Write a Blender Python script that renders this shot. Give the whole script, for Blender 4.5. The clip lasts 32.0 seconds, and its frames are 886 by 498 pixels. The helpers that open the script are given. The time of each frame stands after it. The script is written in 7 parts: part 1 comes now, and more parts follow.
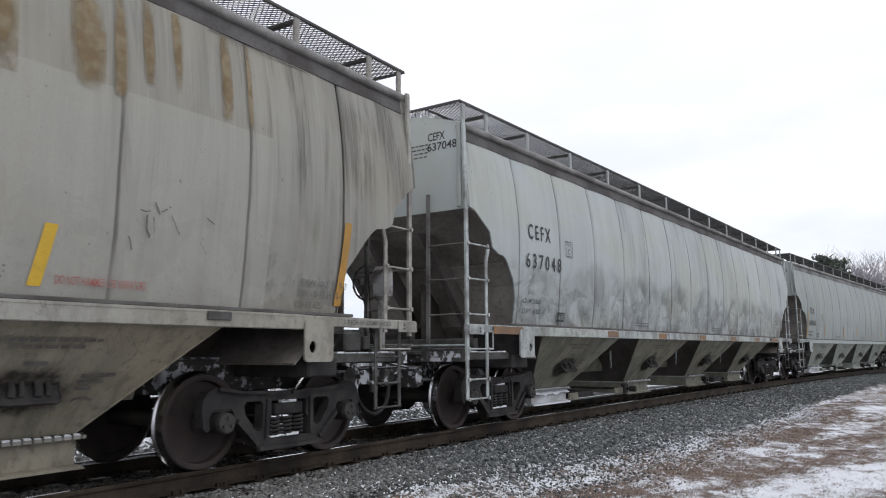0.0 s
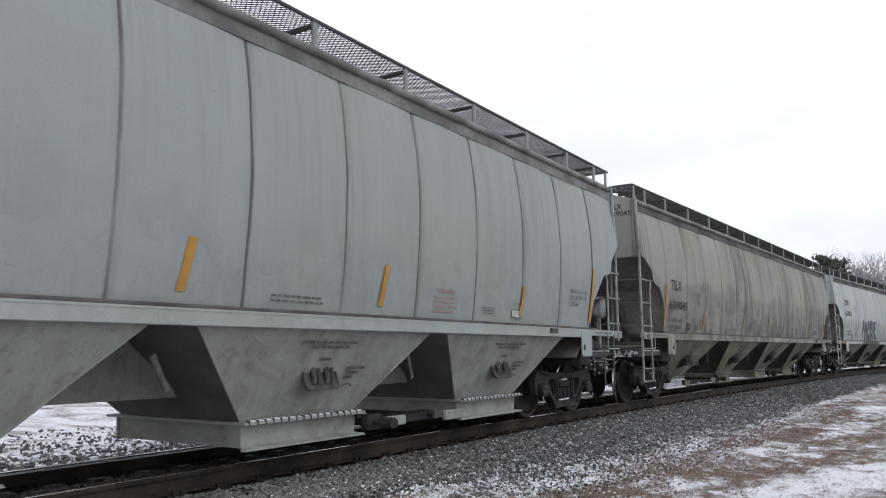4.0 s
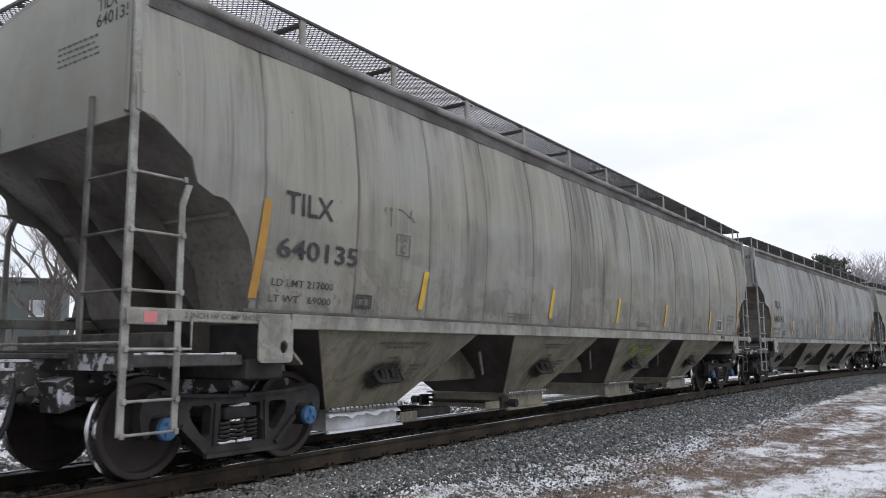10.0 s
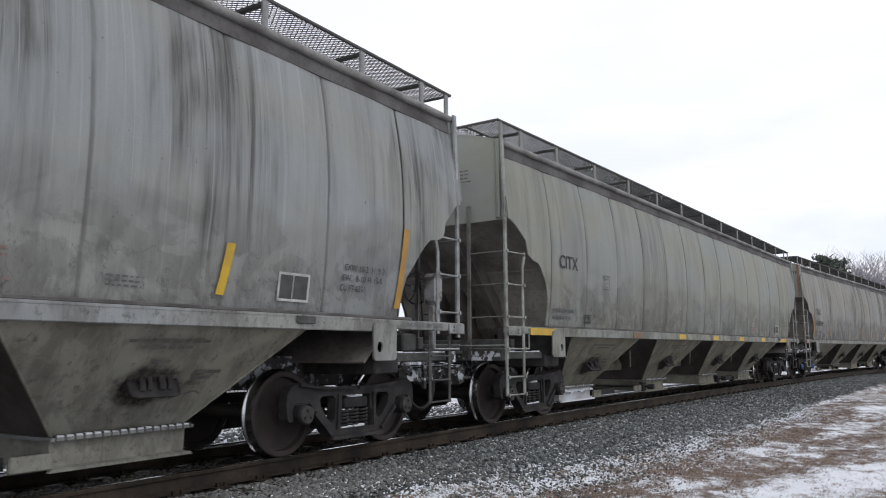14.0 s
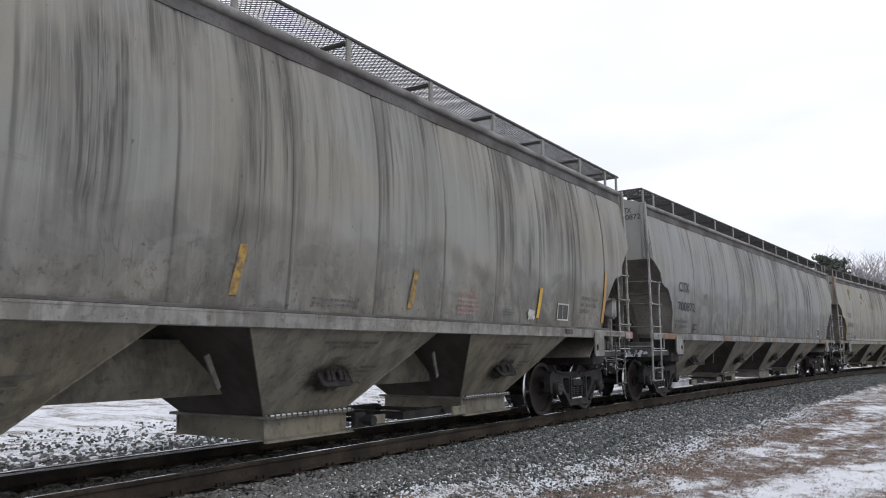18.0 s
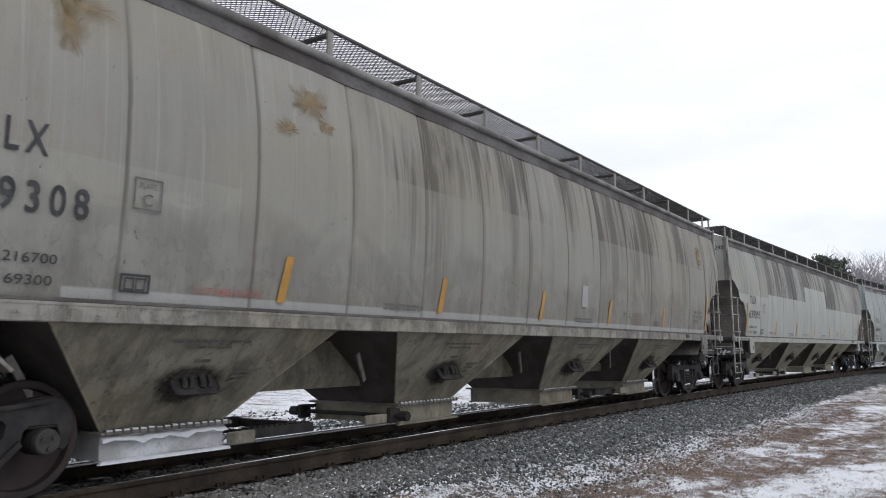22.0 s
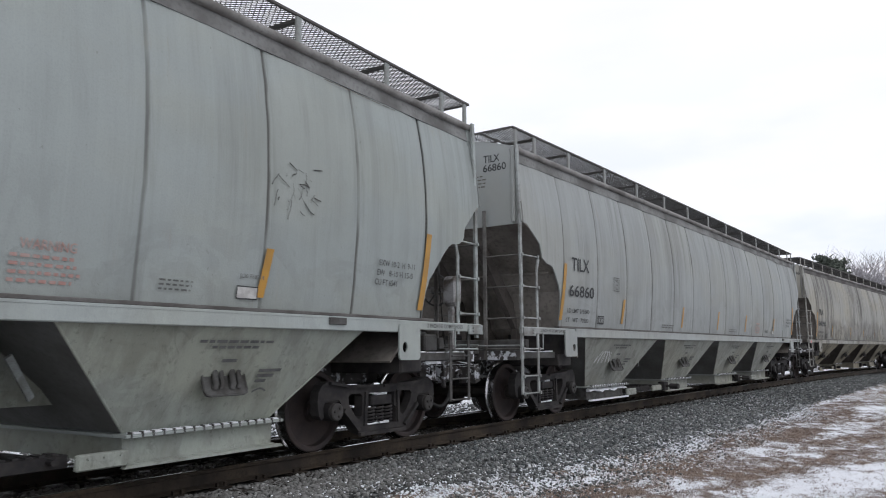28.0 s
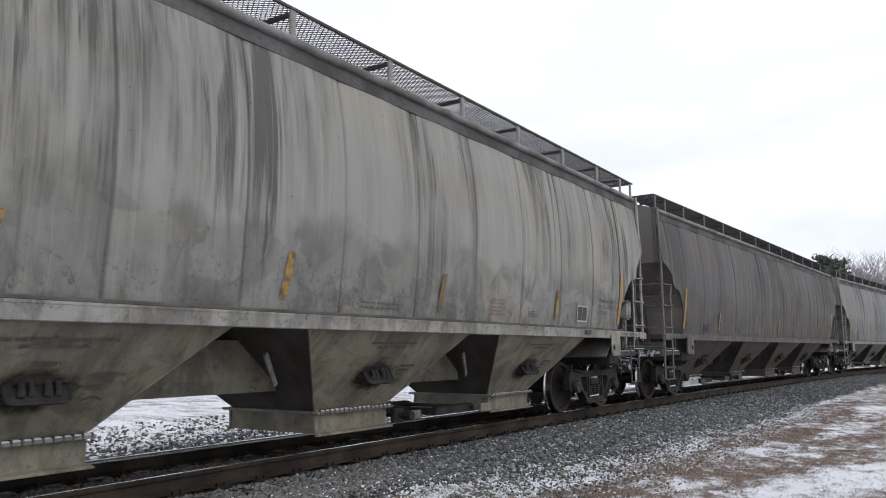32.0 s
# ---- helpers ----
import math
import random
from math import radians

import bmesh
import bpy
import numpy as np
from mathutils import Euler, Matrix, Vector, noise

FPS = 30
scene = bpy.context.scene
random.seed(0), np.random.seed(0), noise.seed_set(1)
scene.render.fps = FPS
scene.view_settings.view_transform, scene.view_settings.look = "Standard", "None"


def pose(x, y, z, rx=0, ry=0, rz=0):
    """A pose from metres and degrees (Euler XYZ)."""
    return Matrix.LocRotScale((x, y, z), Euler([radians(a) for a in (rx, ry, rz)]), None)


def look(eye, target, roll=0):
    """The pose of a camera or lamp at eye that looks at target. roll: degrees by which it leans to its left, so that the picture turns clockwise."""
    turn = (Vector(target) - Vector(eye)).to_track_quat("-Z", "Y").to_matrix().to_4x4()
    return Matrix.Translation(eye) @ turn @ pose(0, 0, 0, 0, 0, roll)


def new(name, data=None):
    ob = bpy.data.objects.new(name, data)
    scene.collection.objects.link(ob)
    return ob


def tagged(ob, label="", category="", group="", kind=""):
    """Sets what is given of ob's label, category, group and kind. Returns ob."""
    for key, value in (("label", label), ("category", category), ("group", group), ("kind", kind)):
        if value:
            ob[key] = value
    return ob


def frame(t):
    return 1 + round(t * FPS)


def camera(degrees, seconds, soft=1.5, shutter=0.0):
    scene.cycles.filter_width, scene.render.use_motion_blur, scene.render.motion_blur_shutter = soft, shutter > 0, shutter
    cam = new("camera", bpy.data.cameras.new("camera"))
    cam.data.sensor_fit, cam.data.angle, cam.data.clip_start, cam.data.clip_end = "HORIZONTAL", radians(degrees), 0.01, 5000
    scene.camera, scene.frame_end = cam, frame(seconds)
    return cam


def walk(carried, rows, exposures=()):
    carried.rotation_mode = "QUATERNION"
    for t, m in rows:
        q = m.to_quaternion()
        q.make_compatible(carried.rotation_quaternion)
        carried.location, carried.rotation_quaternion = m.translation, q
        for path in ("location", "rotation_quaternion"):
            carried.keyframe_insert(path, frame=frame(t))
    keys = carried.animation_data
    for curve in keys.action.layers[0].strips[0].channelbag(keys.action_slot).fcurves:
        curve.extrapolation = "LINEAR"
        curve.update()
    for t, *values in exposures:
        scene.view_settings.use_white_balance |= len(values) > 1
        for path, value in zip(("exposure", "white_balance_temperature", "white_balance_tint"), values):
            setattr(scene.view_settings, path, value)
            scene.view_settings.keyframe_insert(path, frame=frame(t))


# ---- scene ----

# ---------------------------------------------------------------- camera
# The line is a long gentle curve (radius about 359 m). s runs along the track,
# lat across it (negative towards the camera), z = 0 at the top of the rails.
KAPPA = 2.785e-3
RADIUS = 1 / KAPPA
EYE = (0.0, -6.829, 1.120)
YAW, PITCH, ROLL = 32.438, 7.640, -0.317

cam = camera(60.34, 32.0, soft=1.0, shutter=0.05)
view = pose(*EYE, 90 + PITCH, 0, YAW - 90) @ pose(0, 0, 0, 0, 0, ROLL)
walk(cam, [(0.0, view), (32.0, view)])


def place(s, lat, z):
    """World place of a point given along, across and above the track."""
    a = s * KAPPA
    return Vector(((RADIUS + lat) * math.sin(a), (RADIUS + lat) * math.cos(a) - RADIUS, z))


def along(s, lat=0.0, z=0.0, turn=0.0):
    """Pose on the track: x along the line, y away from the camera."""
    p = place(s, lat, z)
    return pose(p.x, p.y, p.z, 0, 0, math.degrees(-s * KAPPA) + turn)


# the train's way: place of the first wagon's middle at t
PITCH_CARS = 21.72
TRUCK = 8.65
WHEEL_R = 0.457


def travel(t):
    drift = float(np.interp(t, (0, 3, 7, 8, 11, 16, 20, 24, 28, 32), (0.025, 0.092, 0.16, 0.195, 0.268, 0.097, 0.038, 0.129, -0.136, -0.43)))
    return 7.7136 - 10.3 - 9.1641 * t - 0.0080 * t * t + 0.00018 * t ** 3 + drift


# ---------------------------------------------------------------- light
scene.view_settings.exposure = 0.0
world = bpy.data.worlds.new("overcast")
scene.world = world
world.use_nodes = True
wn, wl = world.node_tree.nodes, world.node_tree.links
wn.clear()
w_out = wn.new("ShaderNodeOutputWorld")
w_bg = wn.new("ShaderNodeBackground")
w_bg.inputs["Strength"].default_value = 1.0
w_sky = wn.new("ShaderNodeTexSky")
w_sky.sky_type = "NISHITA"
w_sky.sun_disc = False
w_sky.sun_elevation, w_sky.sun_rotation = radians(38), radians(150)
w_gain = wn.new("ShaderNodeMix")
w_gain.data_type, w_gain.blend_type = "RGBA", "MULTIPLY"
w_gain.inputs[0].default_value = 1.0
w_gain.inputs[7].default_value = (0.09, 0.09, 0.09, 1)
w_co = wn.new("ShaderNodeTexCoord")
w_map = wn.new("ShaderNodeMapping")
w_map.inputs["Scale"].default_value = (1.6, 1.6, 5.0)
w_noise = wn.new("ShaderNodeTexNoise")
w_noise.inputs["Scale"].default_value, w_noise.inputs["Detail"].default_value = 1.5, 5.0
w_ramp = wn.new("ShaderNodeValToRGB")
w_ramp.color_ramp.elements[0].position, w_ramp.color_ramp.elements[1].position = 0.36, 0.58
w_ramp.color_ramp.elements[0].color = (0.91, 0.91, 0.91, 1)
w_ramp.color_ramp.elements[1].color = (0.985, 0.985, 0.985, 1)
w_mix = wn.new("ShaderNodeMix")
w_mix.data_type = "RGBA"
w_mix.inputs[7].default_value = (1.05, 1.06, 1.15, 1)
wl.new(w_sky.outputs[0], w_gain.inputs[6])
wl.new(w_co.outputs["Generated"], w_map.inputs[0])
wl.new(w_map.outputs[0], w_noise.inputs["Vector"])
wl.new(w_noise.outputs[0], w_ramp.inputs[0])
wl.new(w_ramp.outputs[0], w_mix.inputs[0])
wl.new(w_gain.outputs[2], w_mix.inputs[6])
# low down the cloud cover is thinner: soft blue-grey patches
w_sep = wn.new("ShaderNodeSeparateXYZ")
w_low = wn.new("ShaderNodeMapRange")
w_low.inputs[1].default_value, w_low.inputs[2].default_value = 0.42, 0.12
w_map2 = wn.new("ShaderNodeMapping")
w_map2.inputs["Scale"].default_value, w_map2.inputs["Location"].default_value = (2.2, 2.2, 7.0), (3.1, 0.7, 0.4)
w_noise2 = wn.new("ShaderNodeTexNoise")
w_noise2.inputs["Scale"].default_value, w_noise2.inputs["Detail"].default_value = 1.6, 4.0
w_cut = wn.new("ShaderNodeMapRange")
w_cut.interpolation_type = "SMOOTHSTEP"
w_cut.inputs[1].default_value, w_cut.inputs[2].default_value, w_cut.inputs[4].default_value = 0.42, 0.62, 0.75
w_fac = wn.new("ShaderNodeMath")
w_fac.operation = "MULTIPLY"
w_haze = wn.new("ShaderNodeMix")
w_haze.data_type = "RGBA"
w_haze.inputs[7].default_value = (0.80, 0.88, 0.975, 1)
wl.new(w_co.outputs["Generated"], w_sep.inputs[0])
wl.new(w_sep.outputs[2], w_low.inputs[0])
wl.new(w_co.outputs["Generated"], w_map2.inputs[0])
wl.new(w_map2.outputs[0], w_noise2.inputs["Vector"])
wl.new(w_noise2.outputs[0], w_cut.inputs[0])
wl.new(w_low.outputs[0], w_fac.inputs[0])
wl.new(w_cut.outputs[0], w_fac.inputs[1])
wl.new(w_fac.outputs[0], w_haze.inputs[0])
wl.new(w_mix.outputs[2], w_haze.inputs[6])
wl.new(w_haze.outputs[2], w_bg.inputs["Color"])
wl.new(w_bg.outputs[0], w_out.inputs[0])

sun = new("sun", bpy.data.lights.new("sun", "SUN"))
sun.data.energy, sun.data.angle, sun.data.color = 0.5, radians(40), (1.0, 0.98, 0.95)
sun.matrix_world = look((-20, -40, 60), (0, 0, 0))


# ---------------------------------------------------------------- materials
class Nodes:
    """Short hand for building a node material."""

    def __init__(self, name):
        self.mat = bpy.data.materials.new(name)
        self.mat.use_nodes = True
        self.n, self.l = self.mat.node_tree.nodes, self.mat.node_tree.links
        self.n.clear()
        self.out = self.n.new("ShaderNodeOutputMaterial")
        self.b = self.n.new("ShaderNodeBsdfPrincipled")
        self.l.new(self.b.outputs[0], self.out.inputs[0])
        self.co = self.n.new("ShaderNodeTexCoord")

    def put(self, value, socket):
        if isinstance(value, (int, float)):
            socket.default_value = value
        elif isinstance(value, tuple):
            socket.default_value = (*value, 1) if len(value) == 3 and socket.type == "RGBA" else value
        else:
            self.l.new(value, socket)

    def coords(self, scale=(1, 1, 1), shift=(0, 0, 0), source=None):
        m = self.n.new("ShaderNodeMapping")
        m.inputs["Scale"].default_value, m.inputs["Location"].default_value = scale, shift
        self.l.new(source or self.co.outputs["Object"], m.inputs[0])
        return m.outputs[0]

    def noise(self, vec, scale, detail=3.0, rough=0.55, bend=0.0):
        t = self.n.new("ShaderNodeTexNoise")
        t.inputs["Scale"].default_value, t.inputs["Detail"].default_value = scale, detail
        t.inputs["Roughness"].default_value, t.inputs["Distortion"].default_value = rough, bend
        self.l.new(vec, t.inputs["Vector"])
        return t.outputs[0]

    def ramp(self, fac, a, b, lo=0.0, hi=1.0):
        t = self.n.new("ShaderNodeMapRange")
        t.interpolation_type = "SMOOTHSTEP"
        self.put(fac, t.inputs[0])
        for i, x in enumerate((a, b, lo, hi)):
            t.inputs[i + 1].default_value = x
        return t.outputs[0]

    def mix(self, fac, a, b, blend="MIX"):
        t = self.n.new("ShaderNodeMix")
        t.data_type, t.blend_type = "RGBA", blend
        self.put(fac, t.inputs[0])
        self.put(a, t.inputs[6])
        self.put(b, t.inputs[7])
        return t.outputs[2]

    def math(self, op, a, b=0.0):
        t = self.n.new("ShaderNodeMath")
        t.operation = op
        self.put(a, t.inputs[0])
        self.put(b, t.inputs[1])
        return t.outputs[0]

    def xyz(self, vec):
        t = self.n.new("ShaderNodeSeparateXYZ")
        self.l.new(vec, t.inputs[0])
        return t.outputs

    def bump(self, height, strength=0.3, distance=0.01):
        t = self.n.new("ShaderNodeBump")
        t.inputs["Strength"].default_value, t.inputs["Distance"].default_value = strength, distance
        self.l.new(height, t.inputs["Height"])
        self.l.new(t.outputs[0], self.b.inputs["Normal"])

    def done(self, colour, rough=0.7, metal=0.0, gloss=0.25):
        self.b.inputs["Specular IOR Level"].default_value = gloss
        self.put(colour, self.b.inputs["Base Color"])
        self.put(rough, self.b.inputs["Roughness"])
        self.put(metal, self.b.inputs["Metallic"])
        return self.mat


def worn(name, colour, dirt, amount=0.5, scale=3.0, rough=0.75, metal=0.0, bump=0.2):
    """Plain worn coat: blotches of dirt at two scales."""
    k = Nodes(name)
    v = k.coords()
    big = k.ramp(k.noise(v, scale, 4), 0.35, 0.68)
    fine = k.noise(v, scale * 14, 3)
    c = k.mix(k.math("MULTIPLY", big, amount), colour, dirt)
    c = k.mix(k.ramp(fine, 0.45, 0.75, 0.0, amount * 0.6), c, dirt)
    k.bump(fine, bump, 0.004)
    return k.done(c, rough, metal)


def paint(name, car, colour, streak=0.5, grime=0.5, rust=0.1, seam=0.5, patches=(), grime_colour=(0.066, 0.063, 0.059), seed=0.0, tide=None, zones=()):
    """Weathered wagon paint, laid out in the wagon's own space: long streaks that ran down from
    the roof, a tide line of road dirt low down, dirt along the seams, patches of newer paint."""
    k = Nodes(name)
    k.co.object = car
    v = k.coords(shift=(seed * 7.3, 0, 0))
    x, y, z = k.xyz(k.co.outputs["Object"])

    def run(sx, sz, scale, detail, rough, shift, bend=0.45):
        return k.noise(k.coords((sx, 0.4, sz), (seed * shift, 0, shift)), scale, detail, rough, bend)

    tone = k.noise(v, 0.55, 3)
    c = k.mix(k.ramp(tone, 0.35, 0.65, 0, 0.4), colour, tuple(a * 0.82 for a in colour))
    tan = k.ramp(k.noise(k.coords((0.45, 1, 0.9), (seed * 8.3, 0, 1)), 0.9, 4, 0.6), 0.42, 0.62, 0, min(0.5, 0.2 + 0.4 * grime))
    c = k.mix(tan, c, tuple(a * b for a, b in zip(colour, (1.0, 0.93, 0.78))))
    # every sheet has weathered in its own way
    cell = k.math("FLOOR", k.math("ADD", k.math("DIVIDE", x, 1.356), 20.5))
    odd = k.n.new("ShaderNodeTexWhiteNoise")
    odd.noise_dimensions = "1D"
    k.l.new(k.math("ADD", cell, seed * 13.7), odd.inputs["W"])
    each = k.ramp(odd.outputs["Value"], 0.0, 1.0, 0.55, 1.25)
    # bands of soot, then runs and hair lines inside them; each run ends at its own height
    reach = k.math("MULTIPLY", k.math("SUBTRACT", run(2.6, 0.03, 1.4, 4, 0.7, 3.9), 0.5), 5.2)
    ends = k.ramp(k.math("ADD", z, reach), 1.7, 3.4, 0.18, 1.0)
    band = k.ramp(run(0.45, 0.16, 1.2, 4, 0.6, 3.1), 0.38, 0.60, 0.22, 1.1)
    wide = k.ramp(run(1.7, 0.17, 1.2, 5, 0.6, 5.7, 0.8), 0.40, 0.66)
    thin = run(5.0, 0.36, 1.2, 5, 0.62, 6.3, 0.6)
    hair = run(22.0, 0.9, 1.1, 4, 0.66, 4.1, 0.3)
    dirt = k.math("MAXIMUM", k.math("MULTIPLY", wide, 0.80), k.ramp(thin, 0.45, 0.66, 0, 0.92))
    dirt = k.math("MULTIPLY", k.math("ADD", dirt, 0.20), k.ramp(hair, 0.34, 0.66, 0.68, 1.16))
    dirt = k.math("MULTIPLY", k.math("MULTIPLY", dirt, band), k.math("MULTIPLY", ends, each))
    for u0, u1, much in zones:  # stretches where the soot lies thicker or thinner
        m = k.math("MULTIPLY", k.ramp(x, u0 - 0.5, u0 + 0.5), k.ramp(x, u1 + 0.5, u1 - 0.5))
        dirt = k.math("MULTIPLY", dirt, k.math("ADD", k.math("MULTIPLY", m, much - 1.0), 1.0))
    c = k.mix(k.math("MINIMUM", k.math("MULTIPLY", dirt, streak), 0.82), c, grime_colour)
    wash = k.math("MULTIPLY", k.ramp(run(9.0, 0.16, 1.5, 5, 0.66, 2.3), 0.54, 0.66), 0.42 * min(1.0, 0.05 + streak))
    c = k.mix(wash, c, tuple(min(0.7, a * 1.22) for a in colour))
    # road dirt up to a wavering tide line
    line_z = tide or 2.45
    wave = k.math("MULTIPLY", k.math("SUBTRACT", k.noise(k.coords((0.55, 1, 0.2), (seed * 2.7, 0, 9)), 1.5, 5, 0.6), 0.5), 1.5)
    edge = k.math("ADD", z, wave)
    low = k.math("MULTIPLY", k.ramp(edge, line_z + 0.10, line_z - 0.14), k.ramp(k.noise(k.coords((1.6, 1, 0.6), (seed * 1.9, 0, 3)), 1.6, 6, 0.66), 0.30, 0.66, 0.25, 0.85))
    c = k.mix(k.math("MULTIPLY", low, (0.62 if tide else 0.5) * grime), c, tuple(a * 1.25 for a in grime_colour))
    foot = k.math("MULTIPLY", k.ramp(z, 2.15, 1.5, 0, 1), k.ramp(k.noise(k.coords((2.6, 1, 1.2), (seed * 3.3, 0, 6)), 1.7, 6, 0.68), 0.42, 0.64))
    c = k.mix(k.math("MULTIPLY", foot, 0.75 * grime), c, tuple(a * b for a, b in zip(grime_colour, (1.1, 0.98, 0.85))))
    # smudges with a clear upper edge and scuffed creases where the sheets are knocked about low down
    reachz = k.ramp(z, 2.75, 2.0, 0, 1)
    knock = k.noise(k.coords((0.9, 1, 1.15), (seed * 4.7, 0, 5)), 1.35, 5, 0.55, 0.9)
    smudge = k.math("MULTIPLY", reachz, k.ramp(knock, 0.485, 0.535, 0, 0.42))
    smudge = k.math("MULTIPLY", smudge, k.ramp(run(3.0, 0.8, 1.4, 5, 0.65, 7.7), 0.36, 0.62, 0.35, 1.0))
    crease = k.noise(k.coords((1.5, 1, 0.85), (seed * 6.1, 0, 2)), 1.5, 4, 0.5, 0.7)
    crease = k.ramp(k.math("ABSOLUTE", k.math("SUBTRACT", crease, 0.5)), 0.018, 0.003, 0, 0.55)
    crease = k.math("MULTIPLY", crease, k.math("MULTIPLY", k.ramp(z, 2.45, 1.9, 0, 1), k.ramp(knock, 0.46, 0.54)))
    c = k.mix(k.math("MULTIPLY", k.math("MAXIMUM", smudge, crease), min(1.0, 0.15 + grime)), c, tuple(a * 1.15 for a in grime_colour))
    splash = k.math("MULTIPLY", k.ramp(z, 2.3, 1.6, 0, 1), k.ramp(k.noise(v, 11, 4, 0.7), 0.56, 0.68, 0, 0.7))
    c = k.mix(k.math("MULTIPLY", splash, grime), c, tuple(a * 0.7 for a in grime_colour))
    for u0, u1, z0, z1, newer, much in patches:  # repainted places with straight edges
        m = k.math("MULTIPLY", k.ramp(x, u0, u0 + 0.02), k.ramp(x, u1, u1 - 0.02))
        m = k.math("MULTIPLY", m, k.math("MULTIPLY", k.ramp(z, z0, z0 + 0.02), k.ramp(z, z1, z1 - 0.02)))
        c = k.mix(k.math("MULTIPLY", m, k.ramp(thin, 0.35, 0.75, much, much * 0.85)), c, newer)
    # dirt that gathers along the welded seams, bleeding downwards here and there
    stray = k.math("MULTIPLY", k.math("SUBTRACT", k.noise(k.coords((0.6, 1, 1.0), (seed, 0, 8)), 1.6, 3), 0.5), 0.05)
    ph = k.math("SUBTRACT", k.math("FRACT", k.math("ADD", k.math("DIVIDE", k.math("ADD", x, stray), 1.356), 20.0)), 0.5)
    line = k.ramp(k.math("ABSOLUTE", ph), 0.024, 0.004, 0, 1)
    blur = k.math("MULTIPLY", k.ramp(ph, 0.10, 0.0, 0, 0.35), k.ramp(ph, -0.012, 0.0, 0, 1))
    line = k.math("MAXIMUM", line, k.math("MULTIPLY", blur, k.ramp(thin, 0.45, 0.6)))
    line = k.math("MULTIPLY", line, k.ramp(k.noise(k.coords((0.8, 1, 0.5), (seed, 0, 4)), 1.2, 3), 0.3, 0.6, 0.3, 1.0))
    c = k.mix(k.math("MULTIPLY", line, seam), c, (0.062, 0.058, 0.054))
    rst = k.math("MULTIPLY", k.ramp(k.noise(k.coords((4, 1, 0.9), (seed * 1.7, 0, 2)), 1.1, 5, 0.7), 0.60, 0.74), rust)
    c = k.mix(rst, c, (0.26, 0.15, 0.06))
    specks = k.math("MULTIPLY", k.ramp(k.noise(k.coords((1.0, 1, 0.8), (seed * 5.1, 0, 7)), 15, 3, 0.6), 0.70, 0.74), 0.6 * min(1.0, 0.3 + grime))
    c = k.mix(specks, c, (0.075, 0.068, 0.06))
    fine = k.noise(v, 60, 3)
    c = k.mix(k.ramp(fine, 0.4, 0.8, 0, 0.2), c, tuple(a * 0.65 for a in colour))
    k.bump(k.math("ADD", k.noise(v, 2.2, 2), k.math("MULTIPLY", fine, 0.10)), 0.45, 0.04)
    return k.done(c, k.ramp(thin, 0.3, 0.7, 0.55, 0.8), 0.0, 0.25 if grime < 0.3 else 0.14)


def mat_steel_dark():
    k = Nodes("truck steel")
    v = k.coords()
    c = k.mix(k.ramp(k.noise(v, 5, 5), 0.35, 0.7), (0.028, 0.027, 0.028), (0.056, 0.052, 0.050))
    c = k.mix(k.ramp(k.noise(v, 30, 3), 0.55, 0.75, 0, 0.5), c, (0.055, 0.044, 0.036))
    k.bump(k.noise(v, 40, 3), 0.3, 0.004)
    return k.done(c, 0.75, 0.0, 0.15)


def soft(name, colour, dirt, most=0.9, grain=5.0, edge=(0.42, 0.12), ragged=0.5):
    """Sprayed or soaked-in colour that thins out towards its ragged rim."""
    k = Nodes(name)
    x, y, z = k.xyz(k.co.outputs["Generated"])
    dx, dz = k.math("SUBTRACT", x, 0.5), k.math("SUBTRACT", z, 0.5)
    r = k.math("SQRT", k.math("ADD", k.math("MULTIPLY", dx, dx), k.math("MULTIPLY", dz, dz)))
    v = k.coords()
    r = k.math("ADD", r, k.math("MULTIPLY", k.math("SUBTRACT", k.noise(v, grain, 5, 0.7), 0.5), ragged))
    k.put(k.ramp(r, edge[0], edge[1], 0.0, most), k.b.inputs["Alpha"])
    return k.done(k.mix(k.ramp(k.noise(v, grain * 3, 4), 0.4, 0.65), colour, dirt), 0.8)


TRUCK_STEEL = mat_steel_dark()
WHEEL_BROWN = worn("wheel plate rust", (0.056, 0.043, 0.040), (0.032, 0.028, 0.028), 0.8, 4, 0.7)
AXLE_DARK = worn("axle dirt", (0.03, 0.027, 0.025), (0.06, 0.05, 0.04), 0.5, 6, 0.7)
TREAD = Nodes("polished tread").done((0.55, 0.55, 0.56), 0.22, 1.0)
GREY_GEAR = worn("brake gear grey", (0.10, 0.10, 0.097), (0.04, 0.037, 0.033), 0.8, 7, 0.7)
def snow_steel():
    """Dark castings with snow stuck on them in ragged patches."""
    k = Nodes("snow-crusted castings")
    v = k.coords()
    steel = k.mix(k.noise(v, 9, 4), (0.034, 0.032, 0.031), (0.11, 0.103, 0.10))
    up = k.n.new("ShaderNodeNewGeometry").outputs["Normal"]
    flat = k.math("MULTIPLY", k.ramp(k.xyz(up)[2], 0.2, 0.9), 0.14)
    m = k.ramp(k.math("ADD", k.noise(v, 4.5, 5, 0.65), flat), 0.535, 0.585)
    c = k.mix(m, steel, k.mix(k.noise(v, 14, 3), (0.42, 0.44, 0.47), (0.74, 0.76, 0.80)))
    k.bump(k.math("ADD", m, k.math("MULTIPLY", k.noise(v, 30, 3), 0.3)), 0.5, 0.02)
    return k.done(c, 0.8)


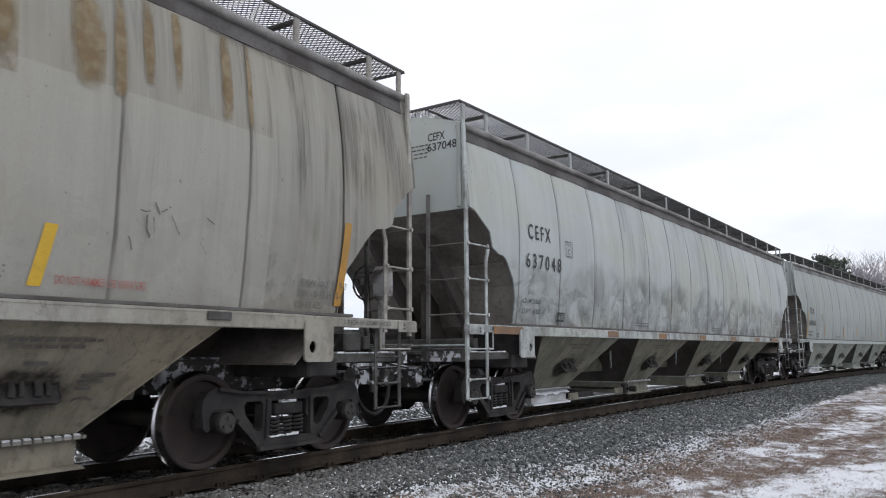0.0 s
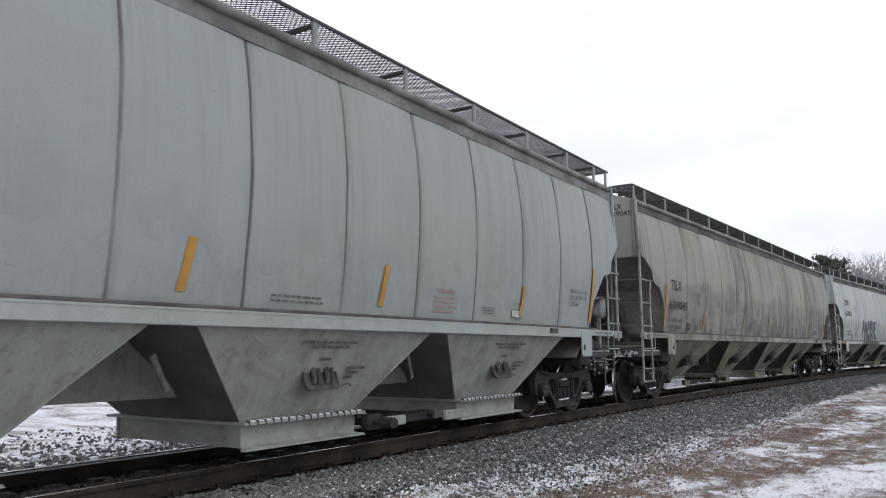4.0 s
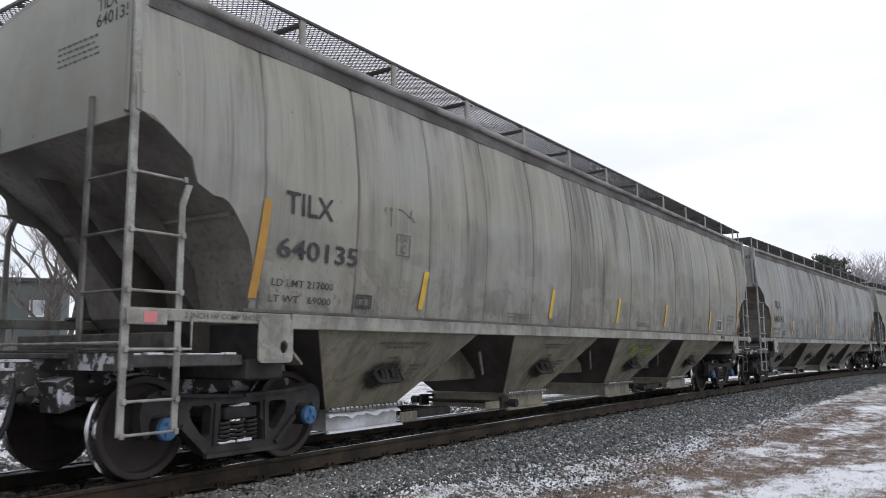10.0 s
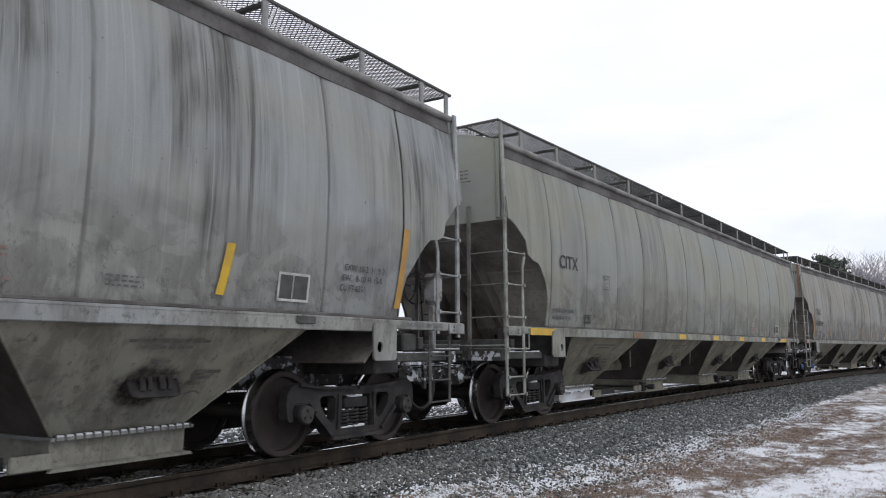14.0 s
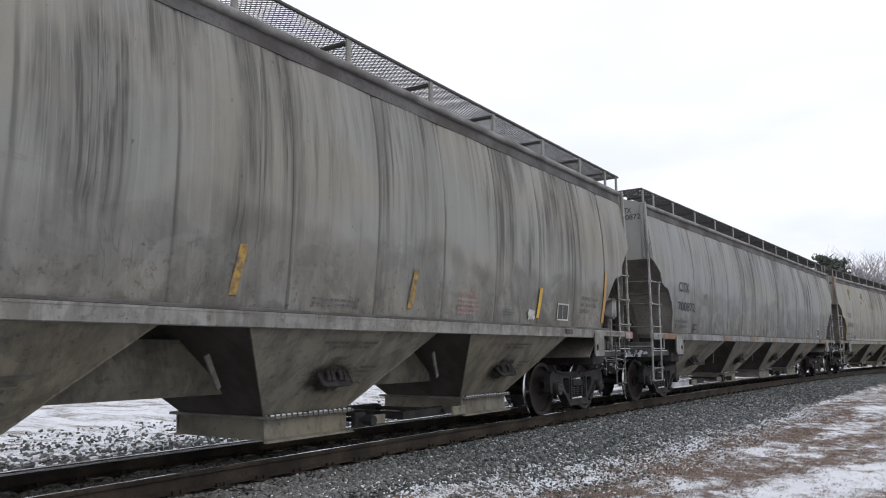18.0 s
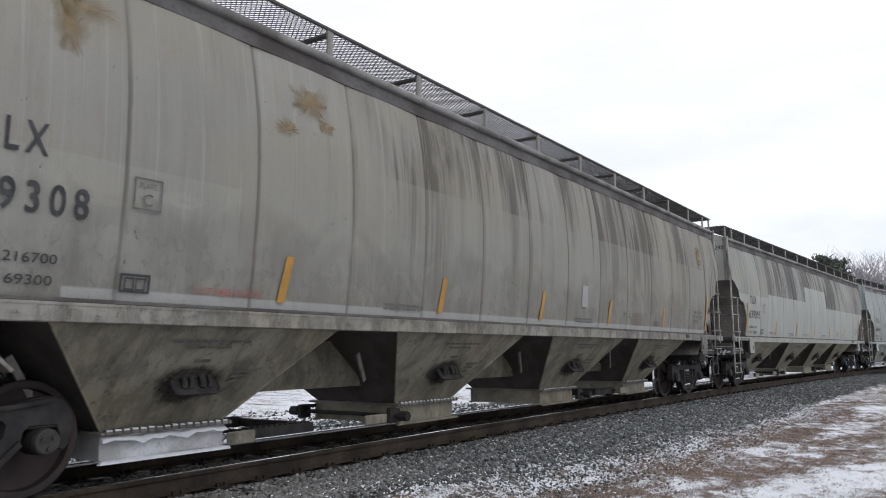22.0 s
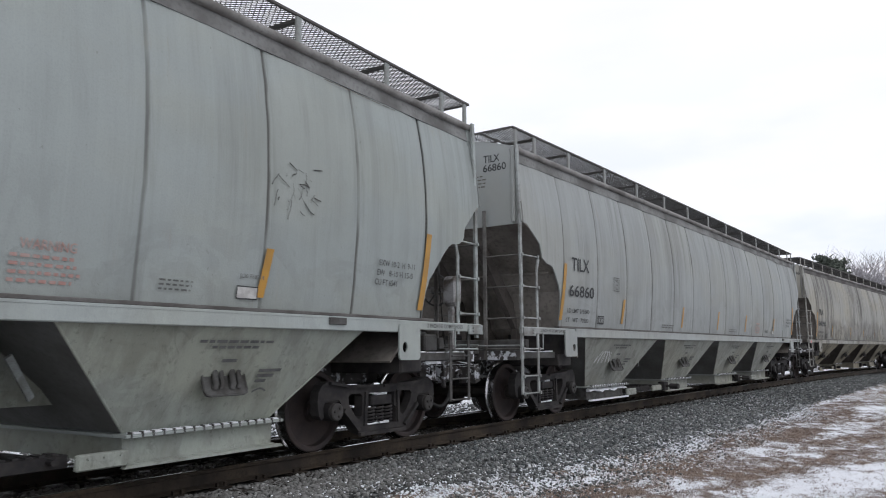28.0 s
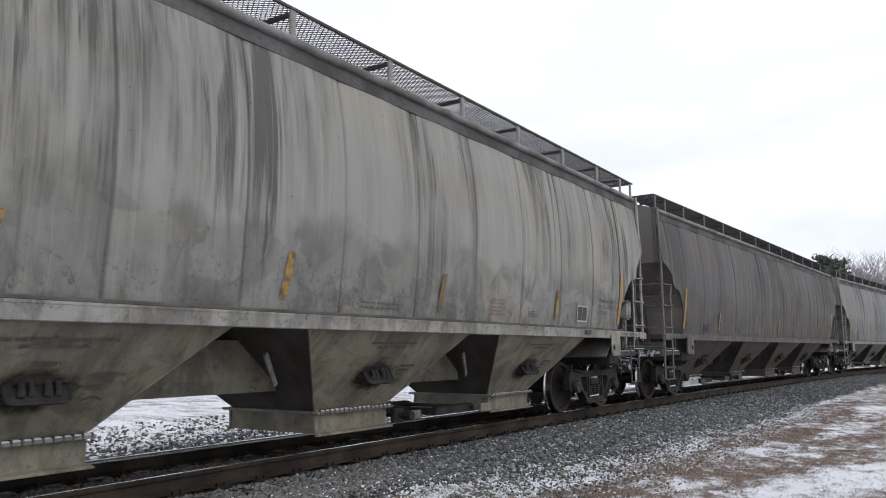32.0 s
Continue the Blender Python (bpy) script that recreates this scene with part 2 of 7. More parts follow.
SNOW_STEEL = snow_steel()
COUPLER = worn("snow-dusted cast steel", (0.46, 0.465, 0.47), (0.12, 0.105, 0.09), 1.0, 7, 0.8)
SLOPE_DUST = worn("dusty slope sheet", (0.27, 0.25, 0.225), (0.10, 0.088, 0.078), 0.85, 1.1, 0.85)
SNOWY_GATE = worn("snow plastered on a gate", (0.62, 0.64, 0.67), (0.30, 0.29, 0.28), 0.8, 2.5, 0.75)
# Brown dirt plus the shade on sheets and struts under the wagon.
ROAD_DIRT_SHADE = worn("brown road dirt", (0.125, 0.112, 0.102), (0.062, 0.055, 0.050), 0.8, 1.6, 0.85)
# Thin dust; mostly the dimness under the wagon mixed into the grey.
SHEET_SHADE = worn("dusty grey sheet", (0.20, 0.205, 0.20), (0.11, 0.108, 0.10), 0.7, 1.4, 0.85)
HOSE = worn("rubber hose", (0.02, 0.02, 0.02), (0.05, 0.05, 0.05), 0.5, 8, 0.6)
GALV = worn("galvanised grating", (0.075, 0.075, 0.075), (0.045, 0.043, 0.041), 0.5, 4, 0.55, 0.3)
GRATE_DARK = worn("grating support", (0.07, 0.068, 0.066), (0.11, 0.10, 0.095), 0.5, 4, 0.7)
BLACK_INK = worn("black stencil", (0.035, 0.037, 0.040), (0.12, 0.12, 0.12), 0.35, 9, 0.7)
FADED_INK = worn("faded stencil", (0.095, 0.098, 0.098), (0.19, 0.19, 0.185), 0.6, 9, 0.75)
RED_INK = worn("red stencil", (0.36, 0.20, 0.175), (0.40, 0.33, 0.305), 0.8, 9, 0.75)
WHITE_INK = worn("white stencil", (0.55, 0.55, 0.53), (0.25, 0.24, 0.23), 0.6, 9, 0.7)
ORANGE = worn("orange reflective strip", (0.46, 0.25, 0.05), (0.32, 0.18, 0.05), 0.7, 4, 0.45)
YELLOW = worn("yellow reflective strip", (0.62, 0.40, 0.04), (0.40, 0.26, 0.05), 0.6, 4, 0.45)
RUST_STRIP = worn("dirty reflective strip", (0.24, 0.15, 0.07), (0.12, 0.10, 0.08), 0.8, 4, 0.6)
RUST_ORANGE = worn("faded orange sill strip", (0.26, 0.15, 0.075), (0.16, 0.11, 0.08), 0.8, 4, 0.6)
# Soot plus the shade below the roof lip, both put into the colour.
EAVE_SOOT_SHADE = worn("sooty roof edge", (0.125, 0.12, 0.118), (0.055, 0.05, 0.047), 0.9, 1.6, 0.8)
# Same strip on clean wagons: grey with the lip's shade mixed in.
EAVE_CLEAN = worn("dusty plate under the roof edge", (0.22, 0.225, 0.22), (0.10, 0.098, 0.095), 0.9, 1.6, 0.8)
EAVE_LIP = worn("grimy roof lip", (0.27, 0.265, 0.255), (0.10, 0.093, 0.086), 0.75, 2.2, 0.8)
LEDGE_DARK = worn("dirt on a ledge", (0.13, 0.125, 0.12), (0.06, 0.055, 0.05), 0.8, 2.5, 0.85)
GRUBBY = worn("grubby grey paint", (0.20, 0.195, 0.185), (0.07, 0.064, 0.058), 0.8, 4, 0.8)
YELLOW_WORN = worn("worn yellow strip", (0.45, 0.28, 0.06), (0.13, 0.11, 0.085), 1.0, 14, 0.6)
PINK_TAG = worn("pink route card", (0.62, 0.22, 0.22), (0.5, 0.2, 0.2), 0.3, 6, 0.7)
BLUE_CAP = worn("blue bearing cap", (0.06, 0.16, 0.33), (0.04, 0.07, 0.12), 0.6, 12, 0.6)
GREEN_CAP = worn("grimy bearing cap", (0.06, 0.058, 0.056), (0.035, 0.032, 0.03), 0.7, 12, 0.6)
SNOW = worn("snow on ironwork", (0.80, 0.82, 0.85), (0.62, 0.64, 0.67), 0.5, 9, 0.6)
CORNER_RUST = worn("rusted corner", (0.20, 0.115, 0.07), (0.30, 0.25, 0.21), 0.7, 3, 0.85)
RED_STRONG = worn("red lettering", (0.34, 0.10, 0.085), (0.38, 0.24, 0.21), 0.6, 9, 0.75)
FADED_RED = worn("faded red stencil", (0.22, 0.13, 0.115), (0.24, 0.21, 0.19), 0.7, 9, 0.8)
GRIME_INK = worn("grimy stencil", (0.10, 0.095, 0.085), (0.19, 0.18, 0.16), 0.7, 9, 0.8)
GREASE = soft("grease stain", (0.035, 0.03, 0.028), (0.075, 0.065, 0.055), 0.93, 6.0, (0.46, 0.24), 0.42)
DARK_PATCH = worn("dark placard", (0.06, 0.06, 0.06), (0.12, 0.12, 0.11), 0.5, 6, 0.7)
TAG_BLACK = worn("black spray paint", (0.022, 0.022, 0.028), (0.05, 0.05, 0.06), 0.4, 5, 0.5)
TAG_WHITE = worn("white spray paint", (0.72, 0.73, 0.74), (0.6, 0.6, 0.6), 0.3, 6, 0.6)


# ---------------------------------------------------------------- mesh helpers
class G:
    """Collects vertices and faces for one mesh."""

    def __init__(self):
        self.v, self.f = [], []

    def add(self, verts, faces):
        n = len(self.v)
        self.v += [tuple(p) for p in verts]
        self.f += [tuple(i + n for i in q) for q in faces]
        return self

    def box(self, x0, x1, y0, y1, z0, z1, b=0.0):
        """A box, its twelve edges cut by b."""
        if b <= 0:
            c = [(x, y, z) for x in (x0, x1) for y in (y0, y1) for z in (z0, z1)]
            return self.add(c, [(0, 1, 3, 2), (4, 6, 7, 5), (0, 4, 5, 1), (2, 3, 7, 6), (0, 2, 6, 4), (1, 5, 7, 3)])
        bm = bmesh.new()
        bmesh.ops.create_cube(bm, size=1)
        for q in bm.verts:
            q.co = Vector(((x0 + x1) / 2 + q.co.x * (x1 - x0), (y0 + y1) / 2 + q.co.y * (y1 - y0), (z0 + z1) / 2 + q.co.z * (z1 - z0)))
        bmesh.ops.bevel(bm, geom=bm.edges[:], offset=b, segments=1, affect="EDGES")
        bm.verts.index_update()
        self.add([q.co[:] for q in bm.verts], [[q.index for q in f.verts] for f in bm.faces])
        bm.free()
        return self

    def prism(self, poly, y0, y1, holes=()):
        """A plate cut from a polygon in x and z, from y0 to y1, with holes."""
        from mathutils.geometry import tessellate_polygon
        loops = [list(poly), *[list(h) for h in holes]]
        flat = [p for q in loops for p in q]
        tris = tessellate_polygon([[Vector((x, z, 0)) for x, z in q] for q in loops])
        n = len(flat)
        verts = [(x, y0, z) for x, z in flat] + [(x, y1, z) for x, z in flat]
        faces = [tuple(t) for t in tris] + [tuple(i + n for i in reversed(t)) for t in tris]
        at = 0
        for q in loops:
            m = len(q)
            for i in range(m):
                a, b = at + i, at + (i + 1) % m
                faces.append((a, b, b + n, a + n))
            at += m
        return self.add(verts, faces)

    def tube(self, pts, r, seg=8, caps=True):
        """A round bar along a line of points."""
        pts = [Vector(p) for p in pts]
        rings = []
        up = Vector((0.31, 0.17, 0.93))
        for i, p in enumerate(pts):
            d = (pts[min(i + 1, len(pts) - 1)] - pts[max(i - 1, 0)]).normalized()
            a = d.cross(up)
            if a.length < 1e-3:
                a = d.cross(Vector((1, 0, 0)))
            a.normalize()
            b = d.cross(a)
            rings.append([p + r * (math.cos(t) * a + math.sin(t) * b) for t in (2 * math.pi * j / seg for j in range(seg))])
        verts = [q for ring in rings for q in ring]
        faces = [(i * seg + j, i * seg + (j + 1) % seg, (i + 1) * seg + (j + 1) % seg, (i + 1) * seg + j) for i in range(len(pts) - 1) for j in range(seg)]
        if caps:
            faces += [tuple(range(seg - 1, -1, -1)), tuple((len(pts) - 1) * seg + j for j in range(seg))]
        return self.add(verts, faces)

    def lathe(self, prof, seg=32, closed=True):
        """Turns a profile of (radius, y) about the y axis."""
        n = len(prof)
        verts = [(r * math.sin(a), y, r * math.cos(a)) for a in (2 * math.pi * i / seg for i in range(seg)) for r, y in prof]
        faces = []
        for i in range(seg):
            j = (i + 1) % seg
            for k in range(n if closed else n - 1):
                m = (k + 1) % n
                faces.append((i * n + k, i * n + m, j * n + m, j * n + k))
        return self.add(verts, faces)

    def disc(self, c, r, y0, y1, seg=12):
        """A short cylinder along y."""
        x, z = c
        ring = [(x + r * math.cos(2 * math.pi * i / seg), z + r * math.sin(2 * math.pi * i / seg)) for i in range(seg)]
        return self.prism(ring, y0, y1)

    def turned(self, m):
        self.v = [tuple(m @ Vector(p)) for p in self.v]
        return self

    def mesh(self, name, smooth=0):
        me = bpy.data.meshes.new(name)
        me.from_pydata(self.v, [], self.f)
        me.validate()
        bm = bmesh.new()
        bm.from_mesh(me)
        bmesh.ops.recalc_face_normals(bm, faces=bm.faces)
        bm.to_mesh(me)
        bm.free()
        me.materials.append(None)
        if smooth:
            me.polygons.foreach_set("use_smooth", [True] * len(me.polygons))
            me.set_sharp_from_angle(angle=radians(smooth))
        return me


MESHES = {}


def cached(key, make, smooth=0):
    """One mesh for all alike parts."""
    if key not in MESHES:
        MESHES[key] = make().mesh(key, smooth)
    return MESHES[key]


def part(name, me, material, parent=None, label="", m=None, kind=""):
    ob = new(name, me)
    ob.parent = parent
    if m is not None:
        ob.matrix_basis = m
    ob.material_slots[0].link = "OBJECT"
    ob.material_slots[0].material = material
    return tagged(ob, label, kind=kind)


ID = Matrix.Identity(4)


def at(x=0.0, y=0.0, z=0.0, rz=0.0, rx=0.0, ry=0.0):
    return pose(x, y, z, rx, ry, rz)


MIRROR_X = at(rz=180)


# ---------------------------------------------------------------- the hopper wagon
HALF = 10.20            # half the body's length
RIB = 1.356             # width of a side sheet
SILL_TOP = 1.52
EAVE = 4.28
WALK_Z = 4.645


def wide(z):
    """Half width of the curved body at a height."""
    return 1.55 - (0.085 if z > 2.75 else 0.060) * (z - 2.75) ** 2


def roof_z(y):
    return 4.56 - 0.24 * (y / 1.36) ** 2


def panel_mesh(dent=0.0, seed=0, deep=0.0):
    """A curved side sheet, pressed slightly outwards between its seams, with shallow or deep dents low down."""
    rnd = random.Random(seed)
    g = G()
    us = [-0.678, -0.668, -0.655, -0.55, -0.37, -0.18, 0, 0.18, 0.37, 0.55, 0.655, 0.668, 0.678]
    if deep:
        us = [-0.678, -0.668] + [-0.655 + 1.31 * i / 26 for i in range(27)] + [0.668, 0.678]
    rows = 52 if deep else 20
    zs = [SILL_TOP - 0.03 + (EAVE + 0.03 - SILL_TOP) * i / rows for i in range(rows + 1)]
    bumps = [(rnd.uniform(-0.5, 0.5), rnd.uniform(1.6, 2.4), rnd.uniform(0.12, 0.3), rnd.uniform(-1, 0.4) * dent, 0.0) for _ in range(7)]
    if deep:
        bumps = [(rnd.uniform(-0.6, 0.6), rnd.uniform(1.6, 2.35), rnd.uniform(0.05, 0.16), rnd.uniform(-0.065, 0.018) * deep, rnd.uniform(-0.9, 0.9)) for _ in range(12)]
        bumps += [(rnd.uniform(-0.6, 0.6), rnd.uniform(2.1, 3.6), rnd.uniform(0.10, 0.22), rnd.uniform(-0.022, 0.010) * deep, rnd.uniform(-0.3, 0.3)) for _ in range(5)]
    verts = []
    for u in us:
        rim = min(1.0, (0.678 - abs(u)) / 0.05)
        for z in zs:
            p = 0.016 * (1 - (u / 0.678) ** 2) - (0.010 if abs(u) > 0.66 else 0.0)
            for bu, bz, br, bd, skew in bumps:
                p += rim * bd * math.exp(-(((u - bu + skew * (z - bz)) / br) ** 2 + ((z - bz) / (br * 1.6)) ** 2))
            verts.append((u, -(wide(z) - 0.016 + p), z))
    n = len(zs)
    g.add(verts, [(i * n + j, (i + 1) * n + j, (i + 1) * n + j + 1, i * n + j + 1) for i in range(len(us) - 1) for j in range(n - 1)])
    return g


CUT = ((8.814, 1.49), (8.83, 1.49), (8.835, 1.66), (8.86, 1.84), (8.92, 2.01), (9.00, 2.10), (9.11, 2.24), (9.23, 2.38), (9.33, 2.47), (9.39, 2.505), (9.57, 2.53),
       (9.68, 2.58), (9.71, 2.64), (9.735, 2.77), (10.12, 3.12), (HALF, 3.13))
LEAD_CUT = ((8.814, 1.49), (8.905, 1.49), (8.91, 1.75), (8.915, 1.96), (8.994, 2.174), (9.173, 2.40), (9.25, 2.47), (9.321, 2.50), (9.423, 2.503), (9.594, 2.585), (9.625, 2.674),
            (9.662, 2.80), (9.75, 2.865), (9.90, 2.975), (10.044, 3.08), (HALF, 3.10))


def end_panel_mesh(trailing):
    """The last side sheet with the opening cut into its lower corner, and its thickness."""
    g = G()
    rows = 12
    outer, inner = [], []
    cut = CUT if trailing else LEAD_CUT
    for u, z0 in cut:
        for j in range(rows):
            z = z0 + (EAVE - z0) * j / (rows - 1)
            pillow = 0.012 * math.sin(math.pi * min(1, (u - 8.814) / 1.2))
            y = wide(z) - 0.012 + pillow
            outer.append((u, -y, z))
            inner.append((u, -(y - 0.022), z))
    n, m = rows, len(CUT)
    quads = [(i * n + j, (i + 1) * n + j, (i + 1) * n + j + 1, i * n + j + 1) for i in range(m - 1) for j in range(n - 1)]
    k = len(outer)
    rim = [(i * n, (i + 1) * n, (i + 1) * n + k, i * n + k) for i in range(m - 1)]
    rim += [((m - 1) * n + j, (m - 1) * n + j + 1, (m - 1) * n + j + 1 + k, (m - 1) * n + j + k) for j in range(n - 1)]
    g.add(outer + inner, quads + [tuple(i + k for i in q) for q in quads] + rim)
    if not trailing:
        g.v = [(-x, y, z) for x, y, z in g.v]
    return g


def far_side_mesh():
    """The side that faces away, in one sheet, cut out like the near one."""
    g = G()
    us = [-u for u, _ in reversed(CUT)] + [-8.0 + i for i in range(17)] + [u for u, _ in CUT]
    low = {round(u, 3): z for u, z in CUT}
    verts, rows = [], 12
    for u in us:
        z0 = low.get(round(abs(u), 3), 1.49)
        for j in range(rows):
            z = z0 + (EAVE - z0) * j / (rows - 1)
            verts.append((u, wide(z), z))
    g.add(verts, [(i * rows + j, (i + 1) * rows + j, (i + 1) * rows + j + 1, i * rows + j + 1) for i in range(len(us) - 1) for j in range(rows - 1)])
    return g


def roof_mesh():
    g = G()
    ys = [-1.37 + 2.74 * i / 14 for i in range(15)]
    verts = [(u, y, roof_z(y) + dz) for dz in (0, -0.03) for u in (-HALF + 0.02, HALF - 0.02) for y in ys]
    n = 15
    f = [(i, i + 1, n + i + 1, n + i) for i in range(14)] + [(2 * n + i, 2 * n + i + 1, 3 * n + i + 1, 3 * n + i) for i in range(14)]
    return g.add(verts, f).box(-9.2, 9.2, -0.32, 0.32, 4.54, 4.68, 0.03)


def end_sheet_mesh():
    """End wall: flat below, arched with the roof on top; x towards the coupler."""
    ys = [-1.36 + 2.72 * i / 12 for i in range(13)]
    poly = [(y, roof_z(y) + 0.01) for y in ys] + [(wide(3.08) - 0.03, 3.08), (-(wide(3.08) - 0.03), 3.08)]
    g = G().prism(poly, -0.012, 0.012)
    g.v = [(y, x, z) for x, y, z in g.v]
    return g


def slope_mesh():
    """Slope sheet under the end: from the end wall's foot in towards the first hopper; x towards the coupler."""
    g = G()
    bends = ((10.14, 3.09), (9.93, 3.00), (9.10, 2.42), (8.90, 2.10), (8.75, 1.50), (8.20, 0.99))
    pts = [(x0 + (x1 - x0) * i / 4, z0 + (z1 - z0) * i / 4) for (x0, z0), (x1, z1) in zip(bends, bends[1:]) for i in range(4)] + [bends[-1]]
    n = len(pts) - 1
    verts = []
    for t in (0, 0.02):
        for x, z in pts:
            w = wide(max(z, 1.5)) - 0.016
            verts += [(x - t, -w, z + t), (x - t, w, z + t)]
    k = 2 * (n + 1)
    f = []
    for i in range(n):
        a, b = 2 * i, 2 * i + 2
        f += [(a, a + 1, b + 1, b), (k + a, k + b, k + b + 1, k + a + 1), (a, b, k + b, k + a), (a + 1, k + a + 1, k + b + 1, b + 1)]
    f += [(0, k, k + 1, 1), (2 * n, 2 * n + 1, k + 2 * n + 1, k + 2 * n)]
    g.add(verts, f)
    # folded stiffener across the slope
    g.tube([(9.11, -1.42, 2.40), (9.11, 1.42, 2.40)], 0.03, 6)
    return g


def strut_mesh(y):
    """Long diagonal strut that carries the slope sheet on the stub sill."""
    return G().prism([(9.95, 2.84), (9.70, 2.84), (8.55, 1.62), (8.55, 1.10), (8.80, 1.10), (8.80, 1.50)], y - 0.05, y + 0.05)


def web_mesh(y0, y1):
    """Web across the wagon over the bolster."""
    return G().box(8.60, 8.64, y0, y1, 1.05, 1.62)


def centre_plate_mesh():
    """Plate under the slope along the middle."""
    return G().prism([(9.2, 1.08), (8.0, 1.08), (8.3, 1.38), (9.2, 2.16)], -0.04, 0.04)


def corner_post_mesh():
    """Pressed corner channel between end wall and side sheet."""
    g = G()
    g.box(10.05, 10.215, -1.405, -1.345, 3.10, 4.33, 0.012)
    g.box(10.18, 10.225, -1.42, -1.355, 3.10, 4.32, 0.012)
    return g


def eave_mesh():
    """Rounded lip of the roof edge."""
    g = G()
    prof = [(-1.385, 4.236), (-1.418, 4.240), (-1.436, 4.262), (-1.434, 4.30), (-1.412, 4.325), (-1.32, 4.335), (-1.30, 4.30), (-1.32, 4.236)]
    n = len(prof)
    v = [(u, y, z) for u in (-HALF + 0.11, HALF) for y, z in prof]
    g.add(v, [(i, (i + 1) % n, n + (i + 1) % n, n + i) for i in range(n)] + [tuple(range(n - 1, -1, -1)), tuple(range(n, 2 * n))])
    return g


def eave_band_mesh():
    """Plate that laps over the top of the side sheets, coloured with soot and the lip's shade."""
    g = G()
    prof = [(-(wide(4.07) + 0.004), 4.07), (-(wide(4.15) + 0.014), 4.15), (-(wide(4.235) + 0.016), 4.2355), (-1.30, 4.2355), (-1.30, 4.07)]
    n = len(prof)
    v = [(u, y, z) for u in (-HALF + 0.12, HALF - 0.01) for y, z in prof]
    g.add(v, [(i, (i + 1) % n, n + (i + 1) % n, n + i) for i in range(n)] + [tuple(range(n - 1, -1, -1)), tuple(range(n, 2 * n))])
    return g


def sill_mesh(stepped):
    """Side sill: channel, narrower beyond the jacking pads."""
    g = G()
    g.box(-8.42, 8.23, -1.525, -1.44, 1.342, 1.488, 0.008)
    if stepped:
        g.box(-8.42, 8.23, -1.529, -1.5252, 1.466, 1.489)
    for a, b in ((-10.22, -8.422), (8.232, 10.22)):
        g.box(a, b, -1.515, -1.45, 1.38, 1.486, 0.008)
    return g


def sill_ledge_mesh():
    """Dark ledge on top of the sill."""
    return G().box(-9.02, 9.02, -1.512, -1.42, 1.4885, 1.523, 0.006)


def hopper_mesh(kind, lead):
    """One discharge hopper, open on top: the two side sheets with the trailing one, or the leading one alone."""
    g = G()
    top, bot = 1.40, 0.45
    _, tx, bx, by = BAYS[kind]
    ty = 1.46
    for e in (0, -0.02):
        v = [(-tx - e, -ty - e, top), (tx + e, -ty - e, top), (tx + e, ty + e, top), (-tx - e, ty + e, top),
             (-bx - e, -by - e, bot), (bx + e, -by - e, bot), (bx + e, by + e, bot), (-bx - e, by + e, bot)]
        g.add(v, [(3, 0, 4, 7)] if lead else [(0, 1, 5, 4), (1, 2, 6, 5), (2, 3, 7, 6)])
    if lead:
        g.v = [g.v[i] for i in (3, 0, 4, 7, 11, 8, 12, 15)]
        g.f = [(0, 1, 2, 3), (7, 6, 5, 4), (0, 1, 5, 4), (1, 2, 6, 5), (2, 3, 7, 6), (3, 0, 4, 7)]
    if not lead:
        # folded seams at the corners
        for sx in (-1, 1):
            g.tube([(sx * tx, -ty, top), (sx * bx, -by, bot)], 0.012, 6)
    return g


def fitted(kind, make):
    """The foot of a hopper, made for one of 1.28 by 1.20 m, drawn out to the size of another."""
    _, _, bx, by = BAYS[kind]
    g = make()
    g.v = [(x * bx / 0.64, y * by / 0.60, z) for x, y, z in g.v]
    return g


def flange_mesh():
    """Bolted flange round the foot of a hopper, its bolts in a row."""
    g = G()
    for s in (-1, 1):
        g.box(-0.70, 0.70, *sorted((s * 0.585, s * 0.70)), 0.420, 0.450, 0.004)
        g.box(*sorted((s * 0.62, s * 0.70)), -0.585, 0.585, 0.421, 0.449)
    return g


def flange_bolts_mesh():
    g = G()
    for i in range(17):
        x = -0.66 + i * 0.0825
        g.box(x - 0.007, x + 0.007, -0.7025, -0.672, 0.4505, 0.470)
        g.box(x - 0.006, x + 0.006, -0.7045, -0.7001, 0.422, 0.4504)
    return g


def gate_mesh():
    """Sliding gate frame under a hopper: a box of plates with a ledge along its foot."""
    g = G()
    for s in (-1, 1):
        g.prism([(-0.665, 0.4195), (-0.655, 0.20), (0.655, 0.20), (0.665, 0.4195)], *sorted((s * 0.60, s * 0.625)))
        g.box(*sorted((s * 0.63, s * 0.65)), -0.599, 0.599, 0.20, 0.419)
        g.box(-0.66, 0.66, *sorted((s * 0.626, s * 0.66)), 0.185, 0.212, 0.004)
    g.box(-0.629, 0.629, -0.599, 0.599, 0.24, 0.27)
    return g


def rack_mesh():
    """The two rack arms on which the gate slides out."""
    g = G()
    for y in (-0.52, 0.52):
        g.box(-2.02, -0.98, y - 0.05, y + 0.05, 0.22, 0.325, 0.006)
        for i in range(12):
            g.box(-1.96 + i * 0.08, -1.92 + i * 0.08, y - 0.045, y + 0.045, 0.3255, 0.34)
    g.box(-2.02, -1.94, -0.469, 0.469, 0.225, 0.32, 0.006)
    g.tube([(-1.10, -0.62, 0.285), (-1.10, 0.62, 0.285)], 0.028, 8)
    return g


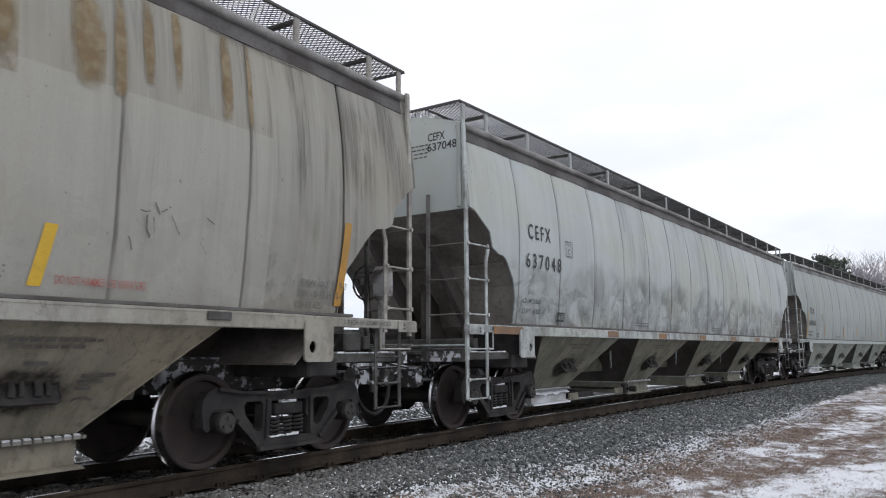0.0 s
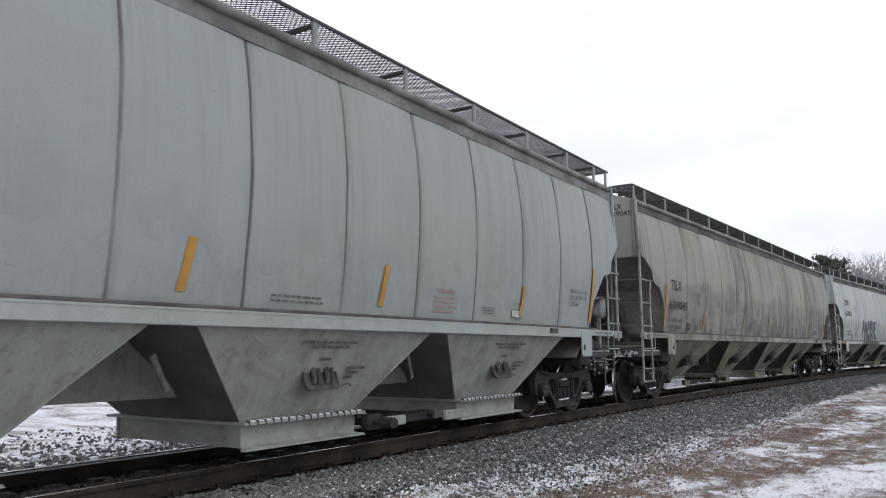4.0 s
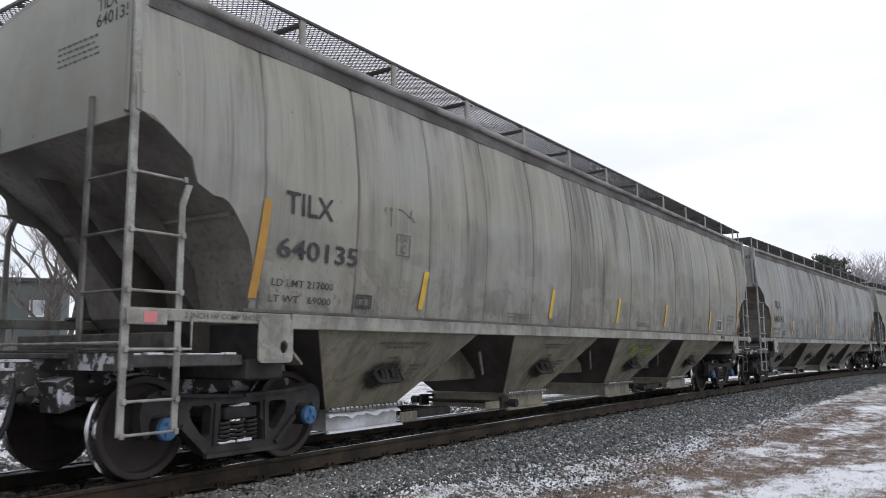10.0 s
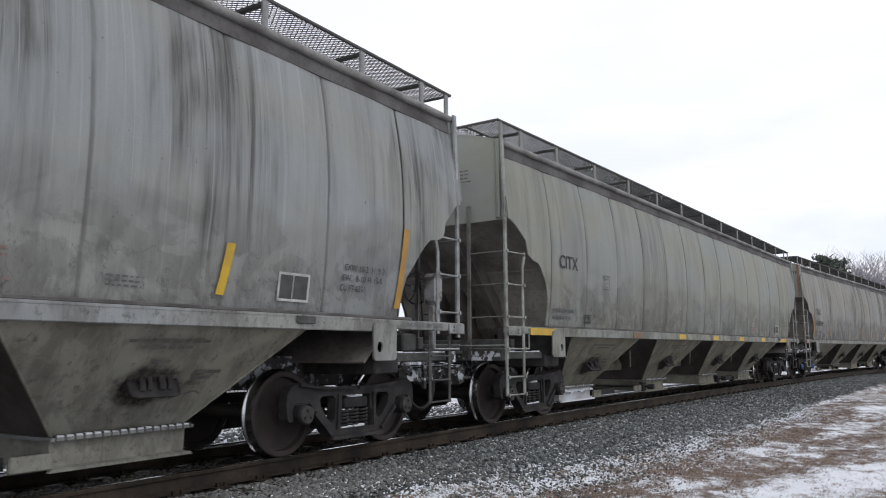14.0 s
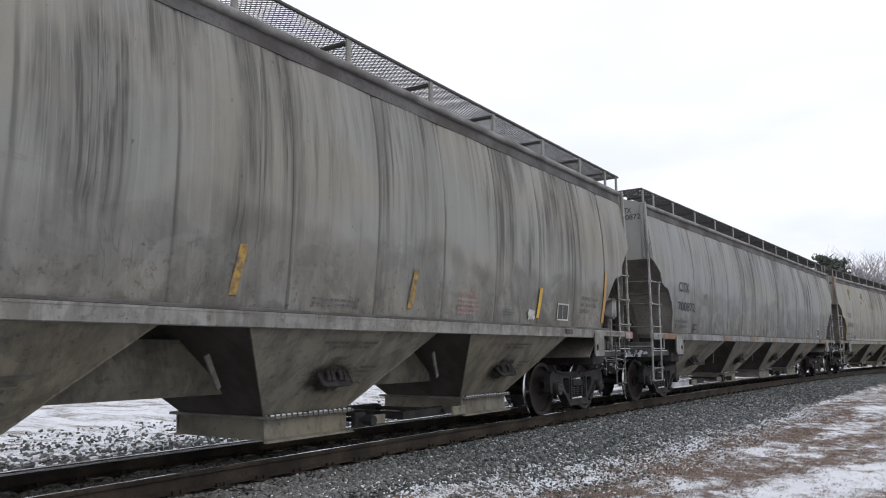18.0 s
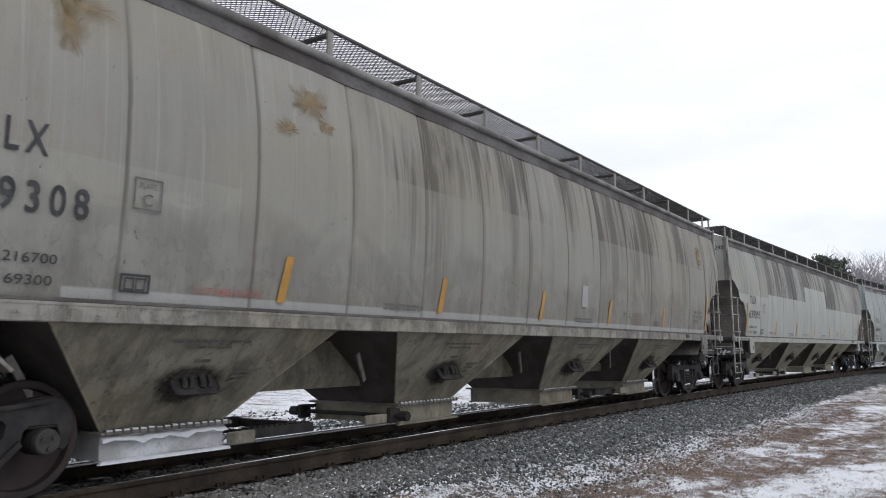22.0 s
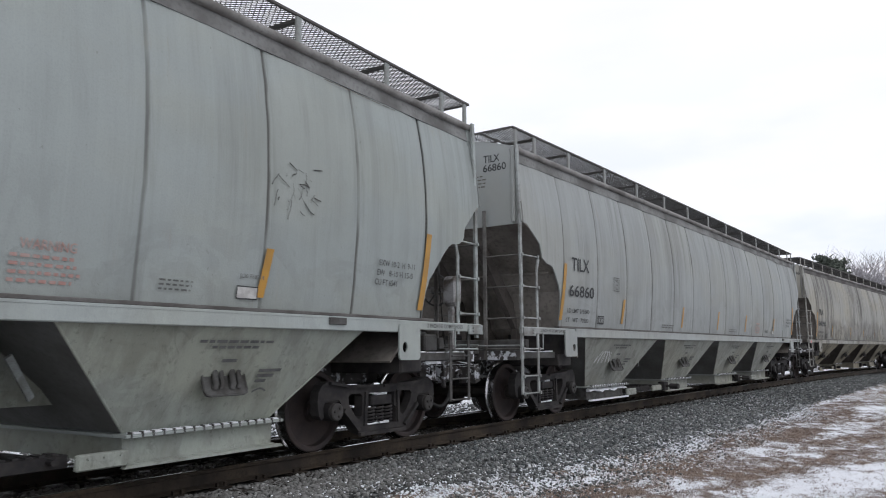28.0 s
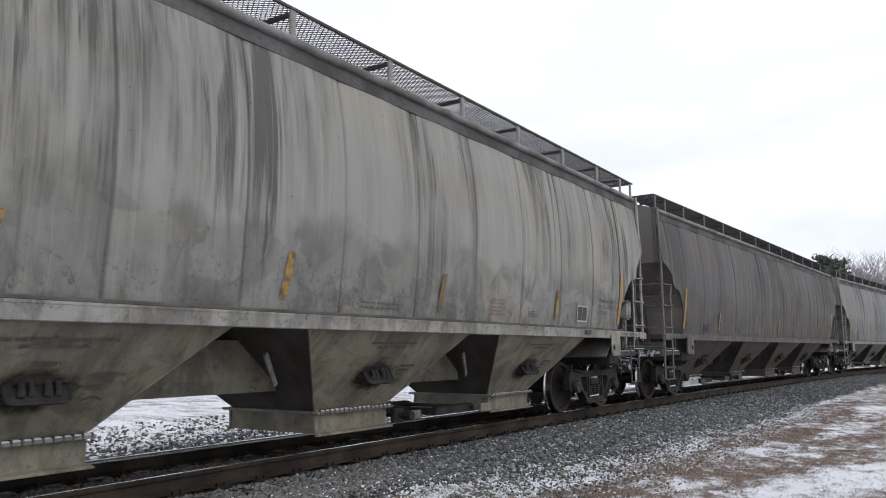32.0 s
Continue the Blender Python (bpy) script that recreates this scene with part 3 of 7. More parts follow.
def shaft_mesh():
    """The gate's operating shaft with its capstan ends."""
    g = G().tube([(0.80, -0.80, 0.31), (0.80, 0.80, 0.31)], 0.028, 8)
    for s in (-1, 1):
        y0, y1 = sorted((s * 0.78, s * 0.90))
        g.disc((0.80, 0.31), 0.062, y0, y1, 8)
        g.box(0.70, 0.90, *sorted((s * 0.66, s * 0.72)), 0.22, 0.40, 0.006)
        g.box(0.66, 0.80, *sorted((s * 0.60, s * 0.655)), 0.36, 0.40, 0.004)
    return g


def rack_plate_mesh():
    g = G().box(-1.02, -0.67, -0.70, -0.66, 0.205, 0.335, 0.012)
    for x in (-0.95, -0.84, -0.73):
        g.disc((x, 0.30), 0.012, -0.708, -0.7001, 6)
    return g


def shaft_plate_mesh():
    return G().box(0.92, 1.34, -0.69, -0.66, 0.225, 0.345, 0.012)


def gate_snow_mesh():
    """Snow lying between the bolts of a flange."""
    rnd = random.Random(5)
    g = G()
    for i in range(16):
        x = -0.66 + i * 0.0825
        h = rnd.uniform(0.008, 0.018)
        g.box(x + 0.009, x + 0.073, -0.699, -0.64, 0.4502, 0.4502 + h, 0.004)
    return g



def gate_cap_mesh():
    """Wind-packed snow on the ledge of the foremost gate, sloping outwards."""
    rnd = random.Random(17)
    g = G()
    n = 14
    v = []
    for i in range(n + 1):
        x = -0.66 + 1.32 * i / n
        a, b = rnd.uniform(-0.02, 0.02), rnd.uniform(-0.012, 0.012)
        v += [(x, -0.60, 0.410 + a), (x, -0.64, 0.400 + a), (x, -0.675 + b, 0.375 + a), (x, -0.690 + b, 0.352 + a * 1.4), (x, -0.626, 0.345 + a)]
    f = [(i * 5 + k, i * 5 + (k + 1) % 5, (i + 1) * 5 + (k + 1) % 5, (i + 1) * 5 + k) for i in range(n) for k in range(5)]
    return g.add(v, f + [(0, 1, 2, 3, 4), (n * 5 + 4, n * 5 + 3, n * 5 + 2, n * 5 + 1, n * 5)])


def gate_lip_mesh():
    """Outward lip along the foot of the gate."""
    return G().prism([(-0.70, 0.178), (0.70, 0.178), (0.68, 0.205), (-0.68, 0.205)], -0.70, -0.661)


def bracket_mesh():
    """Cast vibrator bracket on the hopper's sloping side: slanted pad with a rim, two lugs on it."""
    g = G()
    def slant(x, z):
        return (x + 0.16 * z, z)
    out = []
    for cx, cz, a0 in ((0.20, -0.11, -90), (0.20, 0.11, 0), (-0.20, 0.11, 90), (-0.20, -0.11, 180)):
        out += [slant(cx + 0.05 * math.cos(radians(a0 + d)), cz + 0.05 * math.sin(radians(a0 + d))) for d in (0, 45, 90)]
    g.prism(out, -0.012, 0.012)
    for i in range(len(out)):
        (x0, z0), (x1, z1) = out[i], out[(i + 1) % len(out)]
        g.tube([(x0, -0.014, z0), (x1, -0.014, z1)], 0.012, 5)
    for x, r in ((-0.13, 0.030), (-0.055, 0.024), (0.07, 0.034), (0.15, 0.026)):
        g.tube([(x - 0.02, -0.014, -0.095), (x - 0.014, -0.040, -0.06), (x + 0.014, -0.044, 0.06), (x + 0.02, -0.014, 0.105)], r, 7)
    return g


def brace_mesh():
    """Flat steel brace between two hoppers."""
    return G().prism([(-0.03, -0.22), (0.03, -0.22), (0.03, 0.22), (-0.03, 0.22)], -0.012, 0.012)


def grating_mesh(length, width, pitch=0.062):
    """Expanded metal: two crossing families of thin slanting strands; x along, y across."""
    g = G()
    t, hgt = 0.0072, 0.008
    run = width * 0.75
    for fam in (1, -1):
        x0 = -length / 2 - run
        while x0 < length / 2:
            t0, t1 = max(0.0, (-length / 2 - x0) / run), min(1.0, (length / 2 - x0) / run)
            if t1 - t0 > 0.02:
                p = [(x0 + run * k, fam * (k - 0.5) * width) for k in (t0, t1)]
                (px, py), (qx, qy) = p
                z = 0.0 if fam > 0 else 0.002
                g.add([(px, py - t, z), (px, py + t, z), (qx, qy + t, z), (qx, qy - t, z), (px, py - t, z + hgt), (px, py + t, z + hgt), (qx, qy + t, z + hgt), (qx, qy - t, z + hgt)],
                      [(0, 1, 2, 3), (7, 6, 5, 4), (1, 5, 6, 2), (0, 3, 7, 4)])
            x0 += pitch
    return g


def board_frame_mesh():
    """Angle iron edge of the long running board."""
    g = G()
    g.box(-10.17, 10.17, -1.385, -1.350, WALK_Z - 0.020, WALK_Z + 0.012, 0.004)
    g.box(-10.17, 10.17, -0.76, -0.735, WALK_Z - 0.020, WALK_Z + 0.012, 0.004)
    return g


def end_frame_mesh():
    """Edge of the running board that crosses the end."""
    g = G()
    g.box(10.14, 10.17, -1.34, 1.34, WALK_Z - 0.02, WALK_Z + 0.012)
    g.box(9.55, 9.58, -0.72, 0.72, WALK_Z - 0.02, WALK_Z + 0.012)
    return g


def post_mesh():
    """Flat upright that carries the running board off the eave."""
    return G().box(-0.042, 0.042, -0.012, 0.012, 4.33, WALK_Z + 0.015, 0.003)


def support_mesh():
    """Angle under the running board from the upright to the roof."""
    g = G()
    g.box(-0.03, 0.03, 0.014, 0.60, WALK_Z - 0.075, WALK_Z - 0.037, 0.003)
    return g


STILE_X, STILE2_X, STILE_Y = 10.195, 9.705, -1.475
END_STILE_Y = -0.84


def stile_mesh(short):
    """Corner upright of the ladders; leaning in at the top to meet the eave."""
    g = G()
    pts = [(1.30 if short else 1.00, STILE_Y), (3.0, STILE_Y), (3.55, STILE_Y + 0.01), (4.33, -1.44)]
    for (z0, y0), (z1, y1) in zip(pts, pts[1:]):
        v = [(STILE_X + dx, y + dy, z) for z, y in ((z0, y0), (z1, y1)) for dx, dy in ((-0.032, -0.032), (0.032, -0.032), (0.032, 0.0), (-0.032, 0.0))]
        g.add(v, [(0, 1, 5, 4), (1, 2, 6, 5), (2, 3, 7, 6), (3, 0, 4, 7), (0, 3, 2, 1), (4, 5, 6, 7)])
    if not short:
        g.box(STILE_X - 0.03, STILE_X + 0.03, STILE_Y - 0.028, STILE_Y - 0.004, 0.47, 0.999, 0.003)
    return g


def side_stile_mesh(short):
    """Second upright of the side ladder, bent in to the sheet at its head."""
    g = G()
    x = STILE2_X
    g.box(x - 0.03, x + 0.03, STILE_Y - 0.03, STILE_Y - 0.008, 1.34 if short else 0.47, 2.38, 0.004)
    g.prism([(x - 0.03, 2.38), (x + 0.03, 2.38), (x - 0.03, 2.56), (x - 0.09, 2.56)], STILE_Y - 0.03, STILE_Y - 0.008)
    return g


def step_mesh():
    """Separate stirrup step that hangs below the sill, set in towards the wheels."""
    g = G()
    for x in (STILE2_X - 0.10, STILE_X - 0.13):
        g.box(x - 0.028, x + 0.028, STILE_Y + 0.03, STILE_Y + 0.045, 0.47, 1.355, 0.003)
    for z in (0.49, 0.76, 1.06):
        g.tube([(STILE2_X - 0.10, STILE_Y + 0.02, z), (STILE_X - 0.13, STILE_Y + 0.02, z)], 0.0125, 8)
    return g


def end_stile_mesh():
    return G().box(STILE_X - 0.016, STILE_X + 0.014, END_STILE_Y - 0.03, END_STILE_Y + 0.03, 0.98, 3.34, 0.005)


def rung_mesh(a, b):
    g = G().tube([a, b], 0.0125, 8)
    for p in (a, b):
        g.box(p[0] - 0.02, p[0] + 0.02, p[1] - 0.035, p[1] - 0.012, p[2] - 0.025, p[2] + 0.025, 0.005)
    return g


def handhold_mesh():
    """Bent grab iron low on the side, below the sill."""
    x0, x1, y = STILE2_X - 0.12, STILE_X, STILE_Y - 0.045
    return G().tube([(x1, y + 0.01, 1.15), (x0, y, 1.15), (x0, y, 1.40), (x0 + 0.04, y + 0.02, 1.43)], 0.012, 8)


def jack_pad_mesh():
    """Jacking pad: plate with two holes, rounded corners."""
    x0, x1, z0, z1, r = -0.215, 0.215, 1.02, 1.44, 0.05
    out = []
    for cx, cz, a0 in ((x1 - r, z0 + r, -90), (x1 - r, z1 - r, 0), (x0 + r, z1 - r, 90), (x0 + r, z0 + r, 180)):
        out += [(cx + r * math.cos(radians(a0 + d)), cz + r * math.sin(radians(a0 + d))) for d in (0, 30, 60, 90)]
    hole = [(0.10 + 0.052 * math.cos(radians(d)), 1.17 + 0.062 * math.sin(radians(d))) for d in range(0, 360, 30)]
    return G().prism(out, -1.548, -1.527, [hole])


def stub_sill_mesh():
    """Stub centre sill; x towards the coupler."""
    return G().box(7.5, 10.45, -0.33, 0.33, 0.70, 1.07, 0.02)


def body_bolster_mesh():
    """Arm of the body bolster out to the jacking pad."""
    return G().box(8.42, 8.88, -1.42, -0.331, 0.86, 1.06, 0.02)


def end_sill_mesh():
    """End sill on one side of the coupler, and the stringer behind it."""
    return G().prism([(10.04, 0.98), (10.20, 0.98), (10.20, 1.12), (10.04, 1.12)], -1.40, -0.331)


def stringer_mesh():
    return G().box(8.881, 10.039, -1.36, -1.26, 1.00, 1.10, 0.01)


def stringer_snow_mesh():
    """Broken line of snow on top of the stringer."""
    rnd = random.Random(9)
    g = G()
    x = 8.95
    while x < 9.95:
        w = rnd.uniform(0.05, 0.2)
        g.box(x, x + w, -1.355, -1.27, 1.1005, 1.1005 + rnd.uniform(0.012, 0.035), 0.006)
        x += w + rnd.uniform(0.01, 0.08)
    return g


def rigging_mesh():
    """Brake rods, pipes, levers and castings hung round the coupler pocket."""
    g = G()
    rnd = random.Random(31)
    g.tube([(8.9, -0.50, 0.62), (9.8, -0.46, 0.60), (10.20, -0.45, 0.72)], 0.025, 6)
    g.tube([(9.0, 0.55, 0.66), (10.25, 0.50, 0.74)], 0.022, 6)
    g.tube([(9.6, -1.1, 0.92), (10.1, -0.75, 0.80), (10.40, -0.45, 0.82)], 0.020, 6)
    g.tube([(10.26, -1.25, 0.93), (10.30, -0.60, 0.90), (10.62, -0.22, 0.98), (10.64, -0.20, 0.86)], 0.014, 6)
    g.tube([(10.22, -0.36, 0.95), (10.28, -0.42, 0.70), (10.24, -0.50, 0.48), (10.34, -0.46, 0.42)], 0.022, 6)
    g.tube([(9.30, -1.05, 1.02), (9.42, -0.70, 0.90), (9.95, -0.62, 0.86)], 0.018, 6)
    g.disc((9.74, 0.82), 0.085, -0.86, -0.60, 10)
    g.prism([(10.05, 0.72), (10.18, 0.66), (10.27, 0.74), (10.25, 0.90), (10.10, 0.94)], -0.56, -0.37)
    g.prism([(10.08, 0.66), (10.22, 0.62), (10.26, 0.88), (10.12, 0.92)], 0.36, 0.66)
    g.prism([(9.97, 0.64), (10.02, 0.62), (10.04, 0.98), (9.96, 0.98)], -1.05, -1.01)
    for _ in range(26):
        x, y, z = rnd.uniform(9.35, 10.40), rnd.choice((-1, 1)) * rnd.uniform(0.335, 0.60), rnd.uniform(0.66, 1.02)
        w, h = rnd.uniform(0.02, 0.09), rnd.uniform(0.015, 0.06)
        a = rnd.uniform(0, 0.8)
        ring = [(x + w * rnd.uniform(0.7, 1.2) * math.cos(q + a), z + h * rnd.uniform(0.7, 1.2) * math.sin(q + a)) for q in (2 * math.pi * n / 7 for n in range(7))]
        g.prism(ring, y - rnd.uniform(0.02, 0.06), y + 0.02)
    return g


def centre_hood_mesh():
    """Hood that runs along the middle between the hoppers."""
    g = G()
    g.prism([(-0.30, 0.68), (0.30, 0.68), (0.36, 0.82), (0.28, 1.25), (-0.28, 1.25), (-0.36, 0.82)], -7.2, 7.2)
    g.v = [(y, x, z) for x, y, z in g.v]
    return g


def coupler_snow_mesh():
    """Snow packed on the coupler and the end sill."""
    rnd = random.Random(12)
    g = G()
    for i in range(40):
        x, y = rnd.uniform(10.45, 10.90), rnd.uniform(-0.34, 0.3)
        w, h = rnd.uniform(0.02, 0.075), rnd.uniform(0.012, 0.045)
        z = 1.001 if x < 10.56 and abs(y) < 0.36 else 0.985
        ring = [(x + w * rnd.uniform(0.6, 1.1) * math.cos(q), y + w * rnd.uniform(0.6, 1.1) * math.sin(q)) for q in (2 * math.pi * n / 9 for n in range(9))]
        v = [(px, py, z - 0.06) for px, py in ring] + [(x + (px - x) * 0.6, y + (py - y) * 0.6, z + h * rnd.uniform(0.7, 1)) for px, py in ring]
        g.add(v, [(n, (n + 1) % 9, 9 + (n + 1) % 9, 9 + n) for n in range(9)] + [tuple(range(9, 18))])
    return g


def platform_mesh():
    """Crossover platform and its handrail across the end."""
    g = G()
    g.box(9.70, 10.21, -1.25, 1.25, 1.125, 1.150, 0.004)
    g.box(8.95, 10.32, -0.72, 0.72, 1.072, 1.124, 0.01)
    g.box(9.55, 9.66, -1.25, 1.25, 1.15, 1.30, 0.01)
    return g


def handrail_mesh():
    return G().tube([(STILE_X + 0.02, -1.46, 1.20), (STILE_X + 0.02, -0.4, 1.20), (STILE_X + 0.02, 1.46, 1.20)], 0.013, 8)


def coupler_mesh():
    """Shank, head and knuckle; x towards the coupled end."""
    g = G()
    g.box(10.30, 10.60, -0.10, 0.10, 0.74, 0.92, 0.02)
    head = [(10.58, -0.14), (10.58, 0.16), (10.72, 0.24), (10.93, 0.22), (10.95, 0.10), (10.84, 0.06), (10.80, -0.02), (10.88, -0.05), (10.94, -0.12), (10.86, -0.22), (10.70, -0.20)]
    h = G().prism(head, 0.68, 0.98)
    h.v = [(x, z, y) for x, y, z in h.v]
    g.add(h.v, h.f)
    g.box(10.44, 10.56, -0.36, 0.36, 0.66, 1.00, 0.02)
    g.box(10.60, 10.68, 0.10, 0.16, 0.94, 1.10, 0.01)
    g.tube([(10.50, -0.2, 0.98), (10.47, -0.75, 1.0), (10.45, -1.25, 0.92)], 0.016, 8)
    return g


def hose_mesh():
    """Air hose hanging from the end, in a bow to the next wagon's hose."""
    pts = [(10.44, -0.34, 0.80), (10.47, -0.36, 0.68), (10.51, -0.38, 0.54), (10.58, -0.40, 0.42), (10.68, -0.41, 0.34), (10.78, -0.42, 0.30), (10.88, -0.42, 0.29)]
    return G().tube(pts, 0.027, 8).tube([(10.38, -0.29, 0.82), (10.46, -0.30, 0.80)], 0.05, 8)


def brake_wheel_mesh():
    """Hand brake wheel, five spokes, in the plane across the wagon."""
    g = G()
    ring = [(0, 0.22 * math.cos(a), 0.22 * math.sin(a)) for a in (2 * math.pi * i / 24 for i in range(25))]
    g.tube(ring, 0.014, 6, False)
    for i in range(5):
        a = 2 * math.pi * i / 5 + 0.3
        g.tube([(0, 0, 0), (0.02, 0.11 * math.cos(a), 0.11 * math.sin(a)), (0, 0.22 * math.cos(a), 0.22 * math.sin(a))], 0.010, 6)
    g.box(-0.06, 0.02, -0.05, 0.05, -0.05, 0.05, 0.01)
    return g


def brake_post_mesh():
    """Upright beside the hand brake."""
    return G().box(9.95, 10.05, -0.54, -0.42, 1.151, 3.02, 0.010)


def brake_case_mesh():
    """Rounded gear case of the hand brake."""
    return G().box(9.96, 10.13, -1.27, -1.02, 1.74, 2.16, 0.05)


def case_arm_mesh():
    """Flat arm from the gear case to the hand wheel."""
    return G().box(10.131, 10.17, -1.20, -0.72, 1.95, 2.03, 0.01)


def case_leg_mesh():
    """Upright that carries the gear case."""
    return G().box(10.0, 10.06, -1.18, -1.10, 1.151, 1.739, 0.008)


def tanks_mesh():
    """Air reservoir and pipes on the brake end."""
    g = G()
    g.tube([(9.45, -0.9, 1.28), (9.45, 0.3, 1.28)], 0.17, 16)
    g.tube([(9.1, -1.1, 1.20), (9.9, -1.1, 1.20), (9.9, -1.0, 2.4)], 0.025, 8)
    g.box(9.2, 9.5, -1.25, -0.98, 1.12, 1.34, 0.02)
    return g


# ---------------------------------------------------------------- trucks
def side_frame_mesh():
    """Cast side frame with its two windows and the spring opening, ribbed along the edges."""
    half = [(0.0, 0.15), (0.34, 0.15), (0.46, 0.20), (0.60, 0.34), (0.72, 0.44), (0.74, 0.54), (0.78, 0.58), (1.00, 0.58), (1.03, 0.50), (1.02, 0.40), (1.06, 0.38), (1.10, 0.42),
            (1.125, 0.58), (1.11, 0.68), (1.05, 0.755), (0.95, 0.79), (0.82, 0.785), (0.66, 0.745), (0.45, 0.725), (0.0, 0.72)]
    out = half[:-1] + [(-x, z) for x, z in reversed(half)][0:-1]
    win = [(0.36, 0.60), (0.40, 0.635), (0.58, 0.635), (0.615, 0.60), (0.60, 0.52), (0.48, 0.37), (0.42, 0.34), (0.375, 0.37)]
    spring = [(-0.29, 0.26), (0.29, 0.26), (0.29, 0.44), (0.25, 0.47), (0.25, 0.63), (-0.25, 0.63), (-0.25, 0.47), (-0.29, 0.44)]
    g = G().prism(out, -1.06, -0.94, [win, [(-x, z) for x, z in reversed(win)], spring])
    # flanges that stand proud round the outside
    for s in (-1, 1):
        f1 = [(s * 0.46, 0.20), (s * 0.72, 0.44), (s * 0.70, 0.48), (s * 0.43, 0.235)]
        g.prism(f1, -1.10, -1.0602)
        g.prism([(s * 0.02, 0.69), (s * 0.66, 0.715), (s * 0.95, 0.758), (s * 0.95, 0.79), (s * 0.66, 0.747), (s * 0.02, 0.722)], -1.10, -1.0604)
        g.prism([(s * 0.30, 0.26), (s * 0.345, 0.26), (s * 0.33, 0.65), (s * 0.285, 0.65)], -1.085, -1.0606)
    g.prism([(-0.44, 0.15), (0.44, 0.15), (0.44, 0.19), (-0.44, 0.19)], -1.11, -1.0608)
    return g


def adapter_mesh():
    """Bearing and its adapter in the pedestal."""
    g = G().disc((0, WHEEL_R), 0.105, -1.10, -0.90, 16)
    return g.box(-0.13, 0.13, -1.05, -0.93, WHEEL_R + 0.095, WHEEL_R + 0.125, 0.01)


def bolster_mesh():
    g = G().box(-0.20, 0.20, -1.07, 1.07, 0.48, 0.60, 0.015)
    g.box(-0.24, 0.24, -0.45, 0.45, 0.46, 0.70, 0.02)
    return g


def spring_mesh():
    pts = []
    turns = 5.0
    for i in range(int(turns * 10) + 1):
        a = 2 * math.pi * i / 10
        pts.append((0.062 * math.cos(a), 0.062 * math.sin(a), 0.262 + 0.20 * i / (turns * 10)))
    return G().tube(pts, 0.016, 6)


def spring_snow_mesh():
    g = G()
    rnd = random.Random(3)
    for i in range(9):
        x = rnd.uniform(-0.23, 0.23)
        z = rnd.choice((0.262, 0.602))
        w = rnd.uniform(0.02, 0.06)
        g.box(x - w, x + w, -1.075, -1.0, z, z + rnd.uniform(0.012, 0.03), 0.006)
    return g


def wheel_mesh():
    """Wheel: rim with flange inside, dished plate and hub; outer face towards -y."""
    prof = [(0.12, -0.075), (0.12, -0.02), (0.20, 0.012), (0.33, 0.020), (0.385, 0.005), (0.395, -0.062), (0.41, -0.070), (0.445, -0.070), (0.455, -0.062),
            (0.457, 0.030), (0.465, 0.042), (0.482, 0.052), (0.483, 0.065), (0.47, 0.072), (0.40, 0.072), (0.39, 0.045), (0.33, 0.040), (0.20, 0.034), (0.12, 0.075), (0.08, 0.075), (0.08, -0.075)]
    return G().lathe(prof, 40)


def tread_mesh():
    """Bright band worn by the rail on tread and flange."""
    return G().lathe([(0.4585, -0.058), (0.4585, 0.030), (0.4665, 0.041), (0.4835, 0.052), (0.4845, 0.065), (0.474, 0.074), (0.462, 0.074), (0.455, 0.0)], 40)


def axle_mesh():
    return G().lathe([(0.0, -0.90), (0.08, -0.90), (0.095, -0.72), (0.082, -0.6), (0.082, 0.6), (0.095, 0.72), (0.08, 0.90), (0.0, 0.90)], 16)


def cap_mesh():
    """End cap of the bearing with its three bolts; outwards is -y."""
    g = G().lathe([(0.0, -1.150), (0.085, -1.150), (0.098, -1.140), (0.10, -1.101), (0.0, -1.101)], 20)
    for i in range(3):
        a = 2 * math.pi * i / 3
        g.disc((0.05 * math.cos(a), 0.05 * math.sin(a)), 0.018, -1.168, -1.1502, 6)
    return g


def brake_beam_mesh():
    g = G()
    for s in (-1, 1):
        g.tube([(s * 0.40, -0.75, 0.36), (s * 0.40, 0.75, 0.36)], 0.035, 8)
        g.prism([(s * 0.40, 0.26), (s * 0.43, 0.26), (s * 0.445, 0.36), (s * 0.43, 0.50), (s * 0.40, 0.50)], -0.83, -0.70)
    return g


# ---------------------------------------------------------------- lettering
TEXTS = {}


def text_mesh(words, height, width=None, bold=0.012, gap=1.0):
    """Flat letters of the built-in font: x along, z up, from the lower left corner."""
    key = (words, round(height, 3), width, bold, gap)
    if key not in TEXTS:
        cu = bpy.data.curves.new("letters", "FONT")
        cu.body, cu.size, cu.resolution_u, cu.offset = words, 1.0, 3, bold
        cu.space_character = gap
        ob = bpy.data.objects.new("letters", cu)
        desk = bpy.data.scenes.new("desk")
        desk.collection.objects.link(ob)
        desk.view_layers[0].update()
        me = bpy.data.meshes.new_from_object(ob.evaluated_get(desk.view_layers[0].depsgraph))
        bpy.data.scenes.remove(desk)
        bpy.data.objects.remove(ob)
        bpy.data.curves.remove(cu)
        xs = [q.co.x for q in me.vertices]
        ys = [q.co.y for q in me.vertices]
        kz = height / (max(ys) - min(ys))
        kx = width / (max(xs) - min(xs)) if width else kz
        x0, y0 = min(xs), min(ys)
        TEXTS[key] = ([((q.co.x - x0) * kx, (q.co.y - y0) * kz) for q in me.vertices], [tuple(p.vertices) for p in me.polygons])
        bpy.data.meshes.remove(me)
    return TEXTS[key]


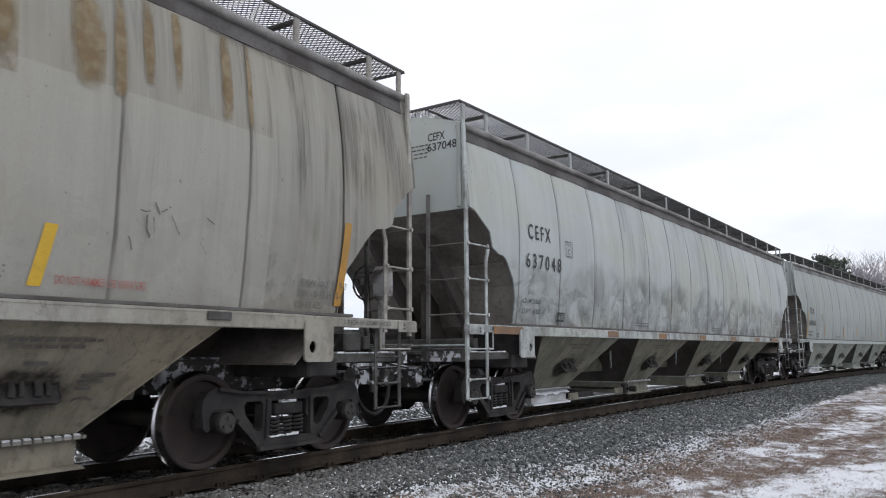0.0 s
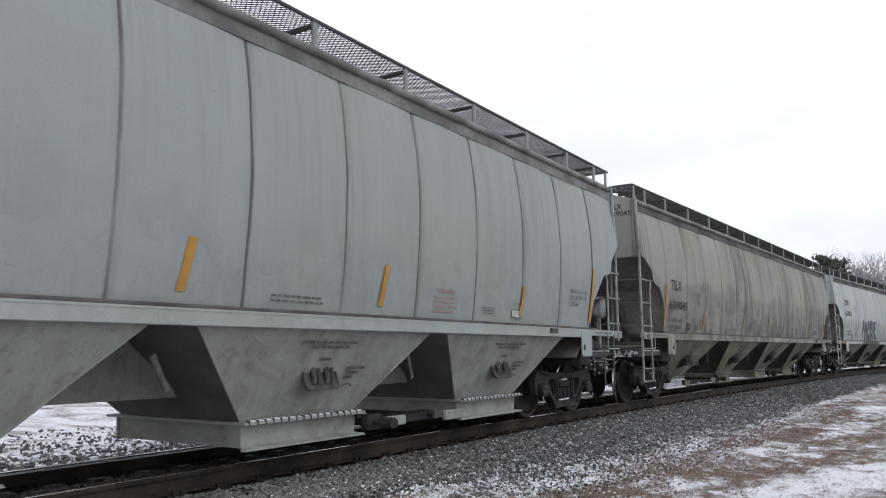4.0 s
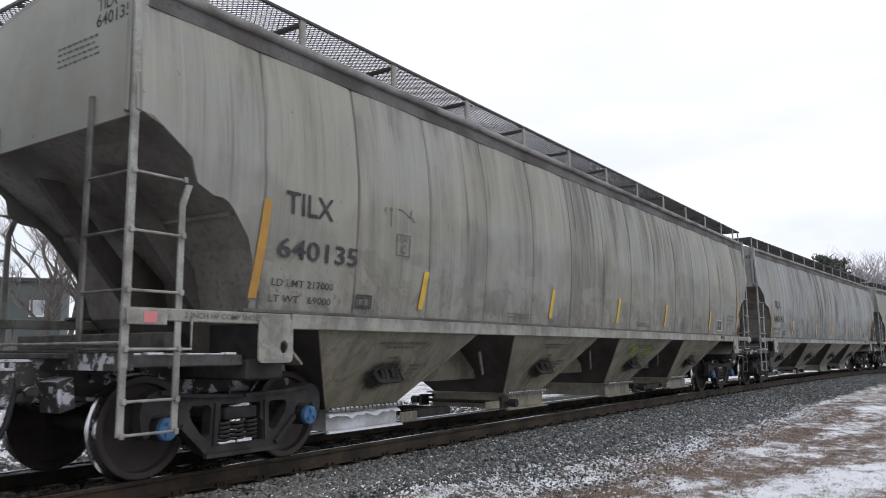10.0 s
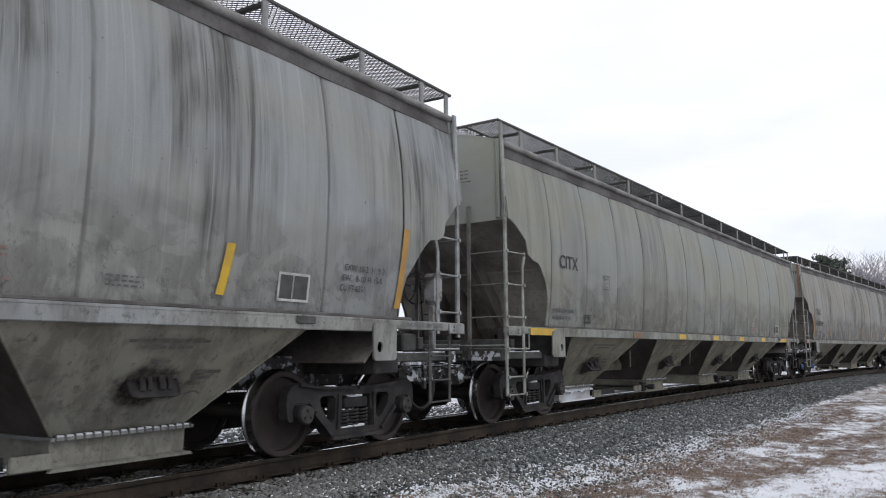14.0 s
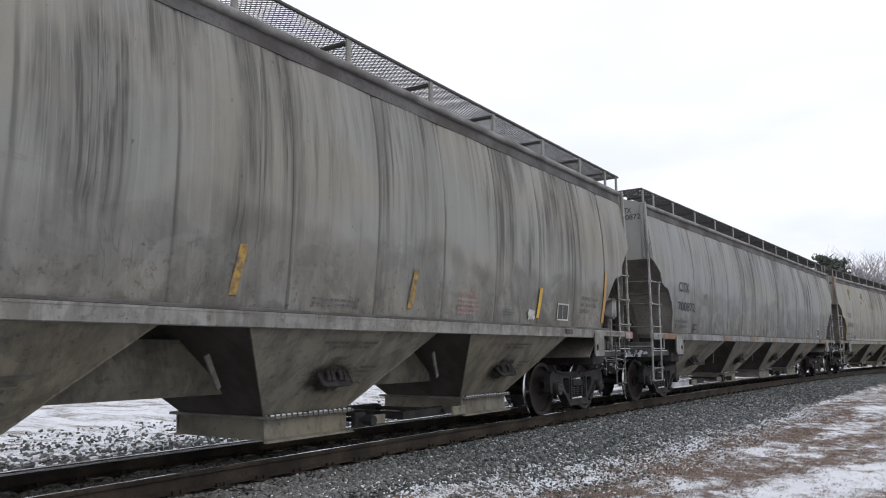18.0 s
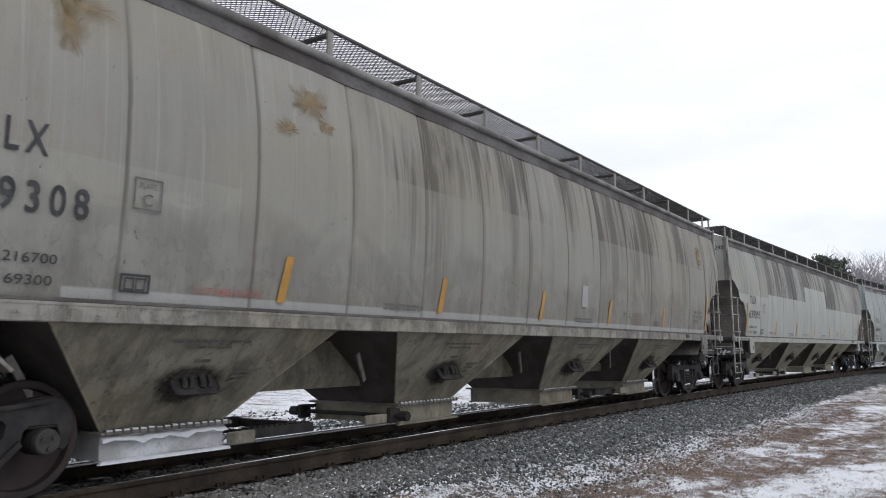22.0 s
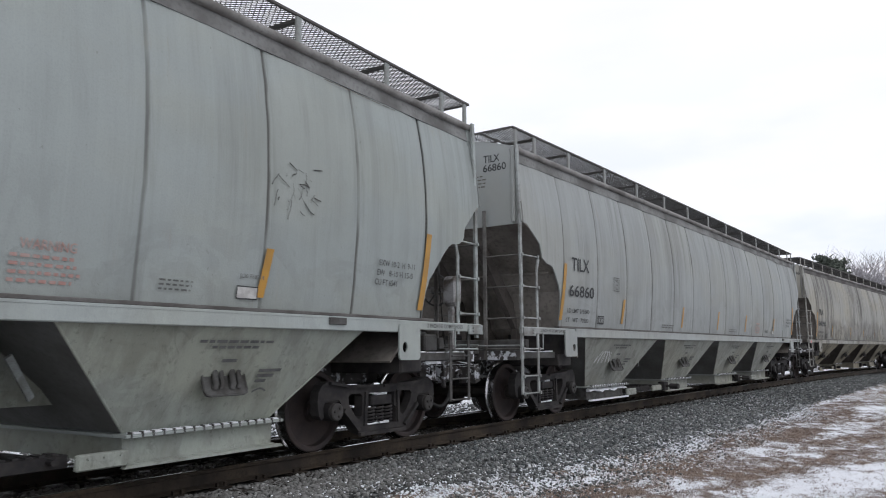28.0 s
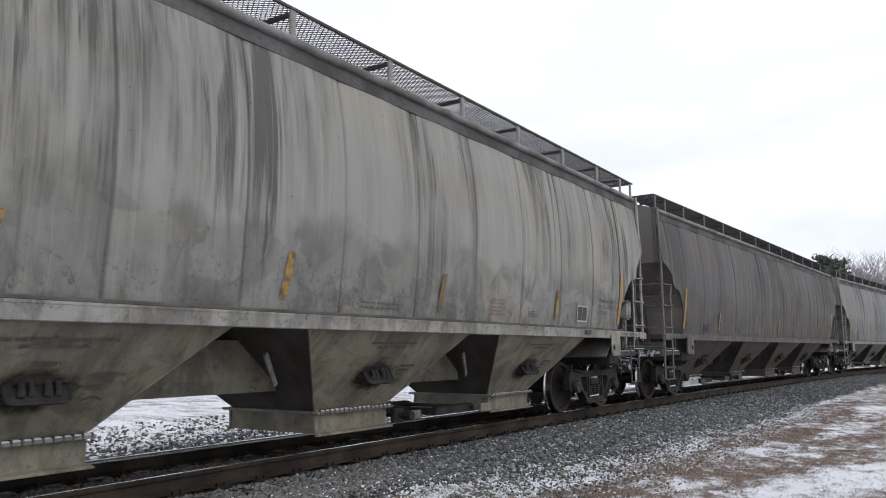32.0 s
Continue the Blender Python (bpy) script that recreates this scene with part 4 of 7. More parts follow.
def apart(v, f):
    """Splits flat lettering into its separate characters."""
    root = list(range(len(v)))

    def find(i):
        while root[i] != i:
            root[i] = root[root[i]]
            i = root[i]
        return i

    for q in f:
        for i in q[1:]:
            root[find(i)] = find(q[0])
    groups = {}
    for q in f:
        groups.setdefault(find(q[0]), []).append(q)
    for faces in groups.values():
        used = sorted({i for q in faces for i in q})
        back = {i: n for n, i in enumerate(used)}
        yield [v[i] for i in used], [tuple(back[i] for i in q) for q in faces]


def decal(car, name, flat, faces, u, z, ink, label="", lift=0.010, lean=0.0):
    """Lays flat shapes on the wagon's curved side at (u, z)."""
    g = G()
    g.add([(u + x + lean * h, -(wide(z + h) + lift), z + h) for x, h in flat], faces)
    return part(name, g.mesh(name), ink, car, label)


def letters(car, words, u, z, height, ink=None, width=None, name="lettering", label="", gap=1.0, bold=None):
    v, f = text_mesh(words, height, width, bold or (0.005 if height > 0.15 else 0.004), gap)
    if height < 0.1:
        return tagged(decal(car, name, v, f, u, z, ink or BLACK_INK, label), kind="stuff")
    for one, faces in apart(v, f):
        decal(car, "letter", one, faces, u, z, ink or BLACK_INK, label)


def end_letters(car, words, y, z, height, width, ink=None):
    """Letters on the leading end wall, from y onwards towards the near side."""
    v, f = text_mesh(words, height, width)
    for one, faces in apart(v, f):
        g = G().add([(-10.180, y - x, z + h) for x, h in one], faces)
        part("end_letter", g.mesh("end_letter"), ink or BLACK_INK, car)


def strip(car, u, z0, z1, w, ink, name="reflective_strip", lean=0.0, label=""):
    """A strip stuck on the side sheet."""
    n = 6
    v = [(dx, (z1 - z0) * i / n) for i in range(n + 1) for dx in (-w / 2, w / 2)]
    f = [(2 * i, 2 * i + 1, 2 * i + 3, 2 * i + 2) for i in range(n)]
    return decal(car, name, v, f, u, z0, ink, label, 0.007, lean)


def sill_strip(car, u, length, ink):
    g = G().box(u - length / 2, u + length / 2, -1.534, -1.5292, 1.36, 1.468)
    return part("reflective_strip", g.mesh("reflective_strip"), ink, car)


def bars(car, u, z, width, height, rows, ink, seed=1, name="stencil_block"):
    """Writing too small to read: rows of plain bars."""
    rnd = random.Random(seed)
    v, f = [], []
    step = height / rows
    for r in range(rows):
        x = 0.0
        end = width * rnd.uniform(0.75, 1.0)
        while x < end:
            w = rnd.uniform(0.05, 0.13) * max(0.5, width)
            w = min(w, end - x)
            z0, z1 = height - (r + 1) * step + step * 0.32, height - r * step - step * 0.26
            n = len(v)
            v += [(x, z0), (x + w, z0), (x + w, z1), (x, z1)]
            f.append((n, n + 1, n + 2, n + 3))
            x += w + 0.022
    return tagged(decal(car, name, v, f, u, z, ink), kind="stuff")


def outline(car, u, z, w, h, ink, t=0.014, name="stencil_frame"):
    v = [(0, 0), (w, 0), (w, h), (0, h), (t, t), (w - t, t), (w - t, h - t), (t, h - t)]
    return decal(car, name, v, [(0, 1, 5, 4), (1, 2, 6, 5), (2, 3, 7, 6), (3, 0, 4, 7)], u, z, ink)


def blot(car, u, z, w, h, ink, seed, name="paint_patch", lift=0.006, edge=0.12, label=""):
    """A patch with an uneven outline."""
    rnd = random.Random(seed)
    ring = []
    for (x0, z0), (x1, z1) in (((0, 0), (w, 0)), ((w, 0), (w, h)), ((w, h), (0, h)), ((0, h), (0, 0))):
        for i in range(8):
            t = i / 8
            ring.append((x0 + (x1 - x0) * t + rnd.uniform(-edge, edge) * min(w, h), z0 + (z1 - z0) * t + rnd.uniform(-edge, edge) * min(w, h)))
    v = [(w / 2, h / 2)] + ring
    return decal(car, name, v, [(0, i + 1, (i + 1) % 32 + 1) for i in range(32)], u, z, ink, label, lift)


def hopper_y(z, bay="old"):
    """Outer face of a hopper's near side at a height."""
    return -(1.48 - (1.40 - z) * (1.46 - BAYS[bay][3]) / 0.95)


def on_hopper(car, c, name, flat, faces, ink, lift=0.006, label="", kind=""):
    """Lays flat shapes (x from the hopper's middle, z) on its sloping side."""
    g = G().add([(c + x, hopper_y(z, TYPE_OF[car.name]) - lift, z) for x, z in flat], faces)
    return part(name, g.mesh(name), ink, car, label, kind=kind)


def ribbon(pts, w):
    """A brush stroke of width w along points in a plane."""
    v, f = [], []
    for i, p in enumerate(pts):
        a, b = pts[max(0, i - 1)], pts[min(len(pts) - 1, i + 1)]
        dx, dz = b[0] - a[0], b[1] - a[1]
        n = math.hypot(dx, dz) or 1
        v += [(p[0] - dz / n * w, p[1] + dx / n * w), (p[0] + dz / n * w, p[1] - dx / n * w)]
    return v, [(2 * i, 2 * i + 1, 2 * i + 3, 2 * i + 2) for i in range(len(pts) - 1)]


def loops(x, z, w, h, seed, n=40):
    """A looping hand-drawn line inside a box."""
    rnd = random.Random(seed)
    a, b, p = rnd.uniform(5, 8), rnd.uniform(9, 14), rnd.uniform(0, 6)
    return [(x + w * (i / n) + 0.10 * w * math.sin(b * i / n * 2 + p), z + h * (0.5 + 0.5 * math.sin(a * i / n * 4 + p))) for i in range(n + 1)]


def scribble(car, c, x, z, w, h, ink, seed, t=0.012):
    v, f = ribbon(loops(x, z, w, h, seed), t)
    return on_hopper(car, c, "spray_tag", v, f, ink, 0.008, "hand-sprayed scribble")


def chips(car, u, z, w, h, seed, n=16, ink=None):
    """Scraped paint: a scatter of short dark strokes."""
    rnd = random.Random(seed)
    v, f = [], []
    for _ in range(n):
        x0, z0 = rnd.uniform(0, w), rnd.uniform(0, h)
        pts = [(x0, z0)]
        dx, dz = rnd.uniform(-0.02, 0.05), rnd.uniform(-0.05, 0.0)
        for _ in range(rnd.randint(2, 5)):
            pts.append((pts[-1][0] + dx + rnd.uniform(-0.012, 0.012), pts[-1][1] + dz + rnd.uniform(-0.012, 0.012)))
        q, g = ribbon(pts, rnd.uniform(0.0015, 0.007))
        m = len(v)
        v += q
        f += [tuple(i + m for i in t) for t in g]
    return tagged(decal(car, "scraped_paint", v, f, u, z, ink or DARK_PATCH, "", 0.009), kind="stuff")


def flip_x(g, on):
    if on:
        g.v = [(-x, y, z) for x, y, z in g.v]
    return g


def mirrored(key, make, smooth=0):
    """The same part for the other end of the wagon."""
    def flip():
        g = make()
        g.v = [(-x, y, z) for x, y, z in g.v]
        return g
    return cached(key + "_mirrored", flip, smooth)


POSTS = (0.0, 1.66, 3.32, 4.98, 6.64, 8.20, 9.45, 10.06)
# middles of the four hoppers; top and bottom half length, bottom half width
BAYS = {"old": ((-6.40, -2.28, 1.80, 5.72), 1.59, 0.64, 0.68), "new": ((-6.10, -2.05, 1.98, 5.90), 1.82, 0.83, 0.95)}
TYPE_OF = {}
RUNGS = (1.15, 1.62, 2.105, 2.59)
WHEELSETS = []
RUSTY = set()


def wheelset(car, x, y, yaw, cap):
    """Axle with its two wheels, running in the truck."""
    axle = part("axle", cached("axle", axle_mesh, 40), AXLE_DARK, car, m=at(x, y, WHEEL_R, yaw))
    for s in (-1, 1):
        m = at(0, s * 0.72, 0, 0 if s < 0 else 180)
        part("wheel", cached("wheel", wheel_mesh, 35), WHEEL_BROWN, axle, m=m)
        part("tread", cached("tread", tread_mesh, 50), TREAD, axle, "polished steel tread", m=m)
        part("bearing_cap", cached("cap", cap_mesh, 35), cap, axle, m=at(rz=0 if s < 0 else 180))
    WHEELSETS.append((axle, x, y, yaw))


def truck(car, end, cap):
    """One four-wheeled truck, turned to the curve."""
    yaw = -math.degrees(end * TRUCK * KAPPA)
    base = at(TRUCK - 0.09 if end > 0 else -TRUCK, 0, 0, yaw)
    for s in (0, 180):
        side = base @ at(rz=s)
        frame_ob = part("side_frame", cached("side_frame", side_frame_mesh, 30), TRUCK_STEEL, car, m=side)
        for x in (-0.889, 0.889):
            part("bearing", cached("adapter", adapter_mesh, 35), TRUCK_STEEL, frame_ob, m=at(x))
        for x in (-0.17, 0.0, 0.17):
            part("spring", cached("spring", spring_mesh, 60), TRUCK_STEEL, frame_ob, m=at(x, -1.0))
        if s == 0:
            part("snow", cached("spring_snow", spring_snow_mesh), SNOW, frame_ob, "thin snow caught on the springs", kind="stuff")
    part("bolster", cached("bolster", bolster_mesh, 30), TRUCK_STEEL, car, m=base)
    part("brake_beam", cached("brake_beam", brake_beam_mesh, 30), TRUCK_STEEL, car, m=base)
    for x in (-0.889, 0.889):
        p = base @ Vector((x, 0, 0))
        wheelset(car, p.x, p.y, yaw, cap)


def end_gear(car, s, coat, spec_end, dirty, pale):
    """All that hangs on one end of the wagon: s = 1 trailing, -1 leading."""
    grubby = GRUBBY
    get = cached if s > 0 else mirrored
    half = ID if s > 0 else MIRROR_X
    part("end_sheet", cached("end_sheet", end_sheet_mesh), spec_end, car, m=at(s * 10.165))
    part("slope_sheet", cached("slope", slope_mesh), SLOPE_DUST, car, m=half)
    for i, y in enumerate((-0.52, 0.52)):
        # the strut's brown includes the shade below the slope sheet
        part("slope_strut", cached("strut%d" % i, lambda: strut_mesh(y)), ROAD_DIRT_SHADE, car, m=half)
    for i, (y0, y1) in enumerate(((-1.40, -0.32), (0.32, 1.40))):
        part("bolster_web", cached("web%d" % i, lambda: web_mesh(y0, y1)), TRUCK_STEEL, car, m=half)
    part("centre_plate", cached("centre_plate", centre_plate_mesh), dirty, car, m=half)
    part("stub_sill", cached("stub_sill", stub_sill_mesh), SNOW_STEEL, car, "draft sill crusted with snow", m=half)
    for near in (True, False):
        src = (cached if s > 0 else mirrored) if near else (mirrored if s > 0 else cached)
        m = ID if near else MIRROR_X
        part("body_bolster", src("body_bolster", body_bolster_mesh), TRUCK_STEEL, car, m=m)
        part("end_sill", src("end_sill", end_sill_mesh), SNOW_STEEL, car, m=m)
        part("stringer", src("stringer", stringer_mesh), GREY_GEAR, car, m=m)
        part("snow", src("stringer_snow", stringer_snow_mesh), SNOW, car, "thin line of snow on the stringer", m=m, kind="stuff")
    part("snow", cached("coupler_snow", coupler_snow_mesh, 40), SNOW, car, "snow packed on the coupler", m=half, kind="stuff")
    part("brake_rigging", cached("rigging", rigging_mesh, 40), SNOW_STEEL, car, m=half, kind="stuff")
    part("platform", cached("platform", platform_mesh), GREY_GEAR, car, m=half)
    part("handrail", cached("handrail", handrail_mesh, 40), pale, car, m=half)
    part("coupler", cached("coupler", coupler_mesh, 30), SNOW_STEEL, car, "cast steel coupler dusted with snow", m=half)
    part("air_hose", get("hose", hose_mesh, 50), HOSE, car)
    for far in (False, True):
        # the far side takes the other end's mesh turned half round
        src = get if not far else (mirrored if s > 0 else cached)
        m = ID if not far else MIRROR_X
        in_m = at(-0.08) @ m if s > 0 else m
        part("corner_post", src("corner_post", corner_post_mesh), CORNER_RUST if s < 0 and car.name in RUSTY else coat, car, m=m)
        short = s > 0
        ladder = part("corner_stile", src("stile%d" % short, lambda: stile_mesh(short)), pale, car, "pale ladder upright", m=in_m)
        side = part("side_stile", src("side_stile%d" % short, lambda: side_stile_mesh(short)), pale, car, m=in_m)
        if short:
            part("stirrup_step", src("step", step_mesh, 40), GREY_GEAR, car, "dark stirrup step under the sill", m=in_m)
        end = part("end_stile", src("end_stile", end_stile_mesh), grubby, car, m=in_m)
        y = STILE_Y - 0.03
        for i, z in enumerate((0.48, 0.74) + RUNGS):
            if short and z < 1.3:
                continue
            part("rung", src("rung%d" % i, lambda: rung_mesh((STILE2_X, y, z), (STILE_X, y, z)), 40), pale, ladder)
        for i, z in enumerate(RUNGS):
            part("rung", src("end_rung%d" % i, lambda: rung_mesh((STILE_X + 0.01, -1.46, z), (STILE_X + 0.01, END_STILE_Y, z)), 40), grubby, end)
        part("grab_iron", src("handhold", handhold_mesh, 40), pale, side)


def hopper_car(spec):
    """A long four-bay covered hopper with curved sides."""
    car = tagged(new("hopper_car"), spec["label"], "railway wagon", "covered hopper wagons of the train")
    k = spec["seed"]
    if spec.get("rusty"):
        RUSTY.add(car.name)
    spec["colour"] = tuple(a * b for a, b in zip(spec["colour"], (1.0, 1.0, 1.025)))
    coat = paint("wagon paint", car, tuple(a * 0.85 for a in spec["colour"]), spec.get("streak", 0.5), spec.get("grime", 0.5), spec.get("rust", 0.1),
                 spec.get("seam", 0.5), spec.get("patches", ()), seed=k, tide=spec.get("tide"), zones=spec.get("zones", ()),
                 grime_colour=spec.get("soot", (0.066, 0.063, 0.059)))
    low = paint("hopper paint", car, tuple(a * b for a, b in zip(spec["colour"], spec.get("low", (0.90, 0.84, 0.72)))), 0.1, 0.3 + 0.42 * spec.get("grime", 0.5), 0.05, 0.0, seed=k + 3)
    dirty = worn("end dirt", (0.095, 0.085, 0.073), (0.04, 0.034, 0.029), 0.8, 2.2, 0.85)
    pale = worn("ladder paint", tuple(min(0.6, a * 0.92) for a in spec["colour"]), (0.12, 0.11, 0.10), 0.7, 5, 0.7)
    # side sheets
    for i in range(13):
        u = (i - 6) * RIB
        v = (i * 5 + int(k * 3)) % 4
        if spec.get("dented"):
            part("side_sheet", cached("dented_panel%d_%s" % (i, spec["dented"]), lambda: panel_mesh(0.0, 40 + i, spec["dented"]), 60), coat, car, "sheet dented low down", m=at(u))
            continue
        part("side_sheet", cached("panel%d" % v, lambda: panel_mesh((0.0, 0.010, 0.018, 0.028)[v], v), 40), coat, car, m=at(u))
    part("end_side_sheet", cached("end_panel_t", lambda: end_panel_mesh(True), 40), coat, car)
    part("end_side_sheet", cached("end_panel_l", lambda: end_panel_mesh(False), 40), coat, car)
    part("far_side", cached("far_side", far_side_mesh, 40), coat, car)
    part("roof", cached("roof", roof_mesh, 30), coat, car)
    trim = paint("sill paint", car, tuple(a * 0.98 for a in spec["colour"]), 0.3 * spec.get("streak", 0.5), 0.9 * spec.get("grime", 0.5), 0.05, 0.0, seed=k + 5)
    for m in (ID, MIRROR_X):
        part("eave", cached("eave", eave_mesh, 50), EAVE_LIP, car, "rounded grey roof edge", m=m)
        part("eave_band", cached("eave_band", eave_band_mesh, 50), EAVE_CLEAN if spec.get("grime", 0.5) < 0.2 else EAVE_SOOT_SHADE, car, "dark plate under the roof lip, shade in its colour", m=m)
    step = spec.get("stepped", True)
    for m in (ID, MIRROR_X):
        part("side_sill", cached("sill%d" % step, lambda: sill_mesh(step)), trim, car, m=m)
        part("sill_ledge", cached("sill_ledge", sill_ledge_mesh), LEDGE_DARK, car, "dirt-dark ledge over the sill", m=m)
        front, rear = (cached, mirrored) if m is ID else (mirrored, cached)
        part("jacking_pad", front("jack_pad", jack_pad_mesh), trim, car, m=m @ at(-8.64 if m is ID else -8.44))
        part("jacking_pad", rear("jack_pad", jack_pad_mesh), trim, car, m=m @ at(8.44 if m is ID else 8.64))
    # running boards
    for m in (ID, MIRROR_X):
        part("running_board", cached("grating_long", lambda: grating_mesh(20.3, 0.58), 0), GALV, car, "expanded metal running board", m=m @ at(0, -1.05, WALK_Z - 0.012))
        part("board_edge", cached("board_frame", board_frame_mesh), GRATE_DARK, car, m=m)
        for q in POSTS:
            for x in ((q, -q) if q else (q,)):
                part("board_post", cached("board_post", post_mesh), pale, car, m=m @ at(x, -1.362))
                if q < 9.9:
                    part("board_support", cached("board_support", support_mesh), GRATE_DARK, car, m=m @ at(x, -1.35))
    for s in (-1, 1):
        half = ID if s > 0 else MIRROR_X
        part("end_board", cached("grating_end", lambda: grating_mesh(1.44, 0.58)), GALV, car, m=half @ at(9.86, 0, WALK_Z - 0.012, 90), kind="stuff")
        part("end_board_edge", cached("end_frame", end_frame_mesh), GRATE_DARK, car, m=half)
        end_gear(car, s, coat, trim, dirty, pale)
        truck(car, s, spec.get("caps", {}).get(s, GREEN_CAP))
    part("brake_wheel", cached("brake_wheel", brake_wheel_mesh, 50), GREY_GEAR, car, m=at(10.20, -0.78, 1.99))
    case = part("brake_case", cached("brake_case", brake_case_mesh), COUPLER, car, "grey cast gear case")
    part("case_arm", cached("case_arm", case_arm_mesh), COUPLER, case)
    part("case_leg", cached("case_leg", case_leg_mesh), COUPLER, case)
    part("brake_post", cached("brake_post", brake_post_mesh), dirty, car)
    part("air_reservoir", cached("tanks", tanks_mesh, 35), GREY_GEAR, car)
    part("centre_hood", cached("centre_hood", centre_hood_mesh), low, car)
    g = G().box(7.0, 7.27, -1.549, -1.5292, 1.40, 1.475, 0.006)
    part("card_holder", g.mesh("card_holder"), GREY_GEAR, car)
    # discharge hoppers
    bay = spec.get("bay", "old")
    TYPE_OF[car.name] = bay
    clean = spec.get("grime", 0.5) < 0.2
    by = BAYS[bay][3]
    for i, c in enumerate(BAYS[bay][0]):
        turned = ID if c > 0 else MIRROR_X  # the fittings of the two leading hoppers point the other way
        fit = lambda key, make, smooth=0: cached(key + bay, lambda: fitted(bay, make), smooth)
        hop = part("hopper", cached("hopper" + bay, lambda: hopper_mesh(bay, False)), low, car, m=at(c))
        # darker than the other sheets: shade is part of its colour
        part("leading_sheet", cached("hopper_lead" + bay, lambda: hopper_mesh(bay, True)), SHEET_SHADE if clean else ROAD_DIRT_SHADE, hop, "dusty grey sheet" if clean else "dirt-caked sheet with shade in its brown")
        part("gate_flange", fit("flange", flange_mesh), trim, hop)
        part("flange_bolts", fit("flange_bolts", flange_bolts_mesh), GREY_GEAR, hop, kind="stuff")
        part("gate", fit("gate", gate_mesh), (SNOWY_GATE if spec["seed"] % 1 < 0.75 else GREY_GEAR) if i == 0 else low, hop)
        part("gate_lip", fit("gate_lip", gate_lip_mesh), SNOW if i == 0 else low, hop)
        if i == 0:
            part("snow_cap", fit("gate_cap", gate_cap_mesh, 60), SNOW, hop, "snow packed on the gate ledge", kind="stuff")
        if i in (0, 3):
            part("gate_rack", fit("rack", rack_mesh, 35), TRUCK_STEEL, hop, m=turned)
            part("rack_plate", cached("rack_plate" + bay + str(c > 0), lambda: flip_x(fitted(bay, rack_plate_mesh), c < 0)), low, hop)
        else:
            part("operating_shaft", fit("shaft", shaft_mesh, 35), TRUCK_STEEL, hop, m=turned)
            part("shaft_plate", cached("shaft_plate" + bay + str(c > 0), lambda: flip_x(fitted(bay, shaft_plate_mesh), c < 0)), low, hop)
        part("snow", fit("gate_snow", gate_snow_mesh), SNOW, hop, "thin snow on the gate flange", kind="stuff")
        tilt = math.degrees(math.atan2(1.46 - by, 1.40 - 0.45))
        part("vibrator_bracket", cached("bracket", bracket_mesh, 50), GREY_GEAR if clean else TRUCK_STEEL, hop, m=at(0.02, hopper_y(0.87, bay) - 0.004, 0.87, 0, -tilt))
        part("brace", cached("brace", brace_mesh), pale, hop, m=at(-BAYS[bay][1] + 0.22, -0.72, 0.93, 0, 15, -38))
    dress(car, spec)
    return car


